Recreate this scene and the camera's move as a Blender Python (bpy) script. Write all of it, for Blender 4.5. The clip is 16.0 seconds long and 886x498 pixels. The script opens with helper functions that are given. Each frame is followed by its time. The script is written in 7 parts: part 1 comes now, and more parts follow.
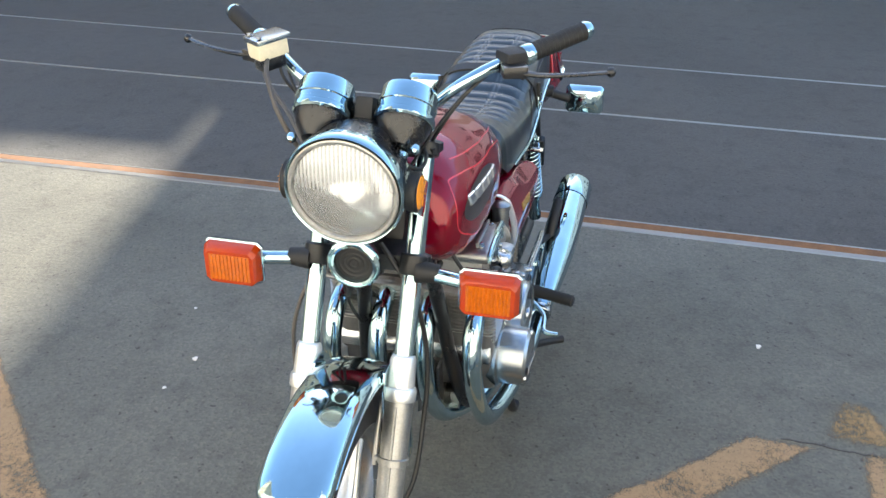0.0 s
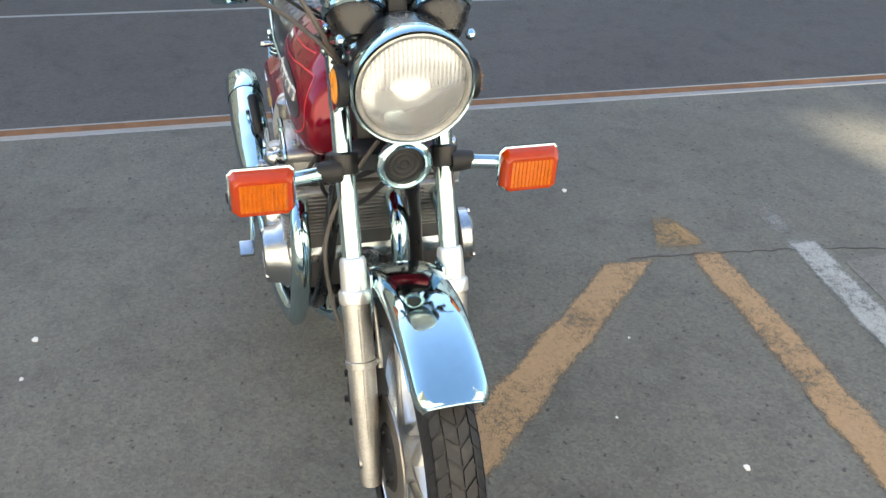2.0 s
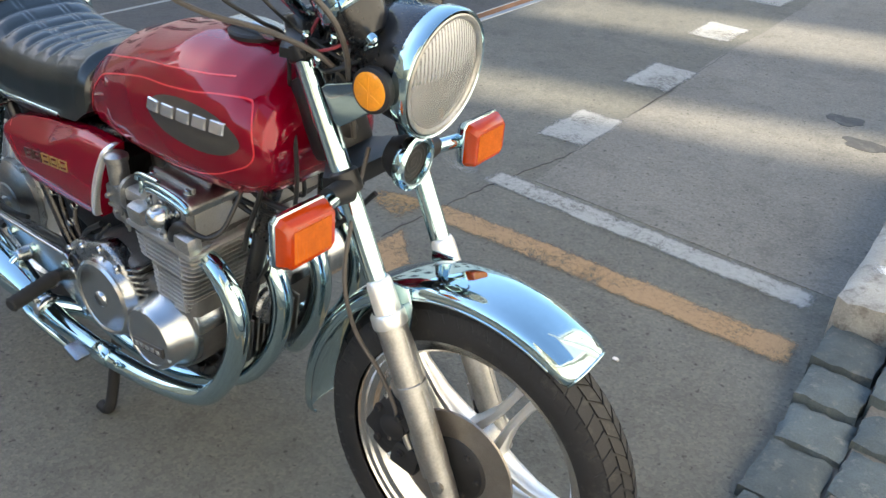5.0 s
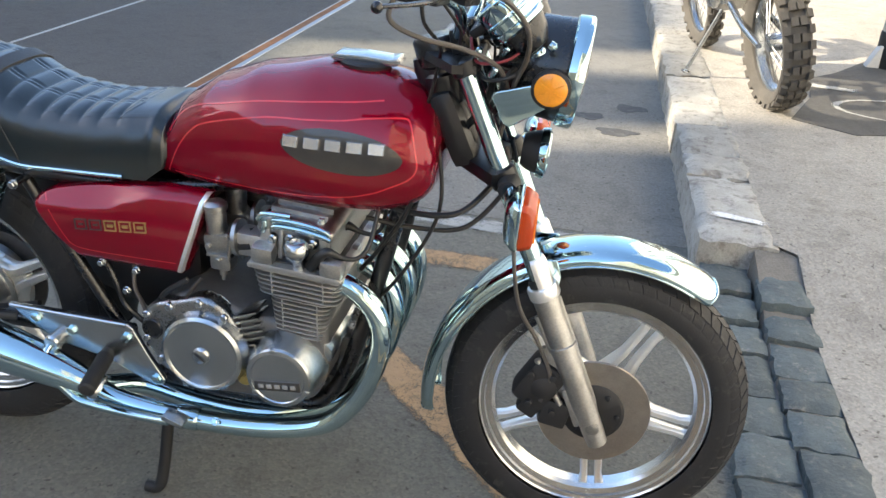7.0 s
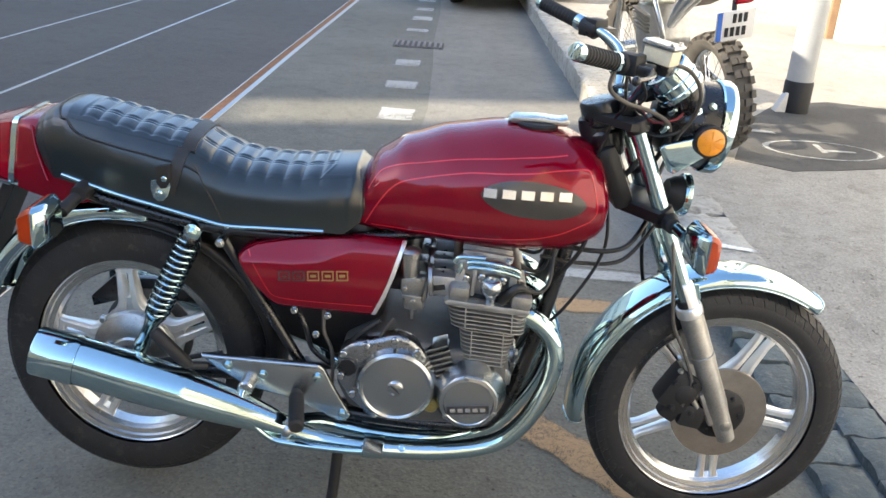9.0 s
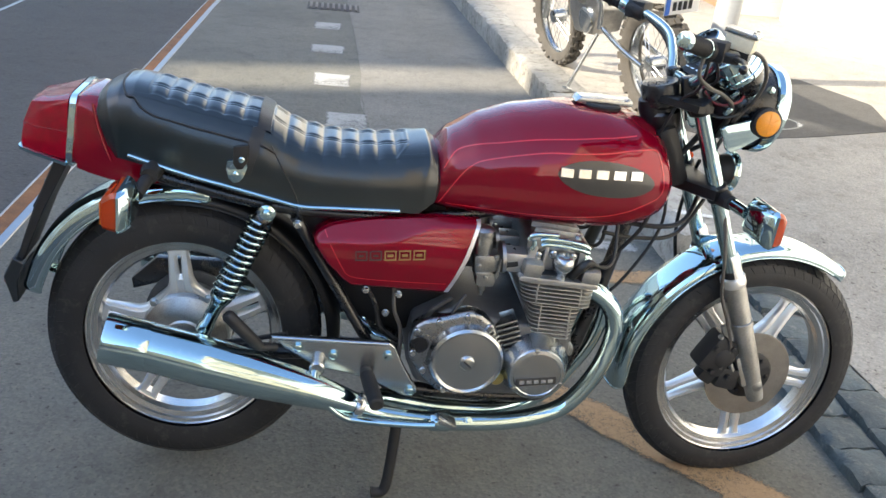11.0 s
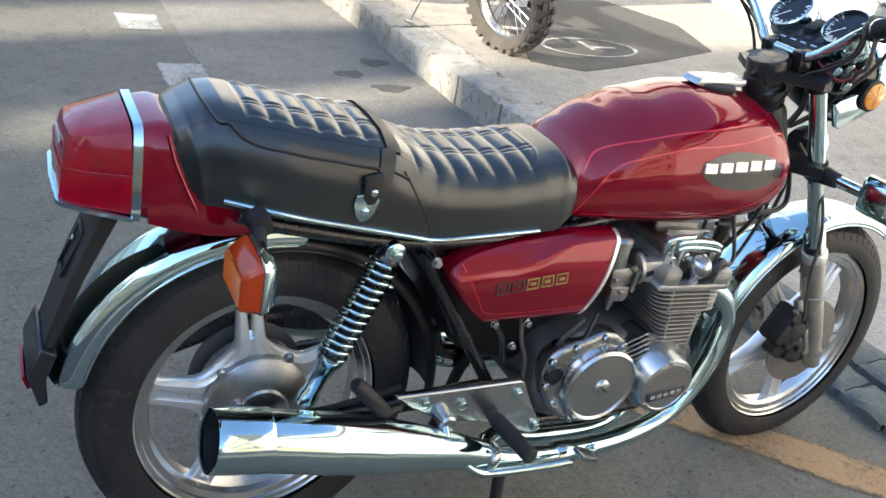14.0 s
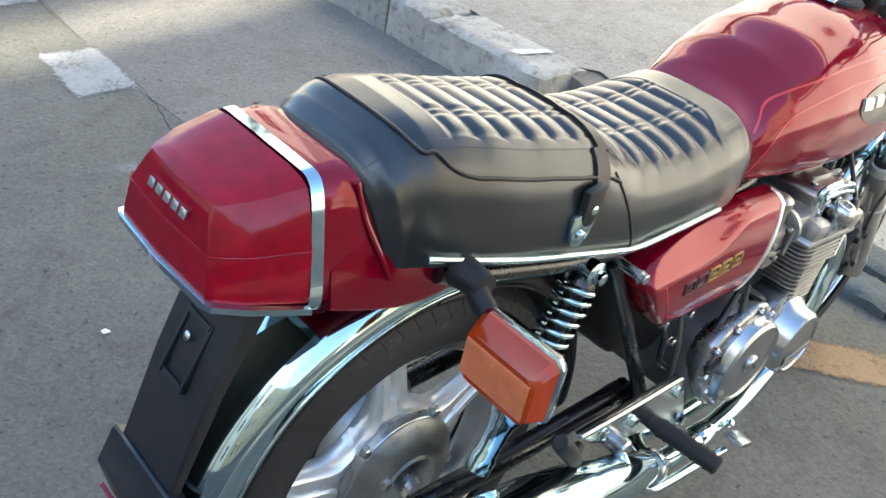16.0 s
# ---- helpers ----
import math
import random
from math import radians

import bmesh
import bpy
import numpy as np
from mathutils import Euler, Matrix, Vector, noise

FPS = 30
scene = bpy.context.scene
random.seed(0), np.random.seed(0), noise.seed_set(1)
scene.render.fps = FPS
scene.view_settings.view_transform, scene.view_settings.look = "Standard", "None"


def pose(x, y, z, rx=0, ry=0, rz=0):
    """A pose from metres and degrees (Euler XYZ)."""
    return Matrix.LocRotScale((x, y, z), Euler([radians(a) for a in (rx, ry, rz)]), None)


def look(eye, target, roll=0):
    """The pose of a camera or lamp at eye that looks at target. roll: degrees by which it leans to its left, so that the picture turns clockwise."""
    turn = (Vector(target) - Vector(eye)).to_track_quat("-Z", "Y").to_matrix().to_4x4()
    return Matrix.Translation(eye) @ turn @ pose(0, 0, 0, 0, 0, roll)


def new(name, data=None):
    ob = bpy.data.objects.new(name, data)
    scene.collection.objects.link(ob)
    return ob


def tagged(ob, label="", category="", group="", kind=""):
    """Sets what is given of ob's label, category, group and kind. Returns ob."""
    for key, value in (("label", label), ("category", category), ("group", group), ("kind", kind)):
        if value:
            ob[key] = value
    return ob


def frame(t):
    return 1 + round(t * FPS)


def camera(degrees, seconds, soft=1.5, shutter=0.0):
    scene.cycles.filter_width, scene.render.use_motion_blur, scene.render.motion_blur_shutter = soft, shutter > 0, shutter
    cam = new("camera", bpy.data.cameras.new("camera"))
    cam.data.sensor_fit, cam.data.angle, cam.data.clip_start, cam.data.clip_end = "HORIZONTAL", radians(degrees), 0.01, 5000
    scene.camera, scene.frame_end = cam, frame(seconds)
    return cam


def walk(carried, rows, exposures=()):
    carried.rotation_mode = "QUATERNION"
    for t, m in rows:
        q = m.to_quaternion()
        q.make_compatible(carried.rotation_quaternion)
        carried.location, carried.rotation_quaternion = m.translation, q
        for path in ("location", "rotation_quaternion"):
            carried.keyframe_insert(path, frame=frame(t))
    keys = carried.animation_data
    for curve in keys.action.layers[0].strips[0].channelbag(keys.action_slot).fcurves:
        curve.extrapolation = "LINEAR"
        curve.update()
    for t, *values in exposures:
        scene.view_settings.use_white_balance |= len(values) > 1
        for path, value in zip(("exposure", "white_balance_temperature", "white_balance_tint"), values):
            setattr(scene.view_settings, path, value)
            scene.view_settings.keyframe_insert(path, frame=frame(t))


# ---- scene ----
EXPO = [(0, 2.18, 6650, 6), (1.5, 2.23, 7050, 7), (3, 2.19, 7220, 7), (4, 2.12, 7100, 7), (6.5, 2.14, 6950, 8), (8, 2.16, 6880, 9), (9.5, 2.15, 6830, 9), (12, 2.07, 6780, 8), (14, 2.10, 6680, 8), (16, 2.43, 6720, 6)]
cam = camera(52.82, 16.0)
PATH = [
    (0, (2.612, 0.544, 1.571), (1.052, 0.113, 0.784), -0.4),
    (0.5, (2.645, 0.368, 1.545), (1.072, 0.095, 0.715), 0.1),
    (1, (2.582, 0.149, 1.523), (1.048, 0.093, 0.583), 0.2),
    (1.5, (2.630, -0.077, 1.533), (1.123, 0.134, 0.572), 1.2),
    (2, (2.651, -0.255, 1.551), (1.171, 0.115, 0.596), 1.2),
    (2.5, (2.566, -0.363, 1.554), (1.092, 0.196, 0.687), 2.1),
    (3, (2.473, -0.498, 1.581), (1.016, 0.219, 0.805), 3.3),
    (3.5, (2.460, -0.665, 1.596), (1.129, 0.249, 0.800), 1.7),
    (4, (2.423, -0.797, 1.571), (1.249, 0.205, 0.646), 2.4),
    (4.2, (2.367, -0.838, 1.549), (1.247, 0.193, 0.588), 2.2),
    (6.3, (1.640, -1.322, 1.421), (1.081, 0.202, 0.643), 4.3),
    (6.5, (1.558, -1.371, 1.427), (1.056, 0.169, 0.641), 5.0),
    (7, (1.387, -1.607, 1.433), (1.105, -0.017, 0.637), 3.0),
    (7.5, (1.230, -1.727, 1.439), (0.988, -0.101, 0.705), 4.3),
    (8, (1.042, -1.768, 1.432), (0.852, -0.167, 0.631), 2.6),
    (8.5, (0.901, -1.833, 1.450), (0.817, -0.195, 0.708), 4.3),
    (9, (0.762, -1.931, 1.485), (0.749, -0.269, 0.795), 3.8),
    (9.5, (0.685, -1.979, 1.494), (0.685, -0.309, 0.820), 5.3),
    (9.7, (0.664, -1.977, 1.497), (0.669, -0.310, 0.817), 5.2),
    (11.8, (0.102, -1.821, 1.499), (0.499, -0.236, 0.745), 6.6),
    (12, (0.071, -1.768, 1.490), (0.485, -0.184, 0.743), 6.2),
    (12.5, (0.001, -1.637, 1.492), (0.471, -0.080, 0.720), 7.4),
    (13, (-0.111, -1.545, 1.488), (0.481, -0.036, 0.706), 7.5),
    (13.5, (-0.279, -1.479, 1.496), (0.416, -0.025, 0.694), 6.5),
    (14, (-0.385, -1.361, 1.462), (0.391, 0.038, 0.636), 9.6),
    (14.5, (-0.428, -1.176, 1.425), (0.416, 0.137, 0.529), 8.3),
    (15, (-0.496, -1.019, 1.398), (0.417, 0.219, 0.463), 10.3),
    (15.5, (-0.625, -0.823, 1.408), (0.454, 0.249, 0.446), 10.5),
    (16, (-0.671, -0.665, 1.389), (0.434, 0.355, 0.399), 11.3),
]
walk(cam, [(t, look(eye, target, roll)) for t, eye, target, roll in PATH], EXPO)

# ---- sky and sun ----
SUN_EL, SUN_AZ = 31.0, 14.0          # the light travels towards +x, turned a little towards +y
world = bpy.data.worlds.new("sky")
scene.world = world
world.use_nodes = True
wn = world.node_tree.nodes
wn.clear()
sky = wn.new("ShaderNodeTexSky")
sky.sky_type = "NISHITA"
sky.sun_disc = False
sky.sun_elevation = radians(SUN_EL)
sky.sun_rotation = radians(270 - SUN_AZ)
sky.air_density, sky.dust_density, sky.ozone_density = 0.85, 0.4, 1.2
bg = wn.new("ShaderNodeBackground")
bg.inputs[1].default_value = 0.15
wo = wn.new("ShaderNodeOutputWorld")
world.node_tree.links.new(sky.outputs[0], bg.inputs[0])
world.node_tree.links.new(bg.outputs[0], wo.inputs[0])
sun_data = bpy.data.lights.new("sun", "SUN")
sun_data.energy, sun_data.angle, sun_data.color = 3.2, radians(0.9), (1.0, 0.9, 0.76)
sun = new("sun", sun_data)
sun.matrix_world = look((-20, -5, 12), (-20 + math.cos(radians(SUN_AZ)), -5 + math.sin(radians(SUN_AZ)), 12 - math.tan(radians(SUN_EL))))

# ---- materials ----
def mat(name, col, rough=0.5, metal=0.0, var=0.12, scale=18.0, fine=150.0, bump=0.0, bscale=220.0, coat=0.0, rvar=0.08,
        col2=None, mix=0.5, trans=0.0, piece=0.0):
    """A procedural surface: colour varied at two scales, roughness wear, fine relief, and a shift from piece to piece."""
    m = bpy.data.materials.new(name)
    m.use_nodes = True
    n, l = m.node_tree.nodes, m.node_tree.links
    p = n["Principled BSDF"]
    tc = n.new("ShaderNodeTexCoord")
    big = n.new("ShaderNodeTexNoise")
    big.inputs["Scale"].default_value, big.inputs["Detail"].default_value = scale, 6
    small = n.new("ShaderNodeTexNoise")
    small.inputs["Scale"].default_value, small.inputs["Detail"].default_value = fine, 3
    for t in (big, small):
        l.new(tc.outputs["Object"], t.inputs["Vector"])
    add = n.new("ShaderNodeMath")
    add.operation = "MULTIPLY_ADD"
    add.inputs[1].default_value, add.inputs[2].default_value = 0.4, 0.0
    l.new(small.outputs[0], add.inputs[0])
    both = n.new("ShaderNodeMath")
    both.operation = "MULTIPLY_ADD"
    both.inputs[1].default_value = 0.6
    l.new(big.outputs[0], both.inputs[0])
    l.new(add.outputs[0], both.inputs[2])
    ramp = n.new("ShaderNodeValToRGB")
    a = tuple(max(0, c * (1 - var)) for c in col[:3]) + (1,)
    b = tuple(min(1, c * (1 + var)) for c in col[:3]) + (1,)
    ramp.color_ramp.elements[0].position, ramp.color_ramp.elements[0].color = 0.32, a
    ramp.color_ramp.elements[1].position, ramp.color_ramp.elements[1].color = 0.68, b
    l.new(both.outputs[0], ramp.inputs[0])
    out = ramp.outputs[0]
    if col2:
        wear = n.new("ShaderNodeTexNoise")
        wear.inputs["Scale"].default_value, wear.inputs["Detail"].default_value, wear.inputs["Roughness"].default_value = scale * 2.3, 9, 0.7
        l.new(tc.outputs["Object"], wear.inputs["Vector"])
        wr = n.new("ShaderNodeValToRGB")
        wr.color_ramp.elements[0].position, wr.color_ramp.elements[1].position = mix - 0.06, mix + 0.08
        l.new(wear.outputs[0], wr.inputs[0])
        mx = n.new("ShaderNodeMix")
        mx.data_type = "RGBA"
        l.new(wr.outputs[0], mx.inputs["Factor"])
        l.new(out, mx.inputs[6])
        mx.inputs[7].default_value = col2
        out = mx.outputs[2]
    if piece:
        info = n.new("ShaderNodeObjectInfo")
        hsv = n.new("ShaderNodeHueSaturation")
        rng = n.new("ShaderNodeMapRange")
        rng.inputs[3].default_value, rng.inputs[4].default_value = 1 - piece, 1 + piece
        l.new(info.outputs["Random"], rng.inputs[0])
        l.new(rng.outputs[0], hsv.inputs["Value"])
        l.new(out, hsv.inputs["Color"])
        out = hsv.outputs[0]
    l.new(out, p.inputs["Base Color"])
    rr = n.new("ShaderNodeMapRange")
    rr.inputs[3].default_value, rr.inputs[4].default_value = max(0.02, rough - rvar), min(1, rough + rvar)
    l.new(both.outputs[0], rr.inputs[0])
    l.new(rr.outputs[0], p.inputs["Roughness"])
    p.inputs["Metallic"].default_value = metal
    p.inputs["Coat Weight"].default_value = coat
    p.inputs["Coat Roughness"].default_value = 0.04
    p.inputs["Transmission Weight"].default_value = trans
    if bump:
        bn = n.new("ShaderNodeTexNoise")
        bn.inputs["Scale"].default_value, bn.inputs["Detail"].default_value = bscale, 4
        l.new(tc.outputs["Object"], bn.inputs["Vector"])
        bp = n.new("ShaderNodeBump")
        bp.inputs["Strength"].default_value, bp.inputs["Distance"].default_value = 1.0, bump
        l.new(bn.outputs[0], bp.inputs["Height"])
        l.new(bp.outputs[0], p.inputs["Normal"])
    return m


# the blue of the reflected sky is partly tinted into the chrome's colour
CHROME = mat("chrome", (0.49, 0.64, 0.675, 1), 0.07, 1.0, 0.04, 9, 60, rvar=0.05, bump=0.00004, bscale=60)
ALLOY = mat("polished_alloy", (0.48, 0.50, 0.51, 1), 0.25, 1.0, 0.08, 12, 400, rvar=0.05, bump=0.00003, bscale=300)
SATIN = mat("satin_alloy", (0.50, 0.53, 0.54, 1), 0.30, 1.0, 0.22, 24, 300, rvar=0.12, bump=0.00005, bscale=380)
CAST = mat("cast_alloy", (0.38, 0.38, 0.37, 1), 0.34, 1.0, 0.25, 30, 320, rvar=0.12, bump=0.0004, bscale=420, col2=(0.16, 0.15, 0.13, 1), mix=0.66)
DARKALLOY = mat("dark_alloy", (0.30, 0.31, 0.32, 1), 0.28, 1.0, 0.18, 30, 300, rvar=0.12, bump=0.0003, bscale=260, col2=(0.2, 0.19, 0.18, 1), mix=0.64)
PALEALLOY = mat("pale_alloy", (0.86, 0.86, 0.84, 1), 0.34, 0.8, 0.06, 25, 260, rvar=0.1)
FIN_SHADE = mat("fin_gap_shade", (0.045, 0.045, 0.045, 1), 0.6, 0.2, 0.3, 30, 300, bump=0.0004, bscale=420)
FORK = mat("fork_alloy", (0.47, 0.465, 0.445, 1), 0.46, 1.0, 0.26, 22, 240, rvar=0.14, bump=0.0003, bscale=330)
RIM = mat("wheel_alloy", (0.62, 0.62, 0.61, 1), 0.24, 1.0, 0.12, 20, 240, rvar=0.1)
BLACKP = mat("black_paint", (0.008, 0.008, 0.009, 1), 0.28, 0.0, 0.3, 14, 180, coat=0.3)
BLACKM = mat("matt_black", (0.011, 0.011, 0.012, 1), 0.6, 0.0, 0.35, 22, 240, bump=0.0003, bscale=300)
RUBBER = mat("tyre_rubber", (0.015, 0.015, 0.016, 1), 0.58, 0.0, 0.3, 14, 190, bump=0.0004, bscale=260, col2=(0.05, 0.046, 0.04, 1), mix=0.62)
GRIP = mat("grip_rubber", (0.014, 0.014, 0.014, 1), 0.75, 0.0, 0.3, 40, 260, bump=0.0006, bscale=300)
RED = mat("candy_red_paint", (0.225, 0.0006, 0.013, 1), 0.26, 0.35, 0.10, 3, 900, coat=1.0, rvar=0.04)
STRIPE = mat("stripe_red", (0.58, 0.018, 0.030, 1), 0.3, 0.0, 0.1, 10, 100, coat=0.6)
RED.node_tree.nodes["Principled BSDF"].inputs["Specular IOR Level"].default_value = 0.0
ENGINE = mat("engine_casting", (0.40, 0.40, 0.39, 1), 0.40, 0.8, 0.16, 22, 320, rvar=0.10, bump=0.0003, bscale=420, col2=(0.20, 0.19, 0.175, 1), mix=0.66)
CASE = mat("crankcase_casting", (0.10, 0.10, 0.10, 1), 0.5, 0.3, 0.25, 30, 320, bump=0.0004, bscale=420, col2=(0.09, 0.085, 0.08, 1), mix=0.6)
NECK = mat("neck_black", (0.007, 0.007, 0.008, 1), 0.42, 0.0, 0.3, 22, 240, bump=0.0003, bscale=300)
HOSE = mat("dark_hose", (0.080, 0.070, 0.062, 1), 0.5, 0.0, 0.2, 40, 200)
REDWIRE = mat("red_wire", (0.20, 0.02, 0.03, 1), 0.4, 0.0, 0.2, 40, 200)
BADGE = mat("badge_dark", (0.035, 0.032, 0.028, 1), 0.35, 0.0, 0.2, 40, 300, coat=0.6)
SILVER = mat("badge_silver", (0.72, 0.72, 0.71, 1), 0.22, 0.9, 0.05, 50, 300)
GOLD = mat("badge_gold", (0.40, 0.31, 0.11, 1), 0.35, 0.6, 0.12, 60, 300)
# black vinyl; its teal cast imitates sky reflected in the sides
LEATHER = mat("seat_vinyl", (0.0042, 0.0100, 0.0125, 1), 0.33, 0.0, 0.25, 12, 300, bump=0.00012, bscale=420, rvar=0.07, coat=0.65)
LEATHER.node_tree.nodes["Principled BSDF"].inputs["Coat Roughness"].default_value = 0.19
STRAP = mat("strap_vinyl", (0.016, 0.015, 0.014, 1), 0.45, 0.0, 0.3, 30, 300, bump=0.0004, bscale=400)
AMBER = mat("amber_lens", (0.37, 0.036, 0.003, 1), 0.14, 0.0, 0.12, 30, 300, coat=0.15)
AMBER3 = mat("amber_core", (0.50, 0.115, 0.004, 1), 0.25, 0.0, 0.2, 60, 300, coat=0.3)
AMBER2 = mat("amber_reflector", (0.80, 0.30, 0.02, 1), 0.2, 0.0, 0.12, 60, 300, coat=0.5)
# the patchy red tone imitates mottled reflections inside the lens
TAIL = mat("tail_lens_red", (0.33, 0.0003, 0.014, 1), 0.08, 0.0, 0.3, 9, 40, coat=0.35, bump=0.0004, bscale=70, trans=0.22)
TAIL.node_tree.nodes["Principled BSDF"].inputs["Specular IOR Level"].default_value = 0.12
WHITEP = mat("reservoir_plastic", (0.68, 0.62, 0.46, 1), 0.4, 0.0, 0.12, 40, 200)
CABLE = mat("cable_black", (0.012, 0.012, 0.012, 1), 0.4, 0.0, 0.2, 40, 200)
GAUGE = mat("gauge_face", (0.01, 0.014, 0.022, 1), 0.25, 0.0, 0.15, 60, 200)


def clear_glass(name, fluted=False):
    """Thin glass: mostly see-through, with a sheen; fluted glass is also whitened to look lit."""
    m = bpy.data.materials.new(name)
    m.use_nodes = True
    n, l = m.node_tree.nodes, m.node_tree.links
    n.remove(n["Principled BSDF"])
    see, shine, fres, mx = n.new("ShaderNodeBsdfTransparent"), n.new("ShaderNodeBsdfGlossy"), n.new("ShaderNodeFresnel"), n.new("ShaderNodeMixShader")
    shine.inputs["Roughness"].default_value = 0.05
    fres.inputs["IOR"].default_value = 1.6
    l.new(fres.outputs[0], mx.inputs[0])
    # white diffuse share: stands in for the bright reflection in the bowl
    lit_white, soft = n.new("ShaderNodeBsdfDiffuse"), n.new("ShaderNodeMixShader")
    lit_white.inputs["Color"].default_value = (0.90, 0.92, 0.93, 1)
    soft.inputs[0].default_value = 0.10 if fluted else 0.0
    tc, wv, bp = n.new("ShaderNodeTexCoord"), n.new("ShaderNodeTexWave"), n.new("ShaderNodeBump")
    wv.bands_direction = "Y"
    wv.inputs["Scale"].default_value, wv.inputs["Distortion"].default_value = 44, 1.0
    bp.inputs["Strength"].default_value, bp.inputs["Distance"].default_value = 0.3, 0.002
    l.new(tc.outputs["Object"], wv.inputs["Vector"])
    l.new(wv.outputs[1], bp.inputs["Height"])
    l.new(bp.outputs[0], lit_white.inputs["Normal"])
    if fluted:
        band, xyz, high, both = n.new("ShaderNodeMapRange"), n.new("ShaderNodeSeparateXYZ"), n.new("ShaderNodeMapRange"), n.new("ShaderNodeMath")
        band.inputs[3].default_value, band.inputs[4].default_value = 0.0, 0.42
        l.new(wv.outputs[1], band.inputs[0])
        l.new(tc.outputs["Object"], xyz.inputs[0])
        high.inputs[1].default_value, high.inputs[2].default_value = 1.010, 1.062    # the flutes deepen towards the top
        high.inputs[3].default_value, high.inputs[4].default_value = 0.06, 0.90
        l.new(xyz.outputs[2], high.inputs[0])
        both.operation = "MULTIPLY_ADD"
        both.inputs[2].default_value = 0.24
        l.new(band.outputs[0], both.inputs[0])
        l.new(high.outputs[0], both.inputs[1])
        l.new(both.outputs[0], soft.inputs[0])
    l.new(see.outputs[0], soft.inputs[1])
    l.new(lit_white.outputs[0], soft.inputs[2])
    l.new(soft.outputs[0], mx.inputs[1])
    l.new(shine.outputs[0], mx.inputs[2])
    l.new(mx.outputs[0], n["Material Output"].inputs[0])
    return m


GLASS = clear_glass("headlamp_glass", True)


def bowl(name):
    """Silvered bowl seen through fluted glass: upright ribs and soft facets."""
    m = mat(name, (0.97, 0.97, 0.96, 1), 0.09, 1.0, 0.06, 26, 200)
    n, l = m.node_tree.nodes, m.node_tree.links
    p = n["Principled BSDF"]
    tc, wv, ns, add, bp = n.new("ShaderNodeTexCoord"), n.new("ShaderNodeTexWave"), n.new("ShaderNodeTexNoise"), n.new("ShaderNodeMath"), n.new("ShaderNodeBump")
    wv.bands_direction = "Y"
    wv.inputs["Scale"].default_value, wv.inputs["Distortion"].default_value = 42, 0.6
    ns.inputs["Scale"].default_value = 22
    bp.inputs["Strength"].default_value, bp.inputs["Distance"].default_value = 0.14, 0.0008
    l.new(tc.outputs["Object"], wv.inputs["Vector"])
    l.new(tc.outputs["Object"], ns.inputs["Vector"])
    l.new(wv.outputs[1], add.inputs[0])
    l.new(ns.outputs[0], add.inputs[1])
    l.new(add.outputs[0], bp.inputs["Height"])
    l.new(bp.outputs[0], p.inputs["Normal"])
    return m


BRASSY = bowl("reflector_bowl")

# ---- building helpers ----
LEAN, PITCH, STEER = 0.390, 2.046, 3.147
PIVOT = Vector((1.43, 0, 0))
BIKE = Matrix.Translation(PIVOT) @ Matrix.Rotation(radians(PITCH), 4, "Y") @ Matrix.Rotation(radians(-LEAN), 4, "X") @ Matrix.Translation(-PIVOT)
STEM = Vector((1.54, 0, 0))
FRONT = Matrix.Translation(STEM) @ Matrix.Rotation(radians(STEER), 4, Vector((-math.sin(radians(27.5)), 0, math.cos(radians(27.5))))) @ Matrix.Translation(-STEM)


def finish(name, bm, material, parent=None, label="", m=None, angle=38, kind="", category="", group=""):
    if m is not None:
        bm.transform(m)
    bmesh.ops.recalc_face_normals(bm, faces=bm.faces)
    me = bpy.data.meshes.new(name)
    bm.to_mesh(me)
    bm.free()
    for poly in me.polygons:
        poly.use_smooth = True
    me.set_sharp_from_angle(angle=radians(angle))
    me.materials.append(material)
    ob = new(name, me)
    ob.parent = parent
    return tagged(ob, label, category, group, kind)


def part(name, bm, material, parent, label="", m=None, angle=38):
    return finish(name, bm, material, parent, label, m, angle)


def share(name, ob, parent, m):
    """Another object on the same mesh."""
    o = new(name, ob.data)
    o.parent = parent
    o.matrix_basis = m
    return o


def frame_on(axis):
    """Two directions square to an axis."""
    d = Vector(axis).normalized()
    u = d.cross(Vector((0, 0, 1)) if abs(d.z) < 0.9 else Vector((1, 0, 0))).normalized()
    return d, u, d.cross(u).normalized()


def rings(bm, loops, cap=(True, True), closed=False):
    vs = [[bm.verts.new(p) for p in loop] for loop in loops]
    n = len(vs[0])
    pairs = list(zip(vs, vs[1:])) + ([(vs[-1], vs[0])] if closed else [])
    for a, b in pairs:
        for i in range(n):
            bm.faces.new((a[i], a[(i + 1) % n], b[(i + 1) % n], b[i]))
    if not closed:
        if cap[0]:
            bm.faces.new(vs[0])
        if cap[1]:
            bm.faces.new(vs[-1])
    return vs


def lathe(bm, profile, origin, axis=(0, 1, 0), segs=32, cap=(True, True), closed=False):
    """profile: (radius, distance along the axis)."""
    d, u, v = frame_on(axis)
    o = Vector(origin)
    loops = [[o + d * h + (u * math.cos(2 * math.pi * i / segs) + v * math.sin(2 * math.pi * i / segs)) * max(r, 0.0004) for i in range(segs)] for r, h in profile]
    rings(bm, loops, cap, closed)
    return bm


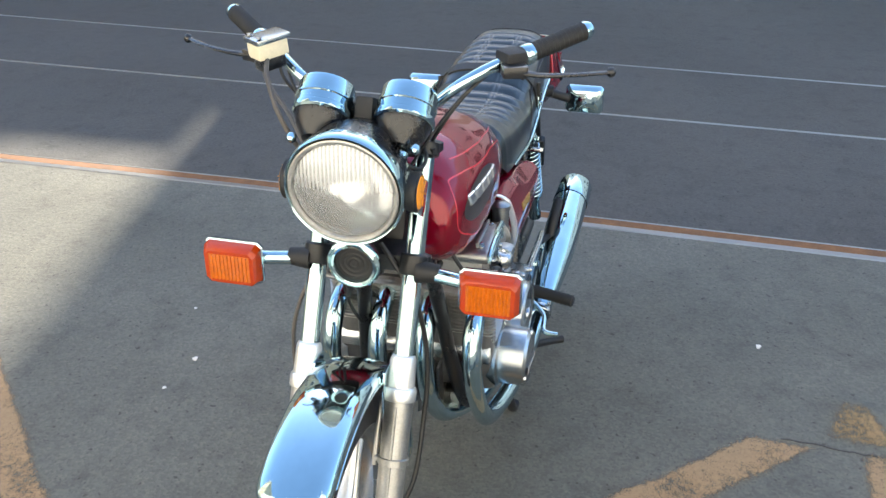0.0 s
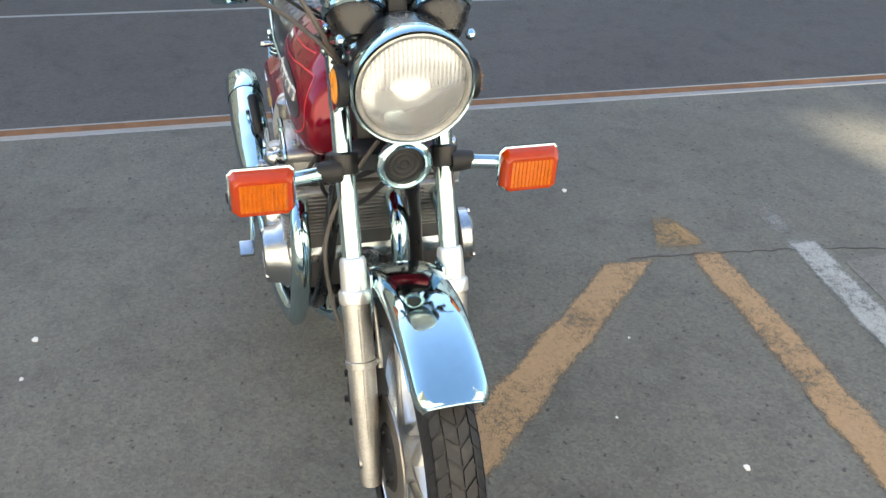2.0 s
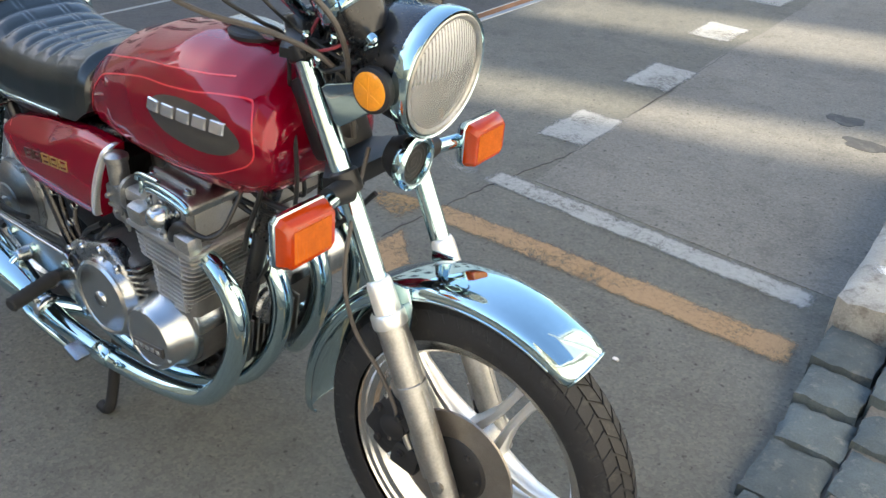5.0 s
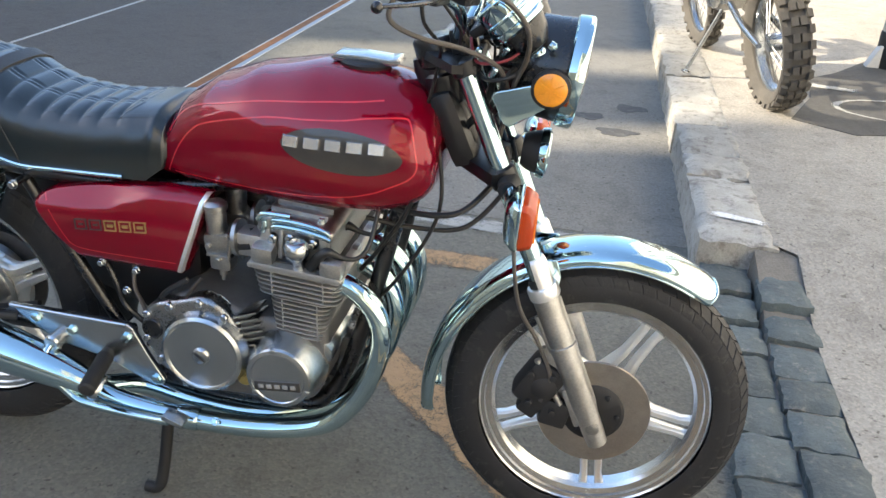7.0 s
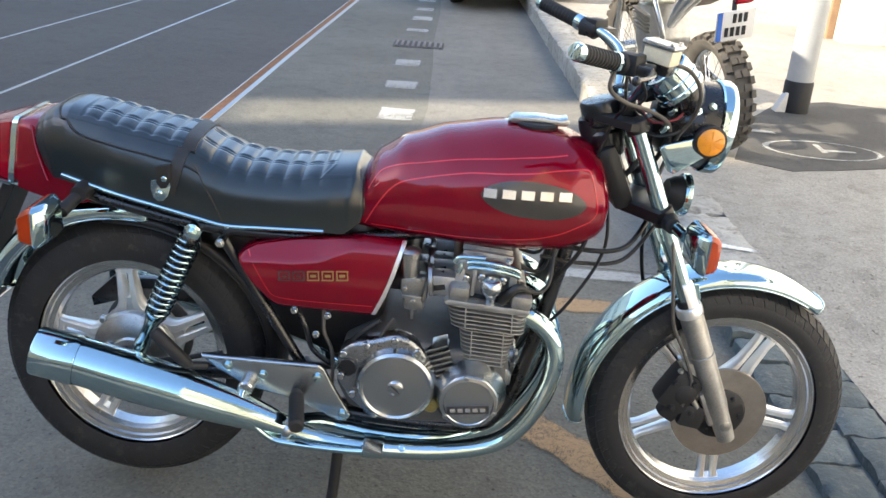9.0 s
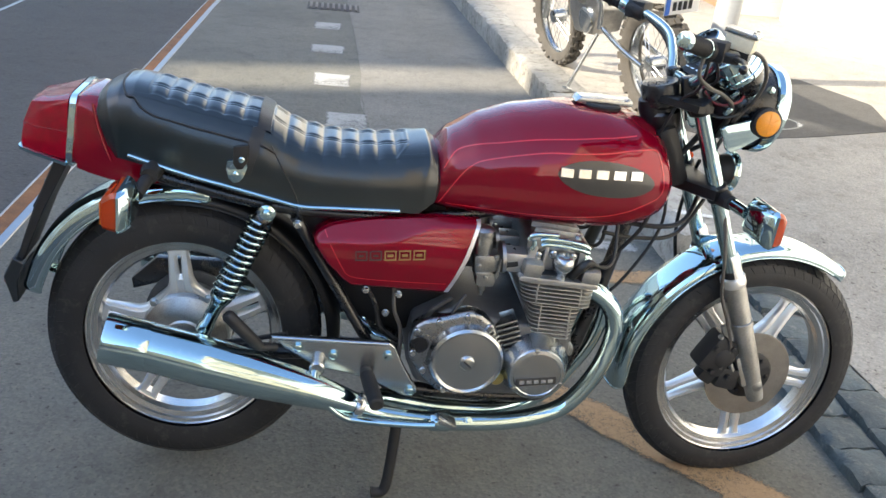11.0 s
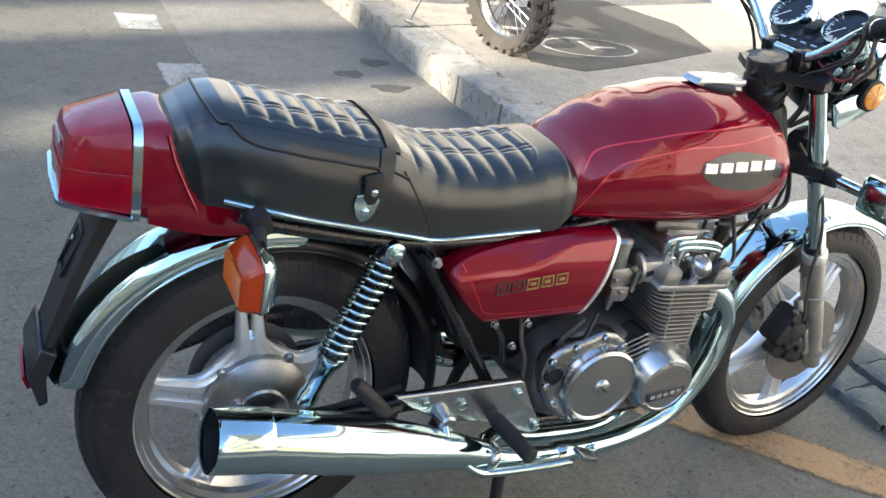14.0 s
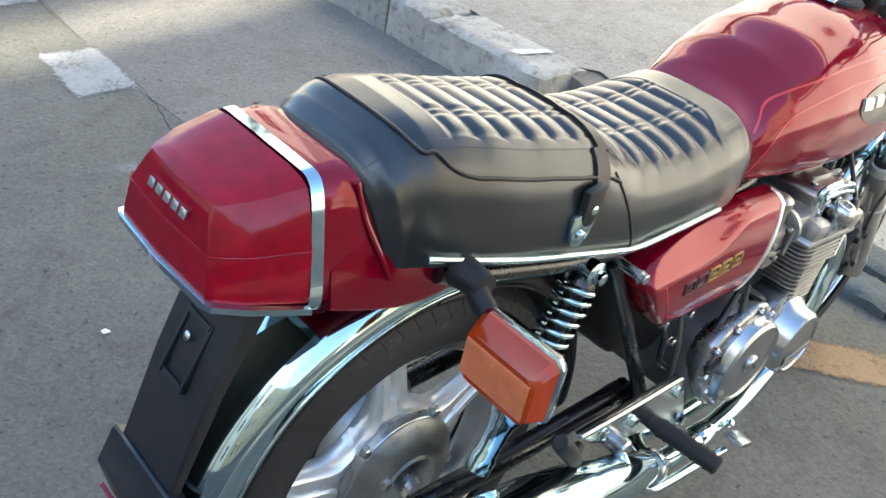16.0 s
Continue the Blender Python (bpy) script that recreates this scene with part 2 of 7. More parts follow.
def smooth_path(pts, n=6):
    pts = [Vector(p) for p in pts]
    if len(pts) < 3:
        return pts
    out = []
    for i in range(len(pts) - 1):
        p0, p1, p2, p3 = pts[max(i - 1, 0)], pts[i], pts[i + 1], pts[min(i + 2, len(pts) - 1)]
        for k in range(n):
            t = k / n
            out.append(0.5 * (2 * p1 + (p2 - p0) * t + (2 * p0 - 5 * p1 + 4 * p2 - p3) * t * t + (3 * p1 - p0 - 3 * p2 + p3) * t ** 3))
    out.append(pts[-1])
    return out


def tube(bm, pts, rad, segs=12, n=6, flat=1.0, cap=(True, True)):
    """A tube along a smooth path. rad: one radius, or one for each given point."""
    count = len(pts)
    path = smooth_path(pts, n)
    if isinstance(rad, (int, float)):
        rad = [rad] * count
    radii = []
    for i in range(len(path)):
        f = i / max(1, len(path) - 1) * (count - 1)
        k = min(int(f), count - 2)
        radii.append(rad[k] + (rad[k + 1] - rad[k]) * (f - k))
    loops, u = [], None
    for i, p in enumerate(path):
        d = (path[min(i + 1, len(path) - 1)] - path[max(i - 1, 0)]).normalized()
        if u is None:
            _, u, _ = frame_on(d)
        u = (u - d * u.dot(d)).normalized()
        v = d.cross(u)
        loops.append([p + (u * math.cos(2 * math.pi * k / segs) + v * math.sin(2 * math.pi * k / segs) * flat) * radii[i] for k in range(segs)])
    rings(bm, loops, cap)
    return bm


def box(bm, c, s, rot=(0, 0, 0), bevel=0.0, taper=1.0):
    tmp = bmesh.new()
    bmesh.ops.create_cube(tmp, size=1.0)
    for v in tmp.verts:
        k = taper if v.co.z > 0 else 1.0
        v.co = Vector((v.co.x * s[0] * k, v.co.y * s[1] * k, v.co.z * s[2]))
    if bevel:
        bmesh.ops.bevel(tmp, geom=tmp.edges[:], offset=bevel, segments=2, affect="EDGES", profile=0.6)
    tmp.transform(pose(*c, *rot))
    merge(bm, tmp)
    return bm


def merge(bm, other):
    vm = {v: bm.verts.new(v.co) for v in other.verts}
    for f in other.faces:
        bm.faces.new([vm[v] for v in f.verts])
    other.free()


def prism(bm, pts, y0, y1, bevel=0.0, segs=2):
    """A plate with an outline in x and z, from y0 to y1."""
    tmp = bmesh.new()
    a = [tmp.verts.new((x, y0, z)) for x, z in pts]
    b = [tmp.verts.new((x, y1, z)) for x, z in pts]
    n = len(pts)
    tmp.faces.new(a)
    tmp.faces.new(list(reversed(b)))
    for i in range(n):
        tmp.faces.new((a[i], b[i], b[(i + 1) % n], a[(i + 1) % n]))
    bmesh.ops.recalc_face_normals(tmp, faces=tmp.faces)
    if bevel:
        bmesh.ops.bevel(tmp, geom=tmp.edges[:], offset=bevel, segments=segs, affect="EDGES", profile=0.6)
    merge(bm, tmp)
    return bm


def bolt(bm, c, axis=(0, -1, 0), r=0.009, h=0.008):
    lathe(bm, [(r * 1.25, 0), (r * 1.25, h * 0.25)], c, axis, 16)
    lathe(bm, [(r, h * 0.25), (r, h * 0.9), (r * 0.8, h)], c, axis, 6)
    return bm


def interp(x, table):
    """Smooth values between (x, value) rows."""
    if x <= table[0][0]:
        return table[0][1]
    for (x0, y0), (x1, y1) in zip(table, table[1:]):
        if x <= x1:
            t = (x - x0) / (x1 - x0)
            t = t * t * (3 - 2 * t) * 0.35 + t * 0.65
            return y0 + (y1 - y0) * t
    return table[-1][1]


def spow(v, p):
    return math.copysign(abs(v) ** p, v)

# ---- the street ----
def asphalt(name, base, light, patch_scale=0.7):
    """Worn asphalt: stone chips, dark and pale patches, stains and fine relief."""
    m = bpy.data.materials.new(name)
    m.use_nodes = True
    n, l = m.node_tree.nodes, m.node_tree.links
    p = n["Principled BSDF"]
    tc = n.new("ShaderNodeTexCoord")

    def noise_at(scale, detail, rough=0.55):
        t = n.new("ShaderNodeTexNoise")
        t.inputs["Scale"].default_value, t.inputs["Detail"].default_value, t.inputs["Roughness"].default_value = scale, detail, rough
        l.new(tc.outputs["Object"], t.inputs["Vector"])
        return t

    def ramp(src, rows):
        r = n.new("ShaderNodeValToRGB")
        while len(r.color_ramp.elements) < len(rows):
            r.color_ramp.elements.new(0.5)
        for e, (pos, col) in zip(r.color_ramp.elements, rows):
            e.position, e.color = pos, col
        l.new(src, r.inputs[0])
        return r

    def mixed(a, b, mode, fac):
        x = n.new("ShaderNodeMix")
        x.data_type, x.blend_type = "RGBA", mode
        x.inputs["Factor"].default_value = fac
        l.new(a, x.inputs[6])
        l.new(b, x.inputs[7])
        return x.outputs[2]

    big = ramp(noise_at(patch_scale, 8, 0.6).outputs[0], ((0.30, base), (0.70, light)))
    mid = ramp(noise_at(7, 6, 0.65).outputs[0], ((0.30, (0.72, 0.72, 0.72, 1)), (0.5, (1, 1, 1, 1)), (0.72, (1.0, 1.0, 0.99, 1))))
    chips = n.new("ShaderNodeTexVoronoi")
    chips.inputs["Scale"].default_value = 130
    l.new(tc.outputs["Object"], chips.inputs["Vector"])
    stone = ramp(chips.outputs["Color"], ((0.15, (0.62, 0.60, 0.57, 1)), (0.6, (1, 1, 1, 1)), (0.92, (1.35, 1.30, 1.2, 1))))
    fine = ramp(noise_at(420, 3).outputs[0], ((0.3, (0.75, 0.75, 0.75, 1)), (0.7, (1.2, 1.2, 1.2, 1))))
    spots = ramp(noise_at(2.4, 5, 0.75).outputs[0], ((0.30, (0.60, 0.59, 0.57, 1)), (0.40, (1, 1, 1, 1))))
    c = mixed(big.outputs[0], mid.outputs[0], "MULTIPLY", 0.9)
    c = mixed(c, stone.outputs[0], "MULTIPLY", 0.50)
    c = mixed(c, fine.outputs[0], "MULTIPLY", 0.45)
    c = mixed(c, spots.outputs[0], "MULTIPLY", 0.55)
    pits = ramp(noise_at(48, 3, 0.5).outputs[0], ((0.30, (0.32, 0.31, 0.30, 1)), (0.36, (1, 1, 1, 1)), (0.70, (1, 1, 1, 1)), (0.76, (1.5, 1.45, 1.3, 1))))
    c = mixed(c, pits.outputs[0], "MULTIPLY", 0.8)
    l.new(c, p.inputs["Base Color"])
    p.inputs["Roughness"].default_value = 0.82
    bump = n.new("ShaderNodeBump")
    bump.inputs["Strength"].default_value, bump.inputs["Distance"].default_value = 0.5, 0.0015
    l.new(chips.outputs["Distance"], bump.inputs["Height"])
    b2 = n.new("ShaderNodeBump")
    b2.inputs["Strength"].default_value, b2.inputs["Distance"].default_value = 0.6, 0.007
    l.new(noise_at(45, 5).outputs[0], b2.inputs["Height"])
    l.new(bump.outputs[0], b2.inputs["Normal"])
    l.new(b2.outputs[0], p.inputs["Normal"])
    return m


ASPHALT = asphalt("road_asphalt", (0.101, 0.098, 0.082, 1), (0.163, 0.158, 0.133, 1))
ASPHALT2 = asphalt("pavement_asphalt", (0.245, 0.228, 0.198, 1), (0.365, 0.340, 0.296, 1))
ASPHALT3 = asphalt("patch_asphalt", (0.045, 0.044, 0.042, 1), (0.07, 0.068, 0.064, 1))
TRACKBED = asphalt("track_asphalt", (0.060, 0.057, 0.054, 1), (0.090, 0.086, 0.081, 1), 0.4)


def road_paint(name, col, left=0.5):
    """Old road paint: worn through in fine grains, more in some places than in others."""
    m = bpy.data.materials.new(name)
    m.use_nodes = True
    n, l = m.node_tree.nodes, m.node_tree.links
    p = n["Principled BSDF"]
    tc = n.new("ShaderNodeTexCoord")

    def noise_at(scale, detail, rough=0.6):
        t = n.new("ShaderNodeTexNoise")
        t.inputs["Scale"].default_value, t.inputs["Detail"].default_value, t.inputs["Roughness"].default_value = scale, detail, rough
        l.new(tc.outputs["Object"], t.inputs["Vector"])
        return t.outputs[0]

    def sums(a, wa, b, wb):
        x, y = n.new("ShaderNodeMath"), n.new("ShaderNodeMath")
        x.operation, y.operation = "MULTIPLY", "MULTIPLY_ADD"
        l.new(a, x.inputs[0])
        x.inputs[1].default_value = wa
        l.new(b, y.inputs[0])
        y.inputs[1].default_value = wb
        l.new(x.outputs[0], y.inputs[2])
        return y.outputs[0]

    edge = n.new("ShaderNodeAttribute")
    edge.attribute_name = "edge"
    wear = sums(sums(noise_at(5, 6), 0.34, noise_at(60, 5), 0.24), 1.0, noise_at(240, 4, 0.7), 0.42)
    wear = sums(wear, 1.0, edge.outputs["Fac"], -0.16)
    ramp = n.new("ShaderNodeValToRGB")
    e = ramp.color_ramp.elements
    e[0].position, e[0].color = left - 0.07, (1, 1, 1, 1)
    e[1].position, e[1].color = left + 0.03, (0, 0, 0, 1)
    l.new(wear, ramp.inputs[0])
    tone = n.new("ShaderNodeMix")
    tone.data_type = "RGBA"
    l.new(noise_at(90, 5), tone.inputs["Factor"])
    tone.inputs[6].default_value = tuple(0.75 * a for a in col[:3]) + (1,)
    tone.inputs[7].default_value = tuple(1.25 * a for a in col[:3]) + (1,)
    l.new(tone.outputs[2], p.inputs["Base Color"])
    p.inputs["Roughness"].default_value = 0.8
    bump = n.new("ShaderNodeBump")
    bump.inputs["Strength"].default_value, bump.inputs["Distance"].default_value = 0.6, 0.003
    l.new(noise_at(150, 4), bump.inputs["Height"])
    l.new(bump.outputs[0], p.inputs["Normal"])
    see, mx = n.new("ShaderNodeBsdfTransparent"), n.new("ShaderNodeMixShader")
    l.new(ramp.outputs[0], mx.inputs[0])
    l.new(see.outputs[0], mx.inputs[1])
    l.new(p.outputs[0], mx.inputs[2])
    l.new(mx.outputs[0], n["Material Output"].inputs[0])
    return m


YELLOW = road_paint("yellow_paint", (0.330, 0.212, 0.112, 1), 0.418)
FADED = road_paint("faded_yellow_paint", (0.30, 0.19, 0.085, 1), 0.375)
WHITE = road_paint("white_paint", (0.325, 0.325, 0.305, 1), 0.420)
CHALK = road_paint("chalky_paint", (0.66, 0.655, 0.63, 1), 0.44)
FADEDW = road_paint("faded_white_paint", (0.28, 0.28, 0.265, 1), 0.30)
RAILSTEEL = mat("rail_steel", (0.30, 0.31, 0.33, 1), 0.34, 1.0, 0.1, 8, 90)
RUST = mat("rusty_groove", (0.20, 0.085, 0.030, 1), 0.8, 0.0, 0.35, 12, 120, bump=0.001)
STONE = mat("kerb_granite", (0.30, 0.287, 0.252, 1), 0.8, 0, 0.28, 9, 190, bump=0.004, bscale=60, col2=(0.15, 0.135, 0.115, 1), mix=0.57, piece=0.18)
SETT = mat("granite_sett", (0.082, 0.100, 0.100, 1), 0.75, 0, 0.32, 14, 220, bump=0.005, bscale=60, col2=(0.165, 0.165, 0.150, 1), mix=0.60, piece=0.22)
PLASTER = mat("pale_plaster", (0.74, 0.71, 0.64, 1), 0.85, 0, 0.10, 0.8, 40, bump=0.002, bscale=80)
PLASTER2 = mat("ochre_plaster", (0.50, 0.40, 0.27, 1), 0.85, 0, 0.12, 0.6, 40, bump=0.002, bscale=80)
WINDOWG = mat("window_dark", (0.02, 0.025, 0.03, 1), 0.08, 0, 0.2, 3, 40)
TRIMW = mat("window_trim", (0.60, 0.58, 0.53, 1), 0.6, 0, 0.1, 6, 60)
WOOD = mat("brown_shutter", (0.26, 0.16, 0.09, 1), 0.6, 0, 0.25, 8, 90, bump=0.001, bscale=90)


def sheet(bm, xs, ys, height):
    rows = [[bm.verts.new((x, y, height(x, y))) for y in ys] for x in xs]
    for a, b in zip(rows, rows[1:]):
        for j in range(len(ys) - 1):
            bm.faces.new((a[j], b[j], b[j + 1], a[j + 1]))


KERB = lambda y: 1.773 -0.0304 * (y - 1.06)      # road-side foot of the kerb

bm = bmesh.new()
xs = [-800, -200, -60, -20, -8, -4, -2, -1, 0, 0.5, 1, 1.5, 2, 3, 5, 20, 60, 200, 800]
ys = [-800, -200, -60, -20, -8, -4, -2, -1, 0, 1, 2, 3, 4, 6, 8, 20, 60, 200, 800]
sheet(bm, xs, ys, lambda x, y: 0.0)
finish("road", bm, ASPHALT, None, "worn grey asphalt road with stains and patches", kind="structure", category="road")

# the outer rail's near edge, y and x: it bends a little along the bay
OUTER = [(-30, -1.85), (-12, -1.15), (-6, -0.965), (-3, -0.915), (-1.5, -0.903), (0, -0.868), (1.5, -0.815), (3, -0.765), (6, -0.695), (12, -0.515), (30, 0.10)]
# the older, darker surface round the tracks
bm = bmesh.new()
rings(bm, [[Vector((-9.5, y, 0.0)), Vector((-9.5, y, 0.0022)), Vector((x - 0.112, y, 0.0022)), Vector((x - 0.112, y, 0.0))] for y, x in OUTER])
finish("tram_lane", bm, TRACKBED, None, "older darker asphalt round the tram rails", kind="structure", category="road")


def strip(bm, line, x0, x1, z):
    rings(bm, [[Vector((x + x0, y, 0)), Vector((x + x0 + 0.003, y, z)), Vector((x + x1 - 0.003, y, z)), Vector((x + x1, y, 0))] for y, x in line])


# tram rails let into the road; the outer one shows its head, a rusty groove and a thin guard lip
bm = bmesh.new()
strip(bm, OUTER, -0.040, 0.0, 0.004)
strip(bm, OUTER, -0.112, -0.100, 0.004)
rail = finish("tram_rail", bm, RAILSTEEL, None, "steel tram rail let into the road beside a rusty groove", kind="structure", category="rail")
bm = bmesh.new()
strip(bm, OUTER, -0.102, -0.038, 0.0026)
part("rail_groove", bm, RUST, rail, "rusty rail groove")
for x_at, slope in ((-2.470, 0.0562), (-3.632, 0.0853)):
    bm = bmesh.new()
    strip(bm, [(y, x_at + slope * y) for y in (-30, -12, -6, 0, 6, 12, 30)], -0.016, 0.016, 0.004)
    finish("tram_rail", bm, RAILSTEEL, None, "steel tram rail let into the road", kind="structure", category="rail")


def marking(name, corners, material, label, rag=0.003, step=0.02, z=0.0):
    """A painted line that thins out towards its edges: four corners in order along one long side and back."""
    a, b, c, d = [Vector((x, y, z)) for x, y in corners]
    n = max(6, int((b - a).length / step))
    bm = bmesh.new()
    layer = bm.verts.layers.float.new("edge")
    loops = []
    shift = [0.0, 0.0]
    for i in range(n + 1):
        f = i / n
        p, q = a.lerp(b, f), d.lerp(c, f)
        wide = (q - p).length
        u = (q - p).normalized()
        shift = [0.7 * s + random.uniform(-rag, rag) for s in shift]
        p, q = p + u * (shift[0] - 0.008), q + u * (shift[1] + 0.008)
        inner = min(0.028, wide * 0.3)
        loops.append([p, p + u * inner, q - u * inner, q])
    vs = [[bm.verts.new(v + Vector((0, 0, 0.0042))) for v in loop] for loop in loops]
    for one, two in zip(vs, vs[1:]):
        for k in range(3):
            bm.faces.new((one[k], one[k + 1], two[k + 1], two[k]))
    for i, loop in enumerate(vs):
        end = min(1.0, min(i, n - i) / 2)
        for k in (1, 2):
            loop[k][layer] = end
    return finish(name, bm, material, None, label, kind="structure", category="marking")


marking("yellow_line", [(0.428, 1.121), (1.744, 1.092), (1.731, 1.228), (0.43, 1.242)], YELLOW, "worn yellow bay line on the asphalt")
marking("yellow_line", [(0.429, 0.852), (1.627, -0.385), (1.749, -0.285), (0.440, 1.025)], YELLOW, "worn slanting yellow bay line on the asphalt")
marking("yellow_line", [(0.17, 1.101), (0.426, 1.022), (0.429, 1.218), (0.192, 1.183)], FADED, "faded yellow bay corner on the asphalt")
marking("yellow_line", [(0.38, -1.934), (1.705, -0.49), (1.636, -0.4), (0.383, -1.764)], YELLOW, "worn slanting yellow bay line on the asphalt")
marking("white_line", [(0.14, 1.465), (0.42, 1.482), (0.42, 1.565), (0.145, 1.585)], FADEDW, "almost vanished white line on the asphalt")
marking("white_line", [(0.424, 1.474), (1.697, 1.402), (1.672, 1.515), (0.425, 1.595)], WHITE, "worn white bay line on the asphalt")
for y0, y1, x0, x1 in ((1.98, 2.38, 0.35, 0.58), (2.80, 3.21, 0.32, 0.56), (3.76, 4.13, 0.22, 0.47), (4.70, 5.02, 0.18, 0.43), (5.58, 5.91, 0.18, 0.41), (7.42, 7.66, 0.15, 0.39), (8.21, 8.57, 0.16, 0.40), (9.01, 9.30, 0.15, 0.39), (9.87, 10.15, 0.14, 0.37), (10.75, 11.06, 0.13, 0.35)):
    marking("white_dash", [(x0, y0), (x0, y1), (x1, y1), (x1, y0)], WHITE, "worn white dash of the lane edge")
# drain grating
IRON = mat("grating_pit", (0.06, 0.055, 0.05, 1), 0.8, 0.0, 0.3, 12, 120)
IRON2 = mat("grating_iron", (0.17, 0.155, 0.14, 1), 0.7, 0.3, 0.25, 20, 160)
bm = bmesh.new()
box(bm, (0.336, 6.67, 0.0), (0.48, 0.34, 0.008))
grate = finish("drain_grating", bm, IRON, None, "small iron drain grating in the road", kind="structure", category="drain")
for k in range(9):
    bm = bmesh.new()
    box(bm, (0.128 + 0.052 * k, 6.67, 0.008), (0.024, 0.28, 0.012), (0, 0, 0), 0.002)
    part("bar", bm, IRON2, grate)
# oil stains and crumbs
STAIN = mat("oil_stain", (0.055, 0.053, 0.048, 1), 0.7, 0, 0.3, 8, 120, col2=(0.095, 0.092, 0.082, 1), mix=0.56, bump=0.002, bscale=130)
for cx, cy, rx, ry in ((1.529, 3.258, 0.085, 0.065), (1.312, 3.051, 0.080, 0.060), (1.461, 2.82, 0.100, 0.060)):
    bm = bmesh.new()
    loop = []
    for i in range(26):
        a = 2 * math.pi * i / 26
        q = 1 + 0.16 * math.sin(3 * a + cx * 9) + 0.10 * math.sin(5 * a + cy * 7) + random.uniform(-0.05, 0.05)
        loop.append((cx + rx * q * math.cos(a), cy + ry * q * math.sin(a)))
    level = 0.0032 + 0.0003 * len(bpy.data.objects) % 0.0009
    rings(bm, [[Vector((cx + (x - cx) * 1.02, cy + (y - cy) * 1.02, 0.0005)) for x, y in loop], [Vector((x, y, level)) for x, y in loop]], cap=(False, True))
    finish("oil_stain", bm, STAIN, None, "dark oil stain on the asphalt", kind="structure", category="stain")
CRUMB = mat("pale_litter", (0.72, 0.70, 0.66, 1), 0.8, 0, 0.1, 40, 100)
for cx, cy, r in ((-0.05, 0.874, 0.012), (0.483, -0.874, 0.012), (0.65, -0.887, 0.008), (1.348, 0.824, 0.012), (0.184, -1.04, 0.006), (1.119, 0.59, 0.005), (0.819, 0.753, 0.005)):
    bm = bmesh.new()
    bmesh.ops.create_icosphere(bm, subdivisions=1, radius=r)
    for v in bm.verts:
        v.co = Vector((v.co.x * random.uniform(0.7, 1.3), v.co.y * random.uniform(0.5, 1.2), max(0, v.co.z * 0.4 + r * 0.3)))
    bm.transform(Matrix.Translation((cx, cy, 0.0)))
    finish("litter", bm, CRUMB, None, "tiny pale scrap of litter on the road", category="litter", group="scraps on the road")

# pavement behind the kerb
def walk_z(x, y):
    t = min(1, max(0, (y - 0.75) / 0.65))
    return 0.055 + 0.115 * t * t * (3 - 2 * t)


bm = bmesh.new()
ys = [-30, -10, -4, -2, -1, -0.4, 0, 0.3] + [0.6 + 0.05 * k for k in range(24)] + [2, 2.5, 3, 4, 5, 7, 10, 20, 40]
cols = []
for f in (0.0, 0.06, 0.25, 0.5, 0.75, 1.0):
    cols.append([bm.verts.new((x0 + (5.15 - x0) * f, y, walk_z(0, y) - 0.003 - 0.0)) for y in ys for x0 in (KERB(min(y, 14)) + 0.238 if y > 1.28 else 2.085 + (1.27 - y) * 0.032,)])
for a, b in zip(cols, cols[1:]):
    for j in range(len(ys) - 1):
        bm.faces.new((a[j], b[j], b[j + 1], a[j + 1]))
finish("pavement", bm, ASPHALT2, None, "pale sandy asphalt pavement", kind="structure", category="pavement")
bm = bmesh.new()
loop = []
for x, y in ((2.285, 2.794), (2.514, 2.643), (2.868, 2.737), (3.222, 2.852), (3.831, 3.106), (4.043, 3.72), (3.802, 4.347), (3.402, 4.512), (2.944, 4.266), (2.686, 3.859), (2.511, 3.636), (2.403, 3.246)):
    loop.append((x + random.uniform(-0.03, 0.03), y + random.uniform(-0.03, 0.03)))
rings(bm, [[Vector((x, y, 0.166)) for x, y in loop], [Vector((x, y, 0.1705)) for x, y in loop]])
finish("pavement_patch", bm, ASPHALT3, None, "dark asphalt repair patch in the pavement", kind="structure", category="patch")
bm = bmesh.new()
mark = bm.verts.layers.float.new("edge")
lathe(bm, [(0.300, 0.170), (0.300, 0.1735), (0.318, 0.1740), (0.332, 0.1740), (0.350, 0.1735), (0.350, 0.170)], (0, 0, 0), (0, 0, 1), 48, closed=True)
box(bm, (0.0, 0.06, 0.173), (0.03, 0.30, 0.003))
box(bm, (0.09, 0.0, 0.173), (0.20, 0.05, 0.003))
for v in bm.verts:
    v[mark] = 1.0 if v.co.z > 0.1737 or v.co.xy.length < 0.28 else 0.0
bm.transform(Matrix.Translation((2.864, 3.099, 0)) @ Matrix.Diagonal((1, 0.58, 1, 1)))
finish("painted_ring", bm, WHITE, None, "white ring sign painted on the pavement", kind="structure", category="marking")
marking("white_bar", [(2.417, 3.452), (2.718, 3.387), (2.729, 3.47), (2.418, 3.53)], WHITE, "white bar painted on the pavement", z=0.171)

bm = bmesh.new()
rows = [[bm.verts.new((x + (1.27 - y) * 0.032, y, 0.022 if low else walk_z(0, y) - 0.014)) for y in ys if -10 <= y <= 1.41] for x, low in ((1.79, 1), (1.94, 1), (1.947, 0), (2.13, 0))]
for a, b in zip(rows, rows[1:]):
    for j in range(len(a) - 1):
        bm.faces.new((a[j], b[j], b[j + 1], a[j + 1]))
finish("joint_sand", bm, mat("joint_sand", (0.17, 0.155, 0.13, 1), 0.9, 0, 0.3, 14, 160, bump=0.003, bscale=120), None, "dirty sand between the setts", kind="structure", category="joint")

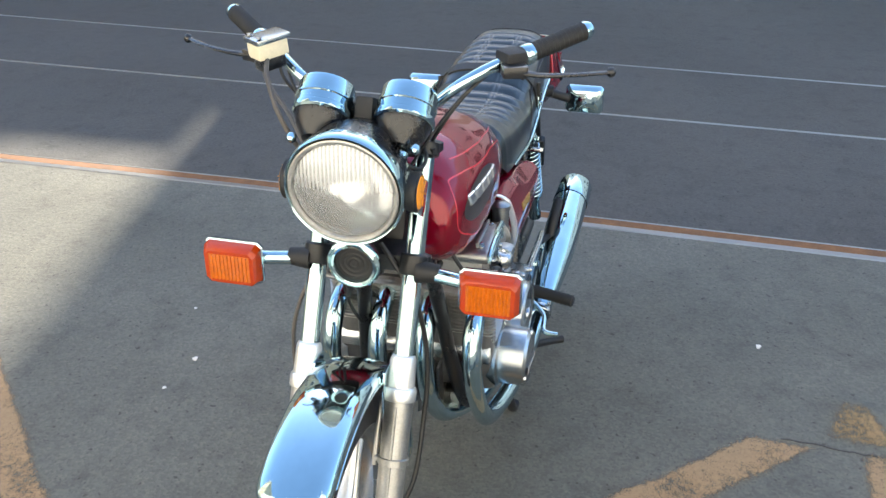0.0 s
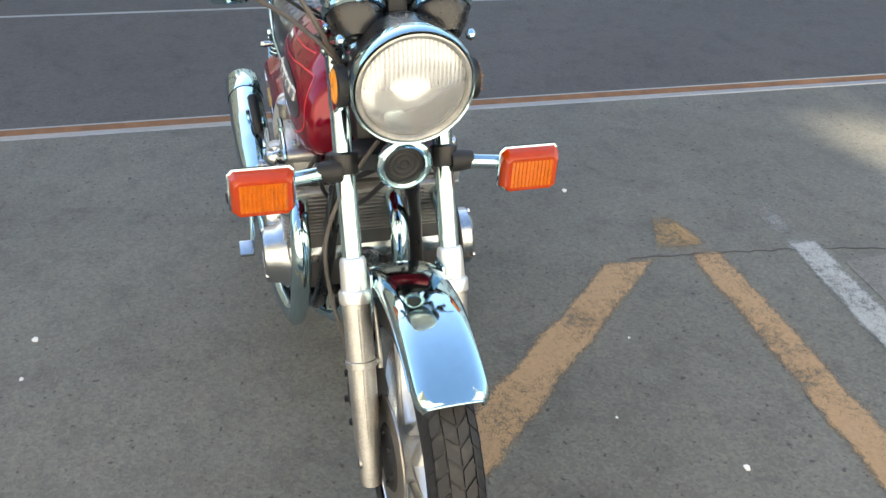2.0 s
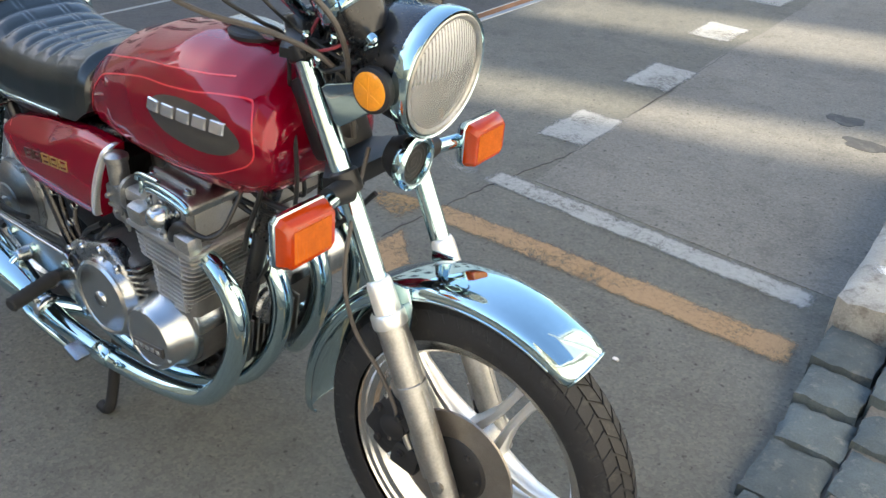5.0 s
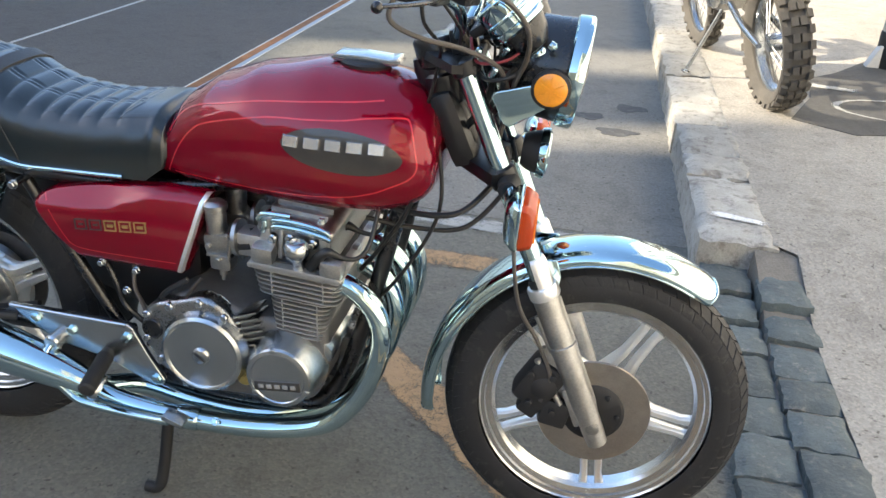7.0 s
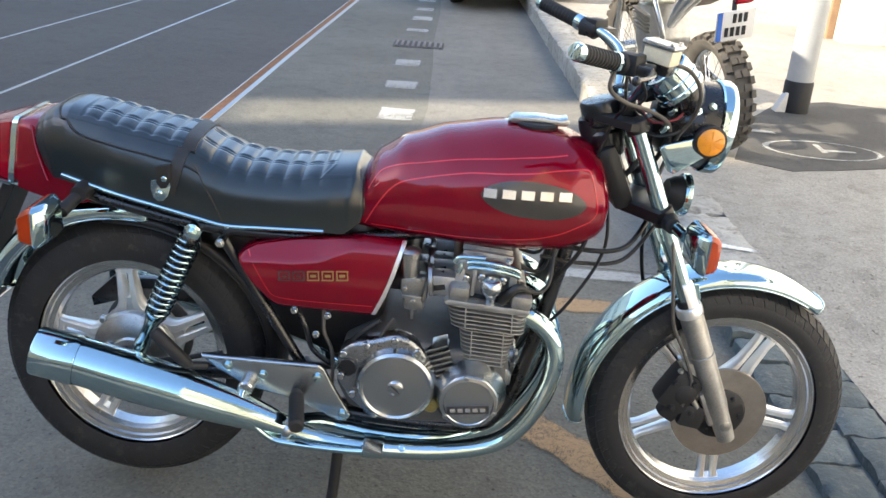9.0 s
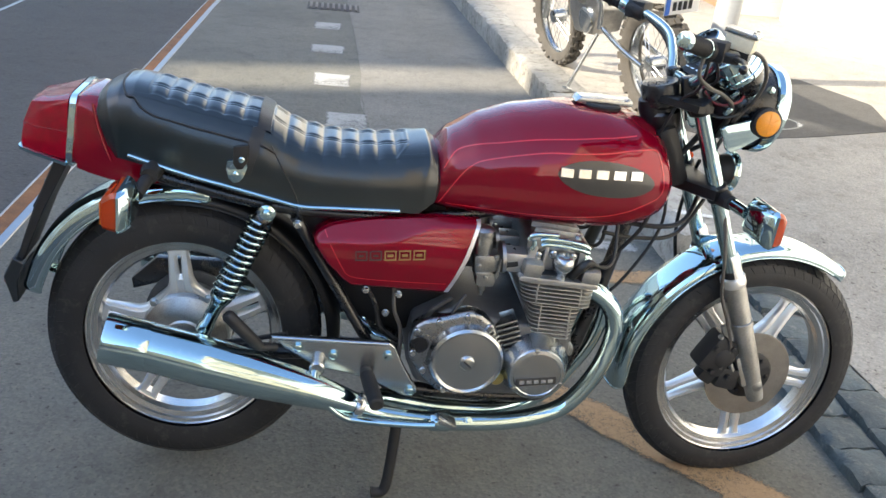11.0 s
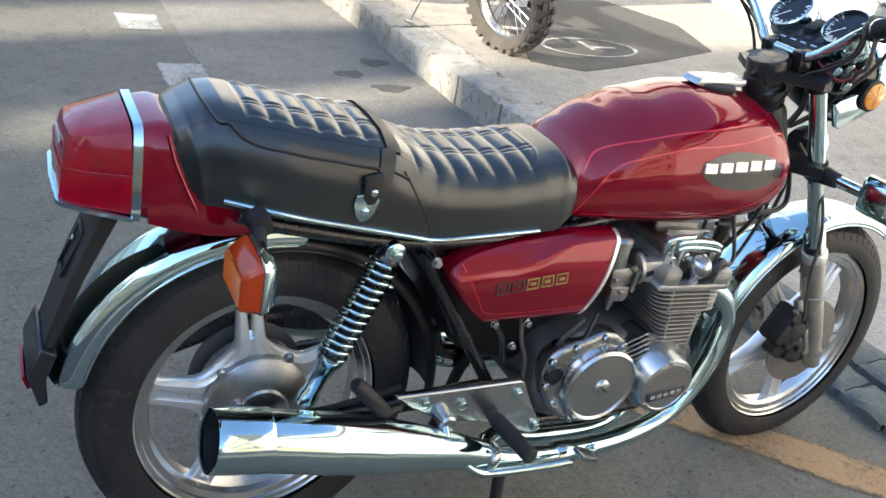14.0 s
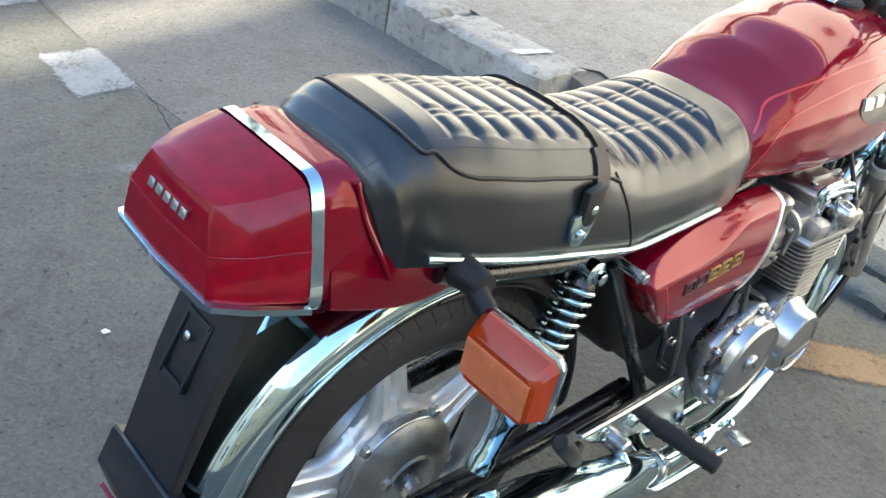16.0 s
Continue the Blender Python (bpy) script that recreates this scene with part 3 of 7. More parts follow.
# dirt in the joints of the kerb
bm = bmesh.new()
rings(bm, [[Vector((KERB(y) + a, y, z)) for a, z in ((0.03, 0.0), (0.03, 0.135), (0.30, 0.160), (0.30, 0.0))] for y in (1.30, 4, 8, 14)])
finish("kerb_bed", bm, mat("kerb_dirt", (0.16, 0.145, 0.12, 1), 0.9, 0, 0.3, 14, 160, bump=0.003, bscale=120), None, "dirt packed between the kerb stones", kind="structure", category="joint")

# newer, paler asphalt by the kerb, and the seams in the road
ASPHALT4 = asphalt("newer_asphalt", (0.150, 0.143, 0.125, 1), (0.205, 0.196, 0.172, 1), 1.3)
bm = bmesh.new()
edge = [(0.592, 1.607), (1.035, 1.58), (1.759, 1.525)] + [(KERB(y) + 0.02, y) for y in (2, 3, 4, 6, 8, 12)] + [(0.39, 12)] + [(0.57 - 0.018 * (y - 1.8) + 0.02 * math.sin(y * 5), y) for y in (9, 7, 5.5, 4.2, 3.4, 2.8, 2.2, 1.8)]
rings(bm, [[Vector((x, y, 0.0)) for x, y in edge], [Vector((x, y, 0.002)) for x, y in edge]])
finish("road_patch", bm, ASPHALT4, None, "paler newer asphalt between the lane edge and the kerb", kind="structure", category="patch")
TAR = mat("tar_seam", (0.060, 0.058, 0.054, 1), 0.7, 0, 0.3, 20, 120)
for pts in ([(0.429, 0.918), (0.442, 1.104), (0.466, 1.3), (0.501, 1.588), (0.568, 1.969), (0.551, 2.725), (0.536, 3.604)],):
    bm = bmesh.new()
    path = smooth_path([(x, y, 0) for x, y in pts], 10)
    loops = []
    for i, q in enumerate(path):
        d = (path[min(i + 1, len(path) - 1)] - path[max(i - 1, 0)]).normalized()
        s = Vector((-d.y, d.x, 0)) * random.uniform(0.0008, 0.0024)
        j = Vector((random.uniform(-0.006, 0.006), random.uniform(-0.006, 0.006), 0))
        loops.append([q + j + s, q + j + s * 0.8 + Vector((0, 0, 0.003)), q + j - s * 0.8 + Vector((0, 0, 0.003)), q + j - s])
    rings(bm, loops)
    finish("road_seam", bm, TAR, None, "thin dark seam in the asphalt", kind="structure", category="seam")

# lamp post
bm = bmesh.new()
lathe(bm, [(0.088, 0.0), (0.088, 2.6), (0.078, 2.7), (0.074, 6.0), (0.070, 6.02)], (3.030, 4.110, 0.17), (0, 0, 1), 28)
post = finish("lamp_post", bm, mat("grey_post_paint", (0.36, 0.37, 0.37, 1), 0.5, 0.2, 0.1, 6, 90), None, "grey painted steel lamp post with a dark foot", category="lamp post")
bm = bmesh.new()
lathe(bm, [(0.094, 0.0), (0.094, 0.20), (0.089, 0.21)], (3.030, 4.110, 0.17), (0, 0, 1), 28)
part("post_foot", bm, BLACKM, post, "dark painted foot")
bm = bmesh.new()
prism(bm, [(2.882, 0.17), (2.954, 0.17), (2.954, 0.30), (2.942, 0.30)], 4.047, 4.127, 0.004)
part("post_wedge", bm, TRIMW, post, "pale concrete wedge")


# ---- buildings that close the street ----
def house(name, x0, x1, y0, y1, h, face, material, label, gap=2.6, first=1.0):
    """A block with rows of windows on the side that faces the street."""
    bm = bmesh.new()
    slant = -0.2493 * (x1 - x0) if face > 0 else 0.0
    foot = [(x0, y0 + slant), (x1, y0), (x1, y1), (x0, y1 + slant)]
    rings(bm, [[Vector((x, y, z)) for x, y in foot] for z in (0.0, h)])
    home = finish(name, bm, material, None, label, category="building", group="houses along the street")
    bm = bmesh.new()
    rings(bm, [[Vector((x + (0.2 * face if x == (x1 if face > 0 else x0) else 0), y, z)) for x, y in foot] for z in (h, h + 0.3)])
    part("cornice", bm, TRIMW, home)
    fx = x1 if face > 0 else x0
    pane = frame_mesh = None
    n = int((y1 - y0) / gap)
    z = first + 0.9
    while z + 1.2 < h:
        for k in range(n):
            y = y0 + (y1 - y0) * (k + 0.5) / n
            m = Matrix.Translation((fx, y, z))
            if pane is None:
                bm = bmesh.new()
                box(bm, (0.01 * face, 0, 0), (0.06, 1.0, 1.6))
                pane = part("window_pane", bm, WINDOWG, home, "dark glass")
                bm = bmesh.new()
                for yy, zz, ww, hh in ((0, 0.86, 1.3, 0.14), (0, -0.86, 1.36, 0.12), (-0.56, 0, 0.14, 1.8), (0.56, 0, 0.14, 1.8), (0, 0, 0.06, 1.6), (0, 0.25, 1.0, 0.06)):
                    box(bm, (0.05 * face, yy, zz), (0.12, ww, hh))
                frame_mesh = part("window_frame", bm, TRIMW, home, "pale window surround")
                pane.matrix_basis = frame_mesh.matrix_basis = m
            else:
                share("window_pane", pane, home, m)
                share("window_frame", frame_mesh, home, m)
        z += 3.3
    return home


# the kerb side, its fronts in the sun
house("kerbside_house", 5.05, 12, -9, 7.3, 5.2, -1, PLASTER, "pale plastered town house along the pavement", first=3.5)
house("kerbside_house", 4.65, 12, 7.5, 24, 9.0, -1, PLASTER, "white plastered town house along the pavement", first=1.9)
house("kerbside_house", 5.05, 12, -26, -9.2, 13.0, -1, PLASTER2, "ochre plastered town house along the pavement", first=1.6)
bm = bmesh.new()
box(bm, (4.61, 8.2, 1.3), (0.08, 0.9, 2.3), (0, 0, 0), 0.01)
finish("shutter_door", bm, WOOD, None, "brown wooden shutter door in the pale wall", kind="structure", category="door")
# across the street, out of view: blocks added to cast the shade, low slots for sun bands
house("opposite_shade_block", -24, -14, -60, -6.25, 11.4, 1, PLASTER2, "tall unseen ochre block that shades the street")
house("opposite_shade_block", -24, -14, -6.25, -5.15, 7.5, 1, PLASTER2, "low unseen slot block that lets a sun band through", 9.0)
house("opposite_shade_block", -24, -14, -5.15, -1.28, 11.4, 1, PLASTER, "tall unseen pale block that shades the street", 2.0)
house("opposite_shade_block", -24, -14, -1.28, -0.90, 8.0, 1, PLASTER2, "low unseen slot block that lets a sun band through", 9.0)
house("opposite_shade_block", -24, -14, -0.90, 0.16, 9.55, 1, PLASTER2, "narrow unseen block that shades the road up to the kerb", 9.0)
house("opposite_shade_block", -24, -14, 0.16, 0.80, 7.8, 1, PLASTER, "low unseen slot block that lets a sun band through", 9.0)
house("opposite_shade_block", -24, -14, 0.80, 60, 9.55, 1, PLASTER, "long unseen pale block that shades the road up to the kerb")
house("street_end", -14, 4, 70, 80, 14, -1, PLASTER2, "plastered house closing the street")
house("street_end", -14, 5, -58, -48, 13, 1, PLASTER2, "ochre house closing the far end of the street")
house("kerbside_house", 5.05, 12, -60, -26.2, 10.5, -1, PLASTER, "pale plastered town house along the pavement", first=1.6)

# ---- the motorcycle ----
motorcycle = tagged(new("motorcycle"), "dark candy-red classic roadster motorcycle with chrome trim on its stand", "motorcycle")
motorcycle.matrix_world = BIKE
YF = 0.092                                     # half the width between the fork legs


def fork_at(z):
    return 1.43 - 0.471 * (z - 0.31)


SLIM = ((0.0, 0.034, 0.020, 0.034), (0.18, 0.026, 0.019, 0.026), (0.5, 0.018, 0.017, 0.0165), (0.85, 0.0165, 0.015, 0.0155), (1.0, 0.022, 0.014, 0.019))
BROAD = ((0.0, 0.062, 0.016, 0.044), (0.10, 0.046, 0.018, 0.030), (0.22, 0.034, 0.019, 0.0195), (0.34, 0.027, 0.019, 0.0160), (0.6, 0.0225, 0.018, 0.0155), (0.88, 0.0190, 0.016, 0.0150), (1.0, 0.024, 0.014, 0.018))


def wheel(name, cx, cz, r_tyre, r_rim, half, fork, label, hub_r, turn, stretch=1.02, arm=SLIM):
    """An alloy wheel with five doubled spokes; returns the rim, to which the tyre, hub and spokes belong."""
    m = (FRONT if fork else Matrix()) @ Matrix.Translation((cx, 0, cz)) @ Matrix.Diagonal((1 / stretch, 1, stretch, 1))
    bm = bmesh.new()
    w = half * 0.72
    lip = [(r_rim + 0.003, w), (r_rim - 0.007, w + 0.001), (r_rim - 0.010, w - 0.003), (r_rim - 0.018, w - 0.005), (r_rim - 0.021, w - 0.010), (r_rim - 0.033, w - 0.013), (r_rim - 0.040, w * 0.40)]
    bed = [(r_rim - 0.028, w * 0.3), (r_rim - 0.020, w - 0.016), (r_rim - 0.004, w - 0.010)]
    lathe(bm, lip[::1] + [(r, -h) for r, h in lip[::-1]] + [(r, -h) for r, h in bed[::-1]] + bed, (0, 0, 0), (0, 1, 0), 96, closed=True)
    rim = part(name, bm, RIM, motorcycle, label, m, 26)
    bm = bmesh.new()
    prof = []
    for k in range(25):
        a = math.pi * (k / 24) * 1.24 - 0.12 * math.pi
        prof.append((r_rim - 0.004 + (r_tyre - r_rim + 0.004) * max(0, math.sin(a)) ** 0.62, -half * math.cos(a) * (1 if 0 < a < math.pi else 0.92)))
    lathe(bm, prof, (0, 0, 0), (0, 1, 0), 120, cap=(False, False))
    part("tyre", bm, RUBBER, rim, "worn black road tyre with a blocky tread", m, 50)
    bm = bmesh.new()
    step = 0.032
    count = int(2 * math.pi * r_tyre / step)
    for k in range(count):
        a0 = 2 * math.pi * k / count
        for side in (-1, 1):
            for j, (y0, y1, da) in enumerate(((0.0015, 0.0215, 0.55), (0.0240, 0.0405, -0.45), (0.0420, 0.0475, -0.25))):
                y0, y1 = y0 * half / 0.05, y1 * half / 0.05
                quad = []
                for (yy, aa) in ((y0, a0), (y1, a0 + da * step / r_tyre), (y1, a0 + (da + 0.83) * step / r_tyre), (y0, a0 + 0.83 * step / r_tyre)):
                    q = min(0.999, yy / half)
                    rr = r_rim - 0.004 + (r_tyre - r_rim + 0.004) * (math.sqrt(1 - q * q)) ** 0.62
                    quad.append((aa, side * yy, rr))
                lo = [Vector(((rr - 0.003) * math.cos(aa), yy, (rr - 0.003) * math.sin(aa))) for aa, yy, rr in quad]
                hi = [Vector(((rr + 0.0042) * math.cos(aa), yy, (rr + 0.0042) * math.sin(aa))) for aa, yy, rr in quad]
                va, vb = [bm.verts.new(p) for p in lo], [bm.verts.new(p) for p in hi]
                bm.faces.new(vb)
                for i in range(4):
                    bm.faces.new((va[i], va[(i + 1) % 4], vb[(i + 1) % 4], vb[i]))
    tagged(part("tread", bm, RUBBER, rim, "", m, 30), kind="stuff")
    bm = bmesh.new()
    lathe(bm, [(0.03, -half * 1.15), (hub_r * 0.7, -half * 1.1), (hub_r, -half * 0.75), (hub_r, half * 0.75), (hub_r * 0.7, half * 1.1), (0.03, half * 1.15)], (0, 0, 0), (0, 1, 0), 48)
    part("hub", bm, CAST, rim, "grey cast hub", m)
    for k in range(5):
        a = radians(turn + 72 * k)
        bm = bmesh.new()
        ca, sa = math.cos(a), math.sin(a)
        for side in (-1, 1):
            out = []
            for f, wd, th, off in arm:
                rr = hub_r * 0.8 + (r_rim - 0.034 - hub_r * 0.8) * f
                c = off * side
                ring = []
                for q in range(10):
                    b = 2 * math.pi * q / 10
                    tx = c + 0.5 * wd * spow(math.cos(b), 0.6)
                    ring.append(Vector((rr * ca - tx * sa, th * spow(math.sin(b), 0.75) * (1.3 - 0.5 * f), rr * sa + tx * ca)))
                out.append(ring)
            rings(bm, out)
        if arm is BROAD:
            # webs close the spoke at its foot and at the rim, so that a narrow slot is left
            for f0, f1 in ((0.0, 0.40), (0.86, 1.0)):
                web = []
                for f in (f0, (f0 + f1) / 2, f1):
                    rr = hub_r * 0.8 + (r_rim - 0.034 - hub_r * 0.8) * f
                    wd, th = interp(f, [(q[0], q[3]) for q in arm]), 0.017 * (1.3 - 0.5 * f) * 0.86
                    web.append([Vector((rr * ca - tx * sa, ty, rr * sa + tx * ca)) for tx, ty in ((-wd, -th), (wd, -th), (wd, th), (-wd, th))])
                rings(bm, web)
        part("spoke", bm, PALEALLOY, rim, "", m)
    return rim, m


# wheels
fw, fm = wheel("front_wheel", 1.431, 0.320, 0.3205, 0.2515, 0.048, True, "five-spoke alloy front wheel with a slotted hub", 0.055, 62, 1.018)
for side in (-1, 1):
    bm = bmesh.new()
    lathe(bm, [(0.062, side * 0.050), (0.118, side * 0.050), (0.120, side * 0.052), (0.118, side * 0.055), (0.062, side * 0.055)], (0, 0, 0), (0, 1, 0), 64, closed=True)
    if side < 0:
        part("brake_disc", bm, mat("brake_steel", (0.34, 0.31, 0.28, 1), 0.38, 0.9, 0.15, 30, 300), fw, "bare steel brake disc, slightly rusty", fm)
    else:
        bm.free()
bm = bmesh.new()
lathe(bm, [(0.02, -0.062), (0.060, -0.060), (0.067, -0.054), (0.067, -0.046)], (0, 0, 0), (0, 1, 0), 40)
for k in range(6):
    a = radians(60 * k)
    bolt(bm, (0.05 * math.cos(a), -0.058, 0.05 * math.sin(a)), (0, -1, 0), 0.006, 0.008)
part("disc_carrier", bm, BLACKM, fw, "black disc carrier with bolts", fm)
rw, rm = wheel("rear_wheel", -0.002, 0.314, 0.3335, 0.2465, 0.056, False, "five-spoke alloy rear wheel with a drum brake hub", 0.104, 98, 1.045, BROAD)
bm = bmesh.new()
lathe(bm, [(0.0, -0.080), (0.020, -0.080), (0.022, -0.069), (0.050, -0.066), (0.056, -0.062), (0.0575, -0.058), (0.062, -0.0585), (0.072, -0.056), (0.080, -0.052), (0.0825, -0.047), (0.088, -0.0475), (0.098, -0.044), (0.105, -0.038), (0.108, -0.028)], (0, 0, 0), (0, 1, 0), 64)
for k in range(5):
    a = radians(62 + 72 * k)
    bolt(bm, (0.112 * math.cos(a), -0.030, 0.112 * math.sin(a)), (0, -1, 0), 0.008, 0.012)
bolt(bm, (-0.052, -0.060, 0.030), (0, -1, 0), 0.010, 0.012)
part("brake_drum", bm, SATIN, rw, "satin drum brake plate with stepped rings", rm, 18)

bm = bmesh.new()
lathe(bm, [(0.030, 0.066), (0.112, 0.068), (0.118, 0.070), (0.118, 0.076), (0.112, 0.078), (0.030, 0.080)], (0, 0, 0), (0, 1, 0), 60)
part("sprocket", bm, CASE, rw, "dark greasy chain sprocket", rm)
bm = bmesh.new()
prism(bm, [(0.42, 0.430), (0.10, 0.468), (-0.09, 0.462), (-0.150, 0.400), (-0.145, 0.372), (-0.02, 0.418), (0.42, 0.385)], 0.076, 0.098, 0.004, 2)
part("chain_guard", bm, BLACKP, motorcycle, "black chain guard")

# front fork
for side in (-1, 1):
    y = side * YF
    bm = bmesh.new()
    d = Vector((fork_at(0.29) - fork_at(0.60), 0, -0.31)).normalized()
    lo = Vector((fork_at(0.275), y, 0.275))
    up = -d
    lathe(bm, [(0.014, -0.004), (0.021, 0.0), (0.023, 0.03), (0.0235, 0.07), (0.0255, 0.10), (0.0265, 0.30), (0.027, 0.355), (0.024, 0.358)], lo, up, 28)
    box(bm, (fork_at(0.36) - 0.024, y, 0.352), (0.016, 0.022, 0.09), (0, -25.2, 0), 0.004)
    tube(bm, [(fork_at(0.55) - 0.03, y * 0.99, 0.545), (fork_at(0.47) - 0.03, y * 0.99, 0.47)], 0.006, 8)
    leg = part("fork_slider", bm, FORK, motorcycle, "brushed alloy lower fork leg", FRONT)
    bm = bmesh.new()
    lathe(bm, [(0.026, 0.350), (0.0300, 0.351), (0.0310, 0.354), (0.0308, 0.372), (0.0285, 0.376), (0.0240, 0.377)], lo, up, 28)
    ahead, across = Vector((up.z, 0, -up.x)), Vector((0, 1, 0))
    arc = [radians(-100 + 200 * q / 16) for q in range(17)]
    rings(bm, [[lo + up * h + (ahead * math.cos(a) + across * math.sin(a)) * rr for a, rr in [(a, rad) for a in arc] + [(a, rad - 0.003) for a in arc[::-1]]] for h, rad in ((0.372, 0.0262), (0.380, 0.0256), (0.426, 0.0246), (0.433, 0.0225), (0.436, 0.0205))])
    part("dust_cover", bm, PALEALLOY, leg, "bright alloy dust cover in front of the tube", FRONT)
    bm = bmesh.new()
    lathe(bm, [(0.018, 0.374), (0.0235, 0.376), (0.0235, 0.386), (0.0205, 0.392), (0.018, 0.393)], lo, up, 24)
    part("seal", bm, GRIP, leg, "black rubber seal", FRONT)
    bm = bmesh.new()
    edge = [(h, rad) for h, rad in ((0.085, 0.0246), (0.10, 0.0268), (0.22, 0.0276), (0.342, 0.0284))]
    rings(bm, [[lo + up * h + ahead * (rad + da) + across * w for w, da in ((-0.0045, -0.004), (-0.0022, 0.0), (0.0022, 0.0), (0.0045, -0.004))] for h, rad in edge])
    part("cast_ridge", bm, FORK, leg, "cast ridge down the leg", FRONT)
    bm = bmesh.new()
    lathe(bm, [(0.0255, 0.228), (0.0292, 0.230), (0.0292, 0.242), (0.0255, 0.244)], lo, up, 24)
    tube(bm, [lo + up * 0.236 - across * side * 0.020, lo + up * 0.236 - across * side * 0.0375], 0.0065, 10)
    part("stay_boss", bm, FORK, leg, "cast collar that holds the mudguard bar", FRONT)
    bm = bmesh.new()
    tube(bm, [lo + up * h - across * side * dy + ahead * da for h, dy, da in ((0.222, 0.0355, 0.0), (0.250, 0.0358, 0.0), (0.300, 0.0350, -0.001), (0.330, 0.0340, -0.004), (0.348, 0.0330, -0.010))], 0.0048, 10, 6)
    part("mudguard_bar", bm, FORK, leg, "dull alloy bar beside the leg", FRONT)
    bm = bmesh.new()
    tube(bm, [(fork_at(0.60), y, 0.60), (fork_at(1.012), y, 1.012)], 0.0185, 24)
    part("fork_tube", bm, CHROME, motorcycle, "chrome upper fork tube", FRONT)
    bm = bmesh.new()
    lathe(bm, [(0.012, -0.02), (0.014, -0.015), (0.014, 0.010), (0.009, 0.012)], (fork_at(0.315) + 0.002, y + side * 0.012, 0.318), (0, side, 0), 16)
    part("axle_nut", bm, CAST, motorcycle, "", FRONT)
# yokes, stem and neck
for z, w, fore in ((1.015, 0.022, 0.022), (0.822, 0.032, 0.004)):
    bm = bmesh.new()
    x = fork_at(z)
    ring = [(x + fore, -0.112), (x + fore, 0.112), (x - 0.02, 0.122), (x - 0.09, 0.03), (x - 0.09, -0.03), (x - 0.02, -0.125)]
    rings(bm, [[Vector((x + (p[0] - x) * q, p[1] * q, z + h * w / 2)) for p in ring] for h, q in ((-1, 0.88), (-0.7, 0.99), (0.7, 0.99), (1, 0.88))])
    for s in (-1, 1):
        lathe(bm, [(0.023, -w * 0.62), (0.026, -w * 0.5), (0.026, w * 0.5), (0.022, w * 0.62), (0.016, w * 0.64)], (x, s * YF, z), (-0.4617, 0, 0.887), 22)
    part("fork_yoke", bm, NECK, motorcycle, "black fork clamp", FRONT)
bm = bmesh.new()
lathe(bm, [(0.028, 0), (0.034, 0.01), (0.034, 0.17), (0.028, 0.19)], (1.540 - 0.5206 * 0.84, 0, 0.84), (-0.4617, 0, 0.887), 24)
part("steering_head", bm, NECK, motorcycle, "black steering head", FRONT)

# front mudguard
bm = bmesh.new()


def guard(bm, cx, cz, r, a0, a1, half, drop, n=44, grow=()):
    """A rolled-edge mudguard round a wheel, from angle a0 to a1."""
    loops = []
    sect = [(-1.0, 1.0), (-1.02, 0.86), (-0.99, 0.55), (-0.88, 0.26), (-0.6, 0.08), (-0.3, 0.015), (0.0, 0.0), (0.3, 0.015), (0.6, 0.08), (0.88, 0.26), (0.99, 0.55), (1.02, 0.86), (1.0, 1.0)]
    th = 0.0025
    tips = [0.0, 0.004, 0.010, 0.018, 0.028, 0.040]
    for f in tips + [0.04 + 0.92 * k / n for k in range(1, n)] + [1 - q for q in tips[::-1]]:
        a = radians(a0 + (a1 - a0) * f)
        e = r + (interp(f, grow) if grow else 0)
        near = min(1.0, min(f, 1 - f) / 0.040)
        squeeze = 0.78 + 0.22 * math.sqrt(1 - (1 - near) ** 2)
        outer, inner = [], []
        for y, dd in sect:
            rr = e - drop * dd
            outer.append(Vector((cx + rr * math.cos(a), half * y * squeeze, cz + rr * math.sin(a))))
            rr -= th
            inner.append(Vector((cx + rr * math.cos(a), half * y * squeeze * 0.965, cz + rr * math.sin(a))))
        loops.append(outer + inner[::-1])
    rings(bm, loops)
    for a, e in ((radians(a0), r + (grow[0][1] if grow else 0)), (radians(a1), r + (grow[-1][1] if grow else 0))):
        tube(bm, [Vector((cx + (e - drop * dd) * math.cos(a), half * y * 0.78, cz + (e - drop * dd) * math.sin(a))) for y, dd in sect], 0.0030, 8, 2)
    for s in (-1, 1):
        tube(bm, [Vector((cx + (r + (interp(k / 20, grow) if grow else 0) - drop) * math.cos(radians(a0 + (a1 - a0) * k / 20)), s * half, cz + (r + (interp(k / 20, grow) if grow else 0) - drop) * math.sin(radians(a0 + (a1 - a0) * k / 20)))) for k in range(1, 20)], 0.003, 8, 3)
    return bm


guard(bm, 1.43, 0.322, 0.362, 57, 190, 0.063, 0.030, grow=((0, 0.0), (0.35, 0.004), (0.7, 0.0), (1, 0.006)))
front_guard = part("front_mudguard", bm, CHROME, motorcycle, "mirror-chrome front mudguard with rolled edges", FRONT, 60)
for side in (-1, 1):
    bm = bmesh.new()
    prism(bm, [(1.264, 0.655), (1.310, 0.658), (1.322, 0.625), (1.318, 0.56), (1.312, 0.535), (1.298, 0.54), (1.300, 0.60), (1.264, 0.635)], side * 0.0645, side * 0.0695, 0.001, 1)
    part("mudguard_stay", bm, CHROME, front_guard, "chrome mudguard bracket", FRONT)
# headlamp, horn and lamps
HX, HZ = 1.297, 1.008
hax = Vector((1, 0, -0.10)).normalized()
bm = bmesh.new()
lathe(bm, [(0.010, -0.150), (0.05, -0.142), (0.078, -0.118), (0.092, -0.08), (0.096, -0.03), (0.096, -0.012)], (HX, 0, HZ), hax, 56, cap=(True, False))
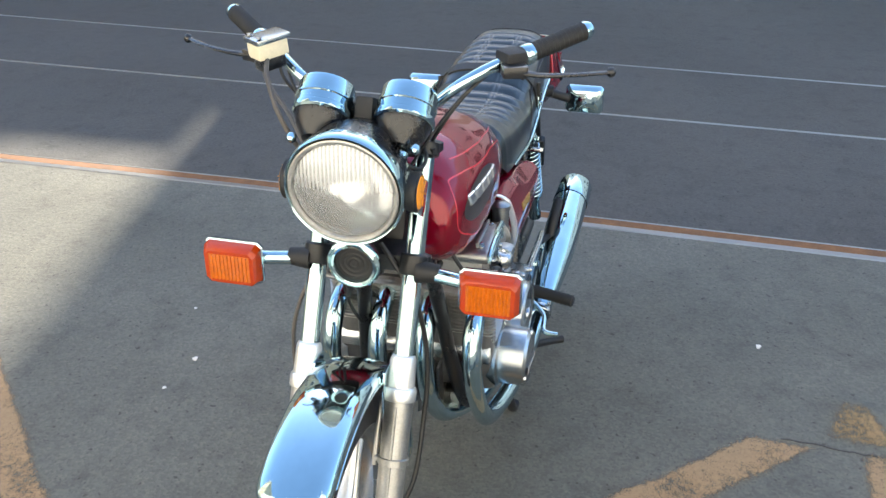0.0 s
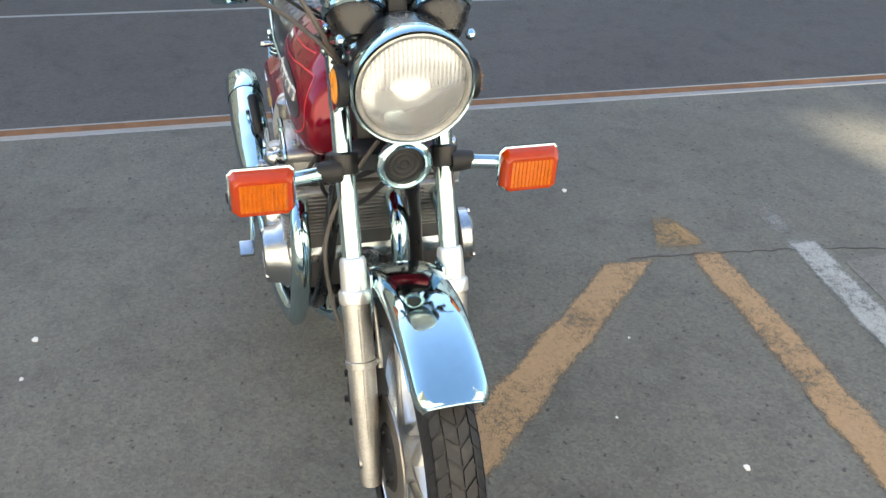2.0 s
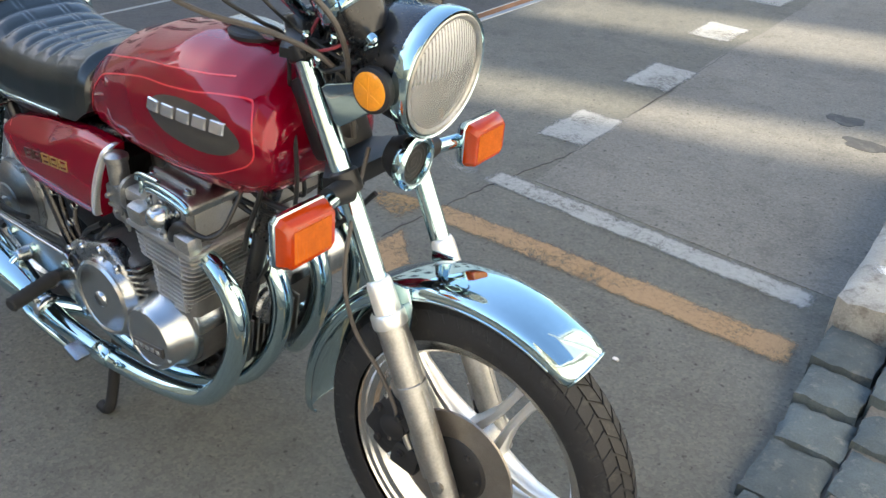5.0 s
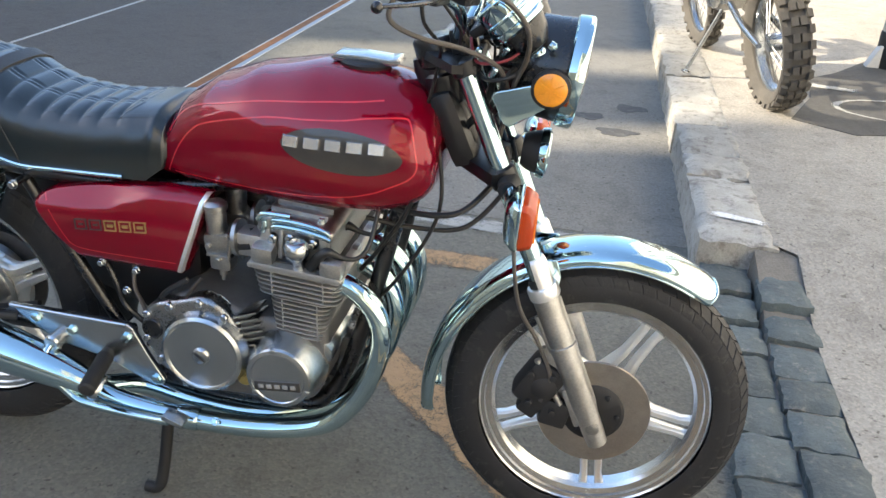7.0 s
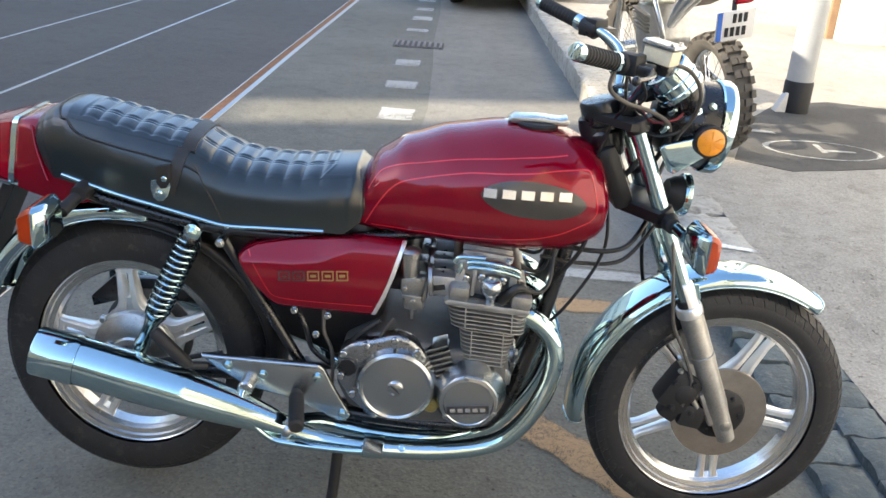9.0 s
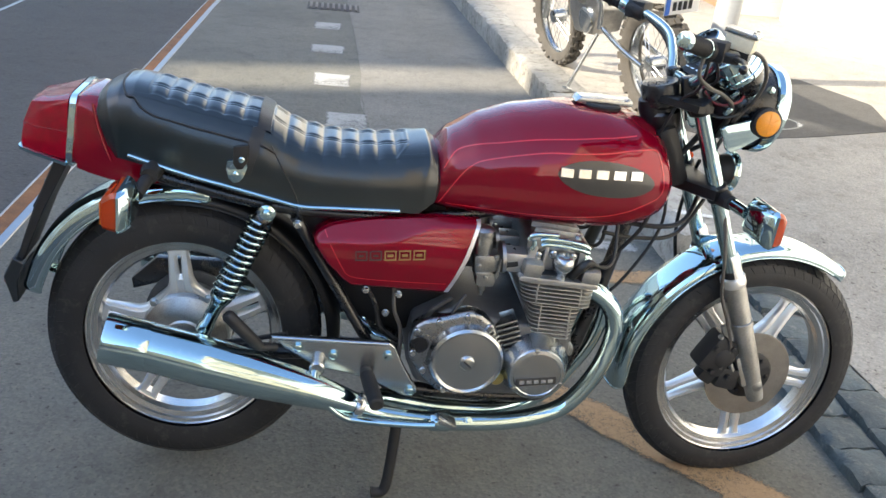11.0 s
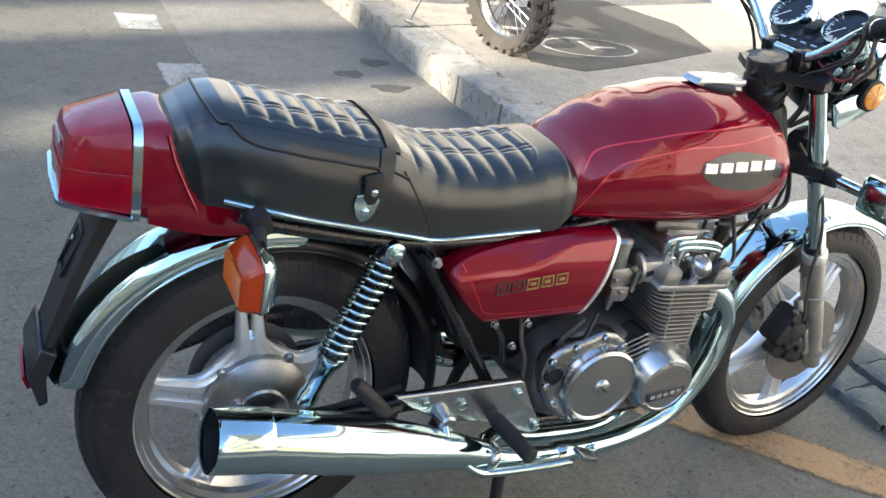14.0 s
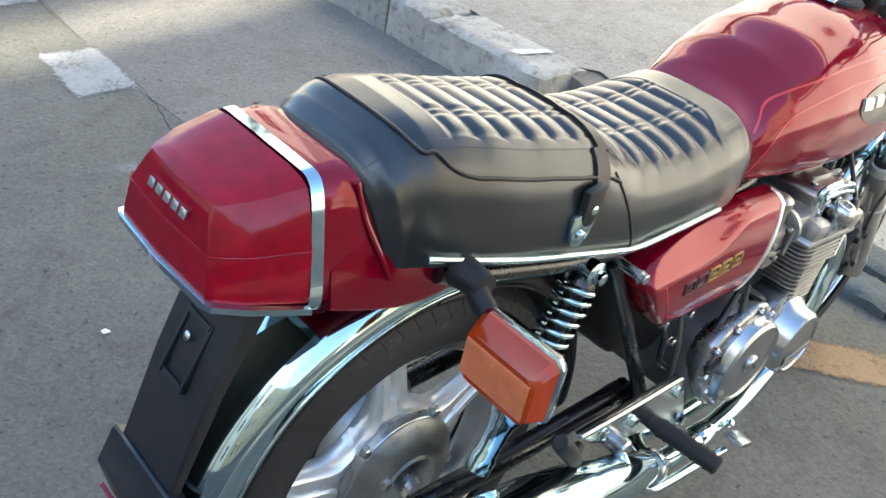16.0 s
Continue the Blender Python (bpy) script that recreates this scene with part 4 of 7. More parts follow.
headlamp = part("headlamp", bm, BLACKP, motorcycle, "round headlamp with a black shell", FRONT)
bm = bmesh.new()
lathe(bm, [(0.0985, -0.024), (0.1025, -0.021), (0.1040, -0.010), (0.1040, 0.004), (0.1015, 0.008), (0.0985, 0.006), (0.0965, 0.002), (0.0945, -0.008), (0.097, -0.016)], (HX, 0, HZ), hax, 72, closed=True)
part("headlamp_rim", bm, CHROME, headlamp, "chrome headlamp rim", FRONT)
bm = bmesh.new()
lathe(bm, [(0.0955, 0.0035), (0.0965, 0.0070), (0.0940, 0.0085), (0.0895, 0.0075), (0.0870, 0.0035), (0.0885, 0.0015)], (HX, 0, HZ), hax, 72, closed=True)
part("headlamp_inner_ring", bm, FORK, headlamp, "dull inner ring holding the glass", FRONT)
bm = bmesh.new()
lathe(bm, [(r, r * r / (4 * 0.036) - 0.061) for r in (0.008, 0.020, 0.032, 0.044, 0.056, 0.068, 0.080, 0.0905)], (HX, 0, HZ), hax, 72, cap=(True, False))
part("headlamp_reflector", bm, BRASSY, headlamp, "silvered reflector bowl", FRONT)
bm = bmesh.new()
lathe(bm, [(0.0, -0.034), (0.0040, -0.036), (0.0050, -0.050), (0.0045, -0.060)], (HX, 0, HZ), hax, 20)
part("bulb_shield", bm, ALLOY, headlamp, "", FRONT)
bm = bmesh.new()
gl = [(0.0915, 0.000), (0.080, 0.006), (0.055, 0.0125), (0.028, 0.016), (0.0, 0.017), (0.0, 0.012), (0.028, 0.011), (0.055, 0.0075), (0.080, 0.001), (0.0910, -0.004)]
lathe(bm, gl, (HX, 0, HZ), hax, 56, cap=(False, False), closed=True)
part("headlamp_lens", bm, GLASS, headlamp, "fluted headlamp glass whitened for the bowl's bright reflection", FRONT)
for side in (-1, 1):
    bm = bmesh.new()
    pts = [(1.150, 0.974), (1.160, 0.983), (1.226, 1.004), (1.262, 1.012), (1.266, 0.978), (1.250, 0.964), (1.204, 0.931), (1.188, 0.921), (1.176, 0.926)]
    prism(bm, pts, side * 0.098, side * 0.110, 0.003, 3)
    ear = part("headlamp_bracket", bm, CHROME, motorcycle, "chrome headlamp ear on the fork", FRONT)
    bm = bmesh.new()
    lathe(bm, [(0.033, 0.0), (0.035, 0.006), (0.035, 0.016), (0.031, 0.019)], (1.252, side * 0.101, 0.999), (0, side, 0), 36)
    part("reflector_mount", bm, BLACKM, ear, "black reflector mount", FRONT)
    bm = bmesh.new()
    lathe(bm, [(0.029, 0.017), (0.029, 0.020), (0.024, 0.0225), (0.0, 0.0235)], (1.252, side * 0.101, 0.999), (0, side, 0), 36)
    for k in range(3):
        box(bm, (1.252, side * 0.1243, 0.999), (0.050, 0.0012, 0.0016), (0, 30 + 60 * k, 0))
    part("side_reflector", bm, AMBER2, ear, "round amber side reflector", FRONT)
bm = bmesh.new()
lathe(bm, [(0.030, -0.045), (0.038, -0.030), (0.042, -0.012), (0.042, -0.003), (0.0, -0.003)], (1.258, 0, 0.848), (1, 0, -0.06), 40)
horn = part("horn", bm, BLACKM, motorcycle, "round black horn", FRONT)
bm = bmesh.new()
lathe(bm, [(0.047, -0.012), (0.0495, -0.002), (0.0490, 0.003), (0.0455, 0.005), (0.0440, 0.003), (0.0425, 0.0035), (0.0400, 0.007), (0.0365, 0.006), (0.0345, -0.001), (0.040, -0.014)], (1.258, 0, 0.848), (1, 0, -0.06), 48, closed=True)
part("horn_rim", bm, CHROME, horn, "chrome horn rim", FRONT)
bm = bmesh.new()
for rr in (0.006, 0.016, 0.025):
    lathe(bm, [(rr, -0.003), (rr + 0.003, -0.0018), (rr + 0.006, -0.003)], (1.258, 0, 0.848), (1, 0, -0.06), 40, cap=(False, False))
part("horn_grille", bm, BLACKM, horn, "", FRONT)


def indicator(name, c, side, ahead, m, stem_from, label):
    """A square turn signal: amber lens towards ahead (+1 front, -1 rear), chrome bowl behind it, on a stem."""
    x, y, z = c
    bm = bmesh.new()
    def sect(dx, w, h, cut):
        p = [(-w, -h + cut), (-w + cut, -h), (w - cut, -h), (w, -h + cut), (w, h - cut), (w - cut, h), (-w + cut, h), (-w, h - cut)]
        return [Vector((x + ahead * dx, y + a, z + b)) for a, b in p]
    rings(bm, [sect(-0.021, 0.026, 0.020, 0.006), sect(-0.016, 0.044, 0.033, 0.008), sect(-0.004, 0.055, 0.041, 0.009), sect(0.006, 0.0575, 0.0435, 0.009), sect(0.008, 0.0555, 0.0415, 0.009)])
    body = part(name, bm, CHROME, motorcycle, label, m)
    bm = bmesh.new()
    deep = 0.031 if ahead > 0 else 0.037
    def face(dx, w, low, high, cut):
        p = [(-w, low + cut), (-w + cut, low), (w - cut, low), (w, low + cut), (w, high - cut), (w - cut, high), (-w + cut, high), (-w, high - cut)]
        return [Vector((x + ahead * dx, y + a, z + b)) for a, b in p]
    rings(bm, [sect(0.004, 0.0550, 0.041, 0.008), sect(0.014, 0.0545, 0.0405, 0.009), face(deep - 0.003, 0.0500, -0.0375, 0.0330 if ahead > 0 else 0.0270, 0.009), face(deep, 0.0470, -0.0345, 0.0300 if ahead > 0 else 0.0240, 0.009)])
    part("lens", bm, AMBER, body, "bevelled orange lens", m, 30)
    bm = bmesh.new()
    loops = []
    top = 0.024 if ahead > 0 else 0.018
    for q in range(23):
        dd = deep + (0.0032 if q % 2 else 0.0002)
        if ahead > 0:
            yy = y - 0.040 + 0.080 * q / 22
            loops.append([Vector((x + ahead * dd, yy, z - 0.028)), Vector((x + ahead * dd, yy, z + top)), Vector((x + ahead * (deep - 0.001), yy, z + top)), Vector((x + ahead * (deep - 0.001), yy, z - 0.028))])
        else:
            zz = z - 0.028 + (top + 0.028) * q / 22
            loops.append([Vector((x + ahead * dd, y - 0.046, zz)), Vector((x + ahead * dd, y + 0.046, zz)), Vector((x + ahead * (deep - 0.002), y + 0.046, zz)), Vector((x + ahead * (deep - 0.002), y - 0.046, zz))])
    rings(bm, loops)
    part("lens_grid", bm, AMBER3, body, "ribbed lens core", m, 20)
    bm = bmesh.new()
    tube(bm, [stem_from, (x - ahead * 0.012, y - side * 0.045, z + 0.004)], 0.0135, 18)
    part("stem", bm, CHROME if ahead > 0 else BLACKM, body, "chrome stem" if ahead > 0 else "black rubber stem", m)
    bm = bmesh.new()
    tube(bm, [Vector(stem_from) + Vector((0, -side * 0.012, 0)), Vector(stem_from) + Vector((0, side * 0.030, 0))], [0.022, 0.017], 16)
    part("mount", bm, BLACKM, body, "black rubber mount", m)


for side in (-1, 1):
    indicator("front_indicator", (1.226, side * 0.243, 0.808), side, 1, FRONT, (fork_at(0.815) + 0.008, side * (YF + 0.022), 0.815), "orange front turn signal in a chrome bowl")
    indicator("rear_indicator", (-0.094, side * 0.252, 0.732), side, -1, Matrix(), (-0.066, side * 0.130, 0.760), "orange rear turn signal in a chrome bowl")

# gauges
gax = Vector((-0.72, 0, 0.69)).normalized()
for side in (-1, 1):
    g = Vector((1.184, side * 0.074, 1.092))
    bm = bmesh.new()
    lathe(bm, [(0.012, -0.050), (0.026, -0.046), (0.040, -0.026), (0.047, -0.004), (0.048, 0.006)], g, gax, 40)
    pod = part("gauge", bm, BLACKP, motorcycle, "round instrument in a chrome can", FRONT)
    bm = bmesh.new()
    lathe(bm, [(0.0490, -0.002), (0.0525, 0.001), (0.0535, 0.006), (0.0525, 0.011), (0.0500, 0.013), (0.0500, 0.026), (0.0520, 0.028), (0.0520, 0.031), (0.0500, 0.033), (0.0495, 0.054), (0.0475, 0.060), (0.0440, 0.062), (0.0430, 0.056), (0.0470, 0.050), (0.0470, 0.002)], g, gax, 56, closed=True)
    part("gauge_bezel", bm, CHROME, pod, "stepped chrome can", FRONT)
    bm = bmesh.new()
    for k in (-1, 1):
        lathe(bm, [(0.008, 0), (0.009, 0.004), (0.009, 0.010), (0.005, 0.014)], g - gax * 0.034 + Vector((0.030, k * 0.034, 0.006)), (0.8, 0, -0.5), 12)
    lathe(bm, [(0.015, 0), (0.017, 0.003), (0.017, 0.010), (0.010, 0.014)], g - gax * 0.046 + Vector((0.0, 0, -0.004)), (0.5, 0, -0.8), 18)
    part("gauge_nut", bm, CHROME, pod, "chrome cable nuts", FRONT)
    bm = bmesh.new()
    lathe(bm, [(0.0465, 0.052), (0.0, 0.0522)], g, gax, 40, cap=(True, False))
    part("gauge_face", bm, GAUGE, pod, "dark blue-black dial", FRONT)
    bm = bmesh.new()
    d, u, v = frame_on(gax)
    for k in range(25):
        a = radians(-130 + 260 * k / 24)
        out = u * math.sin(a) + v * math.cos(a)
        tube(bm, [g + d * 0.0535 + out * (0.034 if k % 2 else 0.030), g + d * 0.0535 + out * 0.041], 0.0013 if k % 2 else 0.0022, 6)
    tube(bm, [g + d * 0.0545, g + d * 0.0545 + (u * 0.7 + v * 0.7) * 0.03], 0.0012, 6)
    part("gauge_marks", bm, SILVER, pod, "pale tick marks and needle", FRONT)
bm = bmesh.new()
box(bm, (1.155, 0, 1.098), (0.05, 0.034, 0.050), (0, -24, 0), 0.008)
box(bm, (1.125, 0, 1.083), (0.066, 0.120, 0.018), (0, -38, 0), 0.006)
for side in (-1, 1):
    tube(bm, [(1.17, side * 0.05, 1.055), (1.16, side * 0.03, 1.07), (1.12, side * 0.03, 1.06)], 0.007, 10)
    tube(bm, [(1.178, side * 0.072, 1.06), (1.19, side * 0.06, 1.02), (1.17, side * 0.04, 0.98)], 0.006, 8)
bracket = part("gauge_bracket", bm, BLACKM, motorcycle, "black instrument bracket with warning lamps", FRONT)
up = Matrix.Translation((1.125, 0, 1.083)) @ Matrix.Rotation(radians(-38), 4, "Y")
for k in range(4):
    bm = bmesh.new()
    box(bm, (0.006, -0.042 + 0.028 * k, 0.0098), (0.022, 0.018, 0.0024), (0, 0, 0), 0.0008)
    part("warning_lamp", bm, GAUGE, bracket, "dark glass warning lamp", FRONT @ up)
    bm = bmesh.new()
    box(bm, (-0.016, -0.042 + 0.028 * k, 0.0095), (0.004, 0.016, 0.0012))
    part("lamp_caption_bar", bm, SILVER, bracket, "pale caption bar", FRONT @ up)

# handlebar
BAR = FRONT @ Matrix(((1, 0.031, 0, 0.011), (0, 1, 0, 0), (0, 0.026, 1, 0.007), (0, 0, 0, 1)))   # the bar sits a little askew
bm = bmesh.new()
bar = [(0.905, 0.348, 1.190), (0.985, 0.262, 1.166), (1.035, 0.205, 1.153), (1.074, 0.150, 1.126), (1.076, 0.100, 1.084), (1.068, 0.060, 1.056), (1.068, 0.0, 1.053)]
tube(bm, bar + [(x, -y, z) for x, y, z in bar[-2::-1]], 0.011, 14, 7)
bars = part("handlebar", bm, CHROME, motorcycle, "chrome raised handlebar", BAR)
for side in (-1, 1):
    bm = bmesh.new()
    box(bm, (1.072, side * 0.045, 1.040), (0.034, 0.028, 0.056), (0, -16, 0), 0.006)
    part("bar_clamp", bm, BLACKP, bars, "black bar clamp", BAR)
for side in (-1, 1):
    a, b = Vector((0.905, side * 0.348, 1.190)), Vector((0.985, side * 0.262, 1.166))
    d = (b - a).normalized()
    bm = bmesh.new()
    prof = [(0.016, 0.0)]
    for k in range(11):
        prof += [(0.0175, 0.004 + 0.0105 * k), (0.0158, 0.0125 + 0.0105 * k)]
    lathe(bm, prof, a, d, 24)
    grip = part("grip", bm, GRIP, bars, "ribbed black rubber grip", BAR)
    bm = bmesh.new()
    lathe(bm, [(0.002, -0.016), (0.014, -0.014), (0.0175, -0.006), (0.0175, 0.002)], a, d, 24)
    part("grip_end", bm, CHROME, grip, "chrome bar-end cap", BAR)
    bm = bmesh.new()
    lathe(bm, [(0.0185, 0.118), (0.0195, 0.122), (0.0195, 0.134), (0.0180, 0.137)], a, d, 24)
    part("grip_collar", bm, CHROME, grip, "chrome grip collar", BAR)
    bm = bmesh.new()
    c = a + d * 0.160
    lathe(bm, [(0.018, -0.022), (0.021, -0.018), (0.021, 0.020), (0.017, 0.025)], c, d, 20)
    box(bm, c + Vector((0.012, 0, 0.002)), (0.046, 0.042, 0.042), (0, 0, side * 40), 0.007)
    box(bm, c + Vector((-0.012, 0, -0.004)), (0.022, 0.024, 0.030), (0, 0, side * 40), 0.004)
    part("switch_housing", bm, BLACKM, bars, "black switch housing", BAR)
    bm = bmesh.new()
    l0 = c + Vector((0.040, side * 0.010, -0.006))
    tube(bm, [l0, l0 + Vector((0.005, side * 0.045, 0.002 if side < 0 else -0.004)), l0 + Vector((-0.015, side * 0.105, 0.005 if side < 0 else -0.005)), l0 + Vector((-0.045, side * 0.155, 0.008 if side < 0 else -0.007)), l0 + Vector((-0.050, side * 0.163, 0.008 if side < 0 else -0.007))], [0.010, 0.008, 0.0065, 0.006, 0.006], 10, 6, 0.6)
    bmesh.ops.create_uvsphere(bm, u_segments=12, v_segments=8, radius=0.009, matrix=Matrix.Translation(l0 + Vector((-0.050, side * 0.165, 0.008 if side < 0 else -0.007))))
    box(bm, l0, (0.035, 0.045, 0.022), (0, 0, side * 20), 0.005)
    part("lever", bm, BLACKP, bars, "black brake and clutch lever", BAR)
bm = bmesh.new()
box(bm, (1.088, -0.203, 1.178), (0.062, 0.046, 0.032), (0, 6, -38), 0.006)
resv = part("brake_reservoir", bm, WHITEP, motorcycle, "yellowed plastic brake fluid reservoir", BAR)
bm = bmesh.new()
box(bm, (1.089, -0.203, 1.197), (0.070, 0.053, 0.010), (0, 6, -38), 0.003)
for dx, dy in ((-0.026, -0.018), (0.026, -0.018), (-0.026, 0.018), (0.026, 0.018)):
    q = Matrix.Rotation(radians(-38), 3, "Z") @ Vector((dx, dy, 0))
    lathe(bm, [(0.005, 0), (0.005, 0.003), (0.0, 0.0035)], Vector((1.089, -0.203, 1.201)) + q, (0, 0, 1), 10)
part("reservoir_lid", bm, ALLOY, resv, "polished metal lid with four screws", BAR)
bm = bmesh.new()
box(bm, (1.090, -0.200, 1.153), (0.05, 0.036, 0.026), (0, 6, -38), 0.006)
part("master_cylinder", bm, BLACKP, resv, "black master cylinder", BAR)

# cables and hoses
def cable(pts, r=0.0042, m=FRONT, material=CABLE, name="cable"):
    bm = bmesh.new()
    tube(bm, pts, r, 8, 7)
    part(name, bm, material, motorcycle, "", m)


cable([(1.105, -0.20, 1.165), (1.160, -0.180, 1.150), (1.200, -0.150, 1.105), (1.205, -0.120, 1.050), (1.185, -0.085, 0.985), (1.17, -0.05, 0.88)], 0.0045, FRONT, HOSE, "brake_hose")
cable([(1.000, -0.250, 1.160), (0.990, -0.262, 1.115), (1.035, -0.230, 1.085), (1.100, -0.170, 1.062), (1.155, -0.122, 1.030), (1.175, -0.080, 0.985)], 0.0045, FRONT, HOSE)
cable([(1.03, -0.21, 1.155), (1.035, -0.20, 1.105), (1.055, -0.14, 1.060), (1.05, -0.08, 1.02), (1.03, -0.05, 0.92)], 0.0035)
cable([(1.20, -0.06, 1.03), (1.17, -0.09, 1.00), (1.16, -0.06, 0.94), (1.13, -0.03, 0.90)], 0.006)
cable([(1.19, 0.02, 1.04), (1.15, -0.02, 1.02), (1.14, -0.04, 0.95), (1.10, -0.03, 0.88)], 0.007)
cable([(1.040, 0.212, 1.165), (1.085, 0.165, 1.125), (1.105, 0.12, 1.06), (1.09, 0.08, 0.97), (1.03, 0.06, 0.82)], 0.0035)
cable([(1.045, 0.200, 1.162), (1.10, 0.15, 1.11), (1.13, 0.10, 1.04), (1.14, 0.05, 0.95)], 0.003)
cable([(1.19, 0.03, 0.86), (1.21, 0.10, 0.76), (1.225, 0.128, 0.64), (1.262, 0.130, 0.52), (1.330, 0.122, 0.41), (1.395, 0.070, 0.345)], 0.0050)
cable([(1.185, -0.03, 0.86), (1.215, -0.10, 0.78), (1.228, -0.135, 0.68), (1.250, -0.130, 0.58), (1.295, -0.112, 0.50), (1.330, -0.105, 0.42), (1.318, -0.105, 0.36)], 0.0040, FRONT, HOSE, "brake_hose")
# loom behind the headlamp
cable([(1.05, -0.19, 1.15), (1.09, -0.15, 1.09), (1.09, -0.10, 1.05), (1.16, -0.085, 1.02), (1.21, -0.07, 1.01)], 0.003)
cable([(1.10, -0.06, 1.06), (1.12, -0.11, 1.03), (1.17, -0.115, 1.04), (1.20, -0.08, 1.06)], 0.0028, FRONT, REDWIRE)
cable([(1.09, -0.02, 1.05), (1.13, -0.09, 1.00), (1.18, -0.105, 1.01), (1.21, -0.06, 1.03)], 0.004)
cable([(1.10, 0.06, 1.06), (1.13, 0.10, 1.02), (1.18, 0.10, 1.01), (1.20, 0.07, 1.03)], 0.0035)
for wx, wy, wz in ((1.118, -0.108, 1.045), (1.150, -0.118, 1.018), (1.165, -0.100, 1.052)):
    bm = bmesh.new()
    lathe(bm, [(0.005, -0.010), (0.0065, -0.008), (0.0065, 0.008), (0.004, 0.011)], (wx, wy, wz), (0.5, -0.3, 0.8), 10)
    part("cable_ferrule", bm, CHROME, motorcycle, "chrome cable ferrule", FRONT)
cable([(1.04, -0.09, 0.90), (1.03, -0.12, 0.76), (0.98, -0.11, 0.66), (0.93, -0.08, 0.58)], 0.005, Matrix())
cable([(1.06, -0.07, 0.88), (1.08, -0.09, 0.74), (1.02, -0.10, 0.60), (0.95, -0.09, 0.50)], 0.004, Matrix())
cable([(1.18, -0.03, 0.80), (1.12, -0.10, 0.745), (1.02, -0.11, 0.735), (0.93, -0.09, 0.75)], 0.006, Matrix())
cable([(1.20, -0.02, 0.78), (1.13, -0.06, 0.70), (1.03, -0.08, 0.69), (0.94, -0.10, 0.705)], 0.005, Matrix())
# brake caliper on the right leg
bm = bmesh.new()
box(bm, (1.312, -0.072, 0.392), (0.078, 0.066, 0.105), (0, 28, 0), 0.016)
box(bm, (1.350, -0.088, 0.330), (0.060, 0.030, 0.060), (0, 10, 0), 0.010)
for dx, dz in ((-0.022, 0.03), (0.022, 0.03), (-0.02, -0.035), (0.03, -0.05)):
    bolt(bm, (1.314 + dx, -0.104, 0.390 + dz), (0, -1, 0), 0.007, 0.010)
box(bm, (1.305, -0.075, 0.345), (0.045, 0.040, 0.070), (0, 30, 0), 0.010)
lathe(bm, [(0.026, 0), (0.026, 0.018), (0.018, 0.022)], (1.322, -0.088, 0.39), (0, -1, 0), 24)
caliper = part("brake_caliper", bm, BLACKM, motorcycle, "black disc brake caliper", FRONT)
bm = bmesh.new()
box(bm, (1.338, -0.085, 0.43), (0.030, 0.016, 0.110), (0, -28, 0), 0.005)
tube(bm, [(1.30, -0.095, 0.45), (1.325, -0.095, 0.41), (1.36, -0.095, 0.35)], 0.007, 10)
part("caliper_arm", bm, FORK, caliper, "grey alloy caliper arm", FRONT)

# fuel tank
T_TOP = [(0.5, 0.76), (0.512, 0.8), (0.53, 0.842), (0.56, 0.884), (0.621, 0.924), (0.708, 0.955), (0.822, 0.978), (0.9, 0.98), (0.969, 0.972), (1.018, 0.955), (1.047, 0.93), (1.062, 0.9), (1.068, 0.88)]
T_BOT = [(0.5, 0.735), (0.512, 0.727), (0.53, 0.724), (0.56, 0.72), (0.621, 0.717), (0.7, 0.714), (0.822, 0.711), (0.9, 0.712), (0.969, 0.718), (1.018, 0.733), (1.047, 0.752), (1.062, 0.772), (1.068, 0.788)]
T_WID = [(0.5, 0.0999), (0.53, 0.1147), (0.58, 0.1323), (0.66, 0.1499), (0.74, 0.161), (0.84, 0.1646), (0.921, 0.1619), (0.984, 0.1563), (1.026, 0.148), (1.052, 0.1378), (1.064, 0.1277), (1.068, 0.1147)]


def tank_mid(x):
    lo, hi = interp(x, T_BOT), interp(x, T_TOP)
    return lo + (hi - lo) * 0.42


def tank_y(x, z, out=0.0):
    """How far the tank's side stands out at x and z."""
    mid, w = tank_mid(x), interp(x, T_WID)
    top, bot = interp(x, T_TOP), interp(x, T_BOT)
    q = min(0.999, (z - mid) / (top - mid) if z > mid else (mid - z) / (mid - bot))
    e = 2.25 if z > mid else 3.4
    return w * (1 - q ** e) ** (1 / e) + out


bm = bmesh.new()
loops = []
for k in range(61):
    x = 0.500 + 0.568 * (0.5 - 0.5 * math.cos(math.pi * k / 60)) if k not in (0, 60) else (0.500 if k == 0 else 1.068)
    mid, w, top, bot = tank_mid(x), interp(x, T_WID), interp(x, T_TOP), interp(x, T_BOT)
    loop = []
    for i in range(64):
        a = 2 * math.pi * i / 64
        c, s = math.cos(a), math.sin(a)
        e = 2 / 2.25 if s > 0 else 2 / 3.4
        loop.append(Vector((x, w * spow(c, e), mid + (top - mid if s > 0 else mid - bot) * spow(s, e))))
    loops.append(loop)
rings(bm, loops)
tank = part("fuel_tank", bm, RED, motorcycle, "glossy candy-red fuel tank with fine red pinstripes", None, 60)

def stripe(bm, pts, side, width=0.0017, out=0.0008):
    path = smooth_path([(x, 0, z) for x, z in pts], 8)
    for i in range(len(path) - 1):
        a, b = path[i], path[i + 1]
        d = (b - a).normalized()
        nrm = Vector((-d.z, 0, d.x)) * width
        quad = []
        for p in (a + nrm, b + nrm, b - nrm, a - nrm):
            quad.append(bm.verts.new((p.x, side * tank_y(p.x, p.z, out), p.z)))
        bm.faces.new(quad)


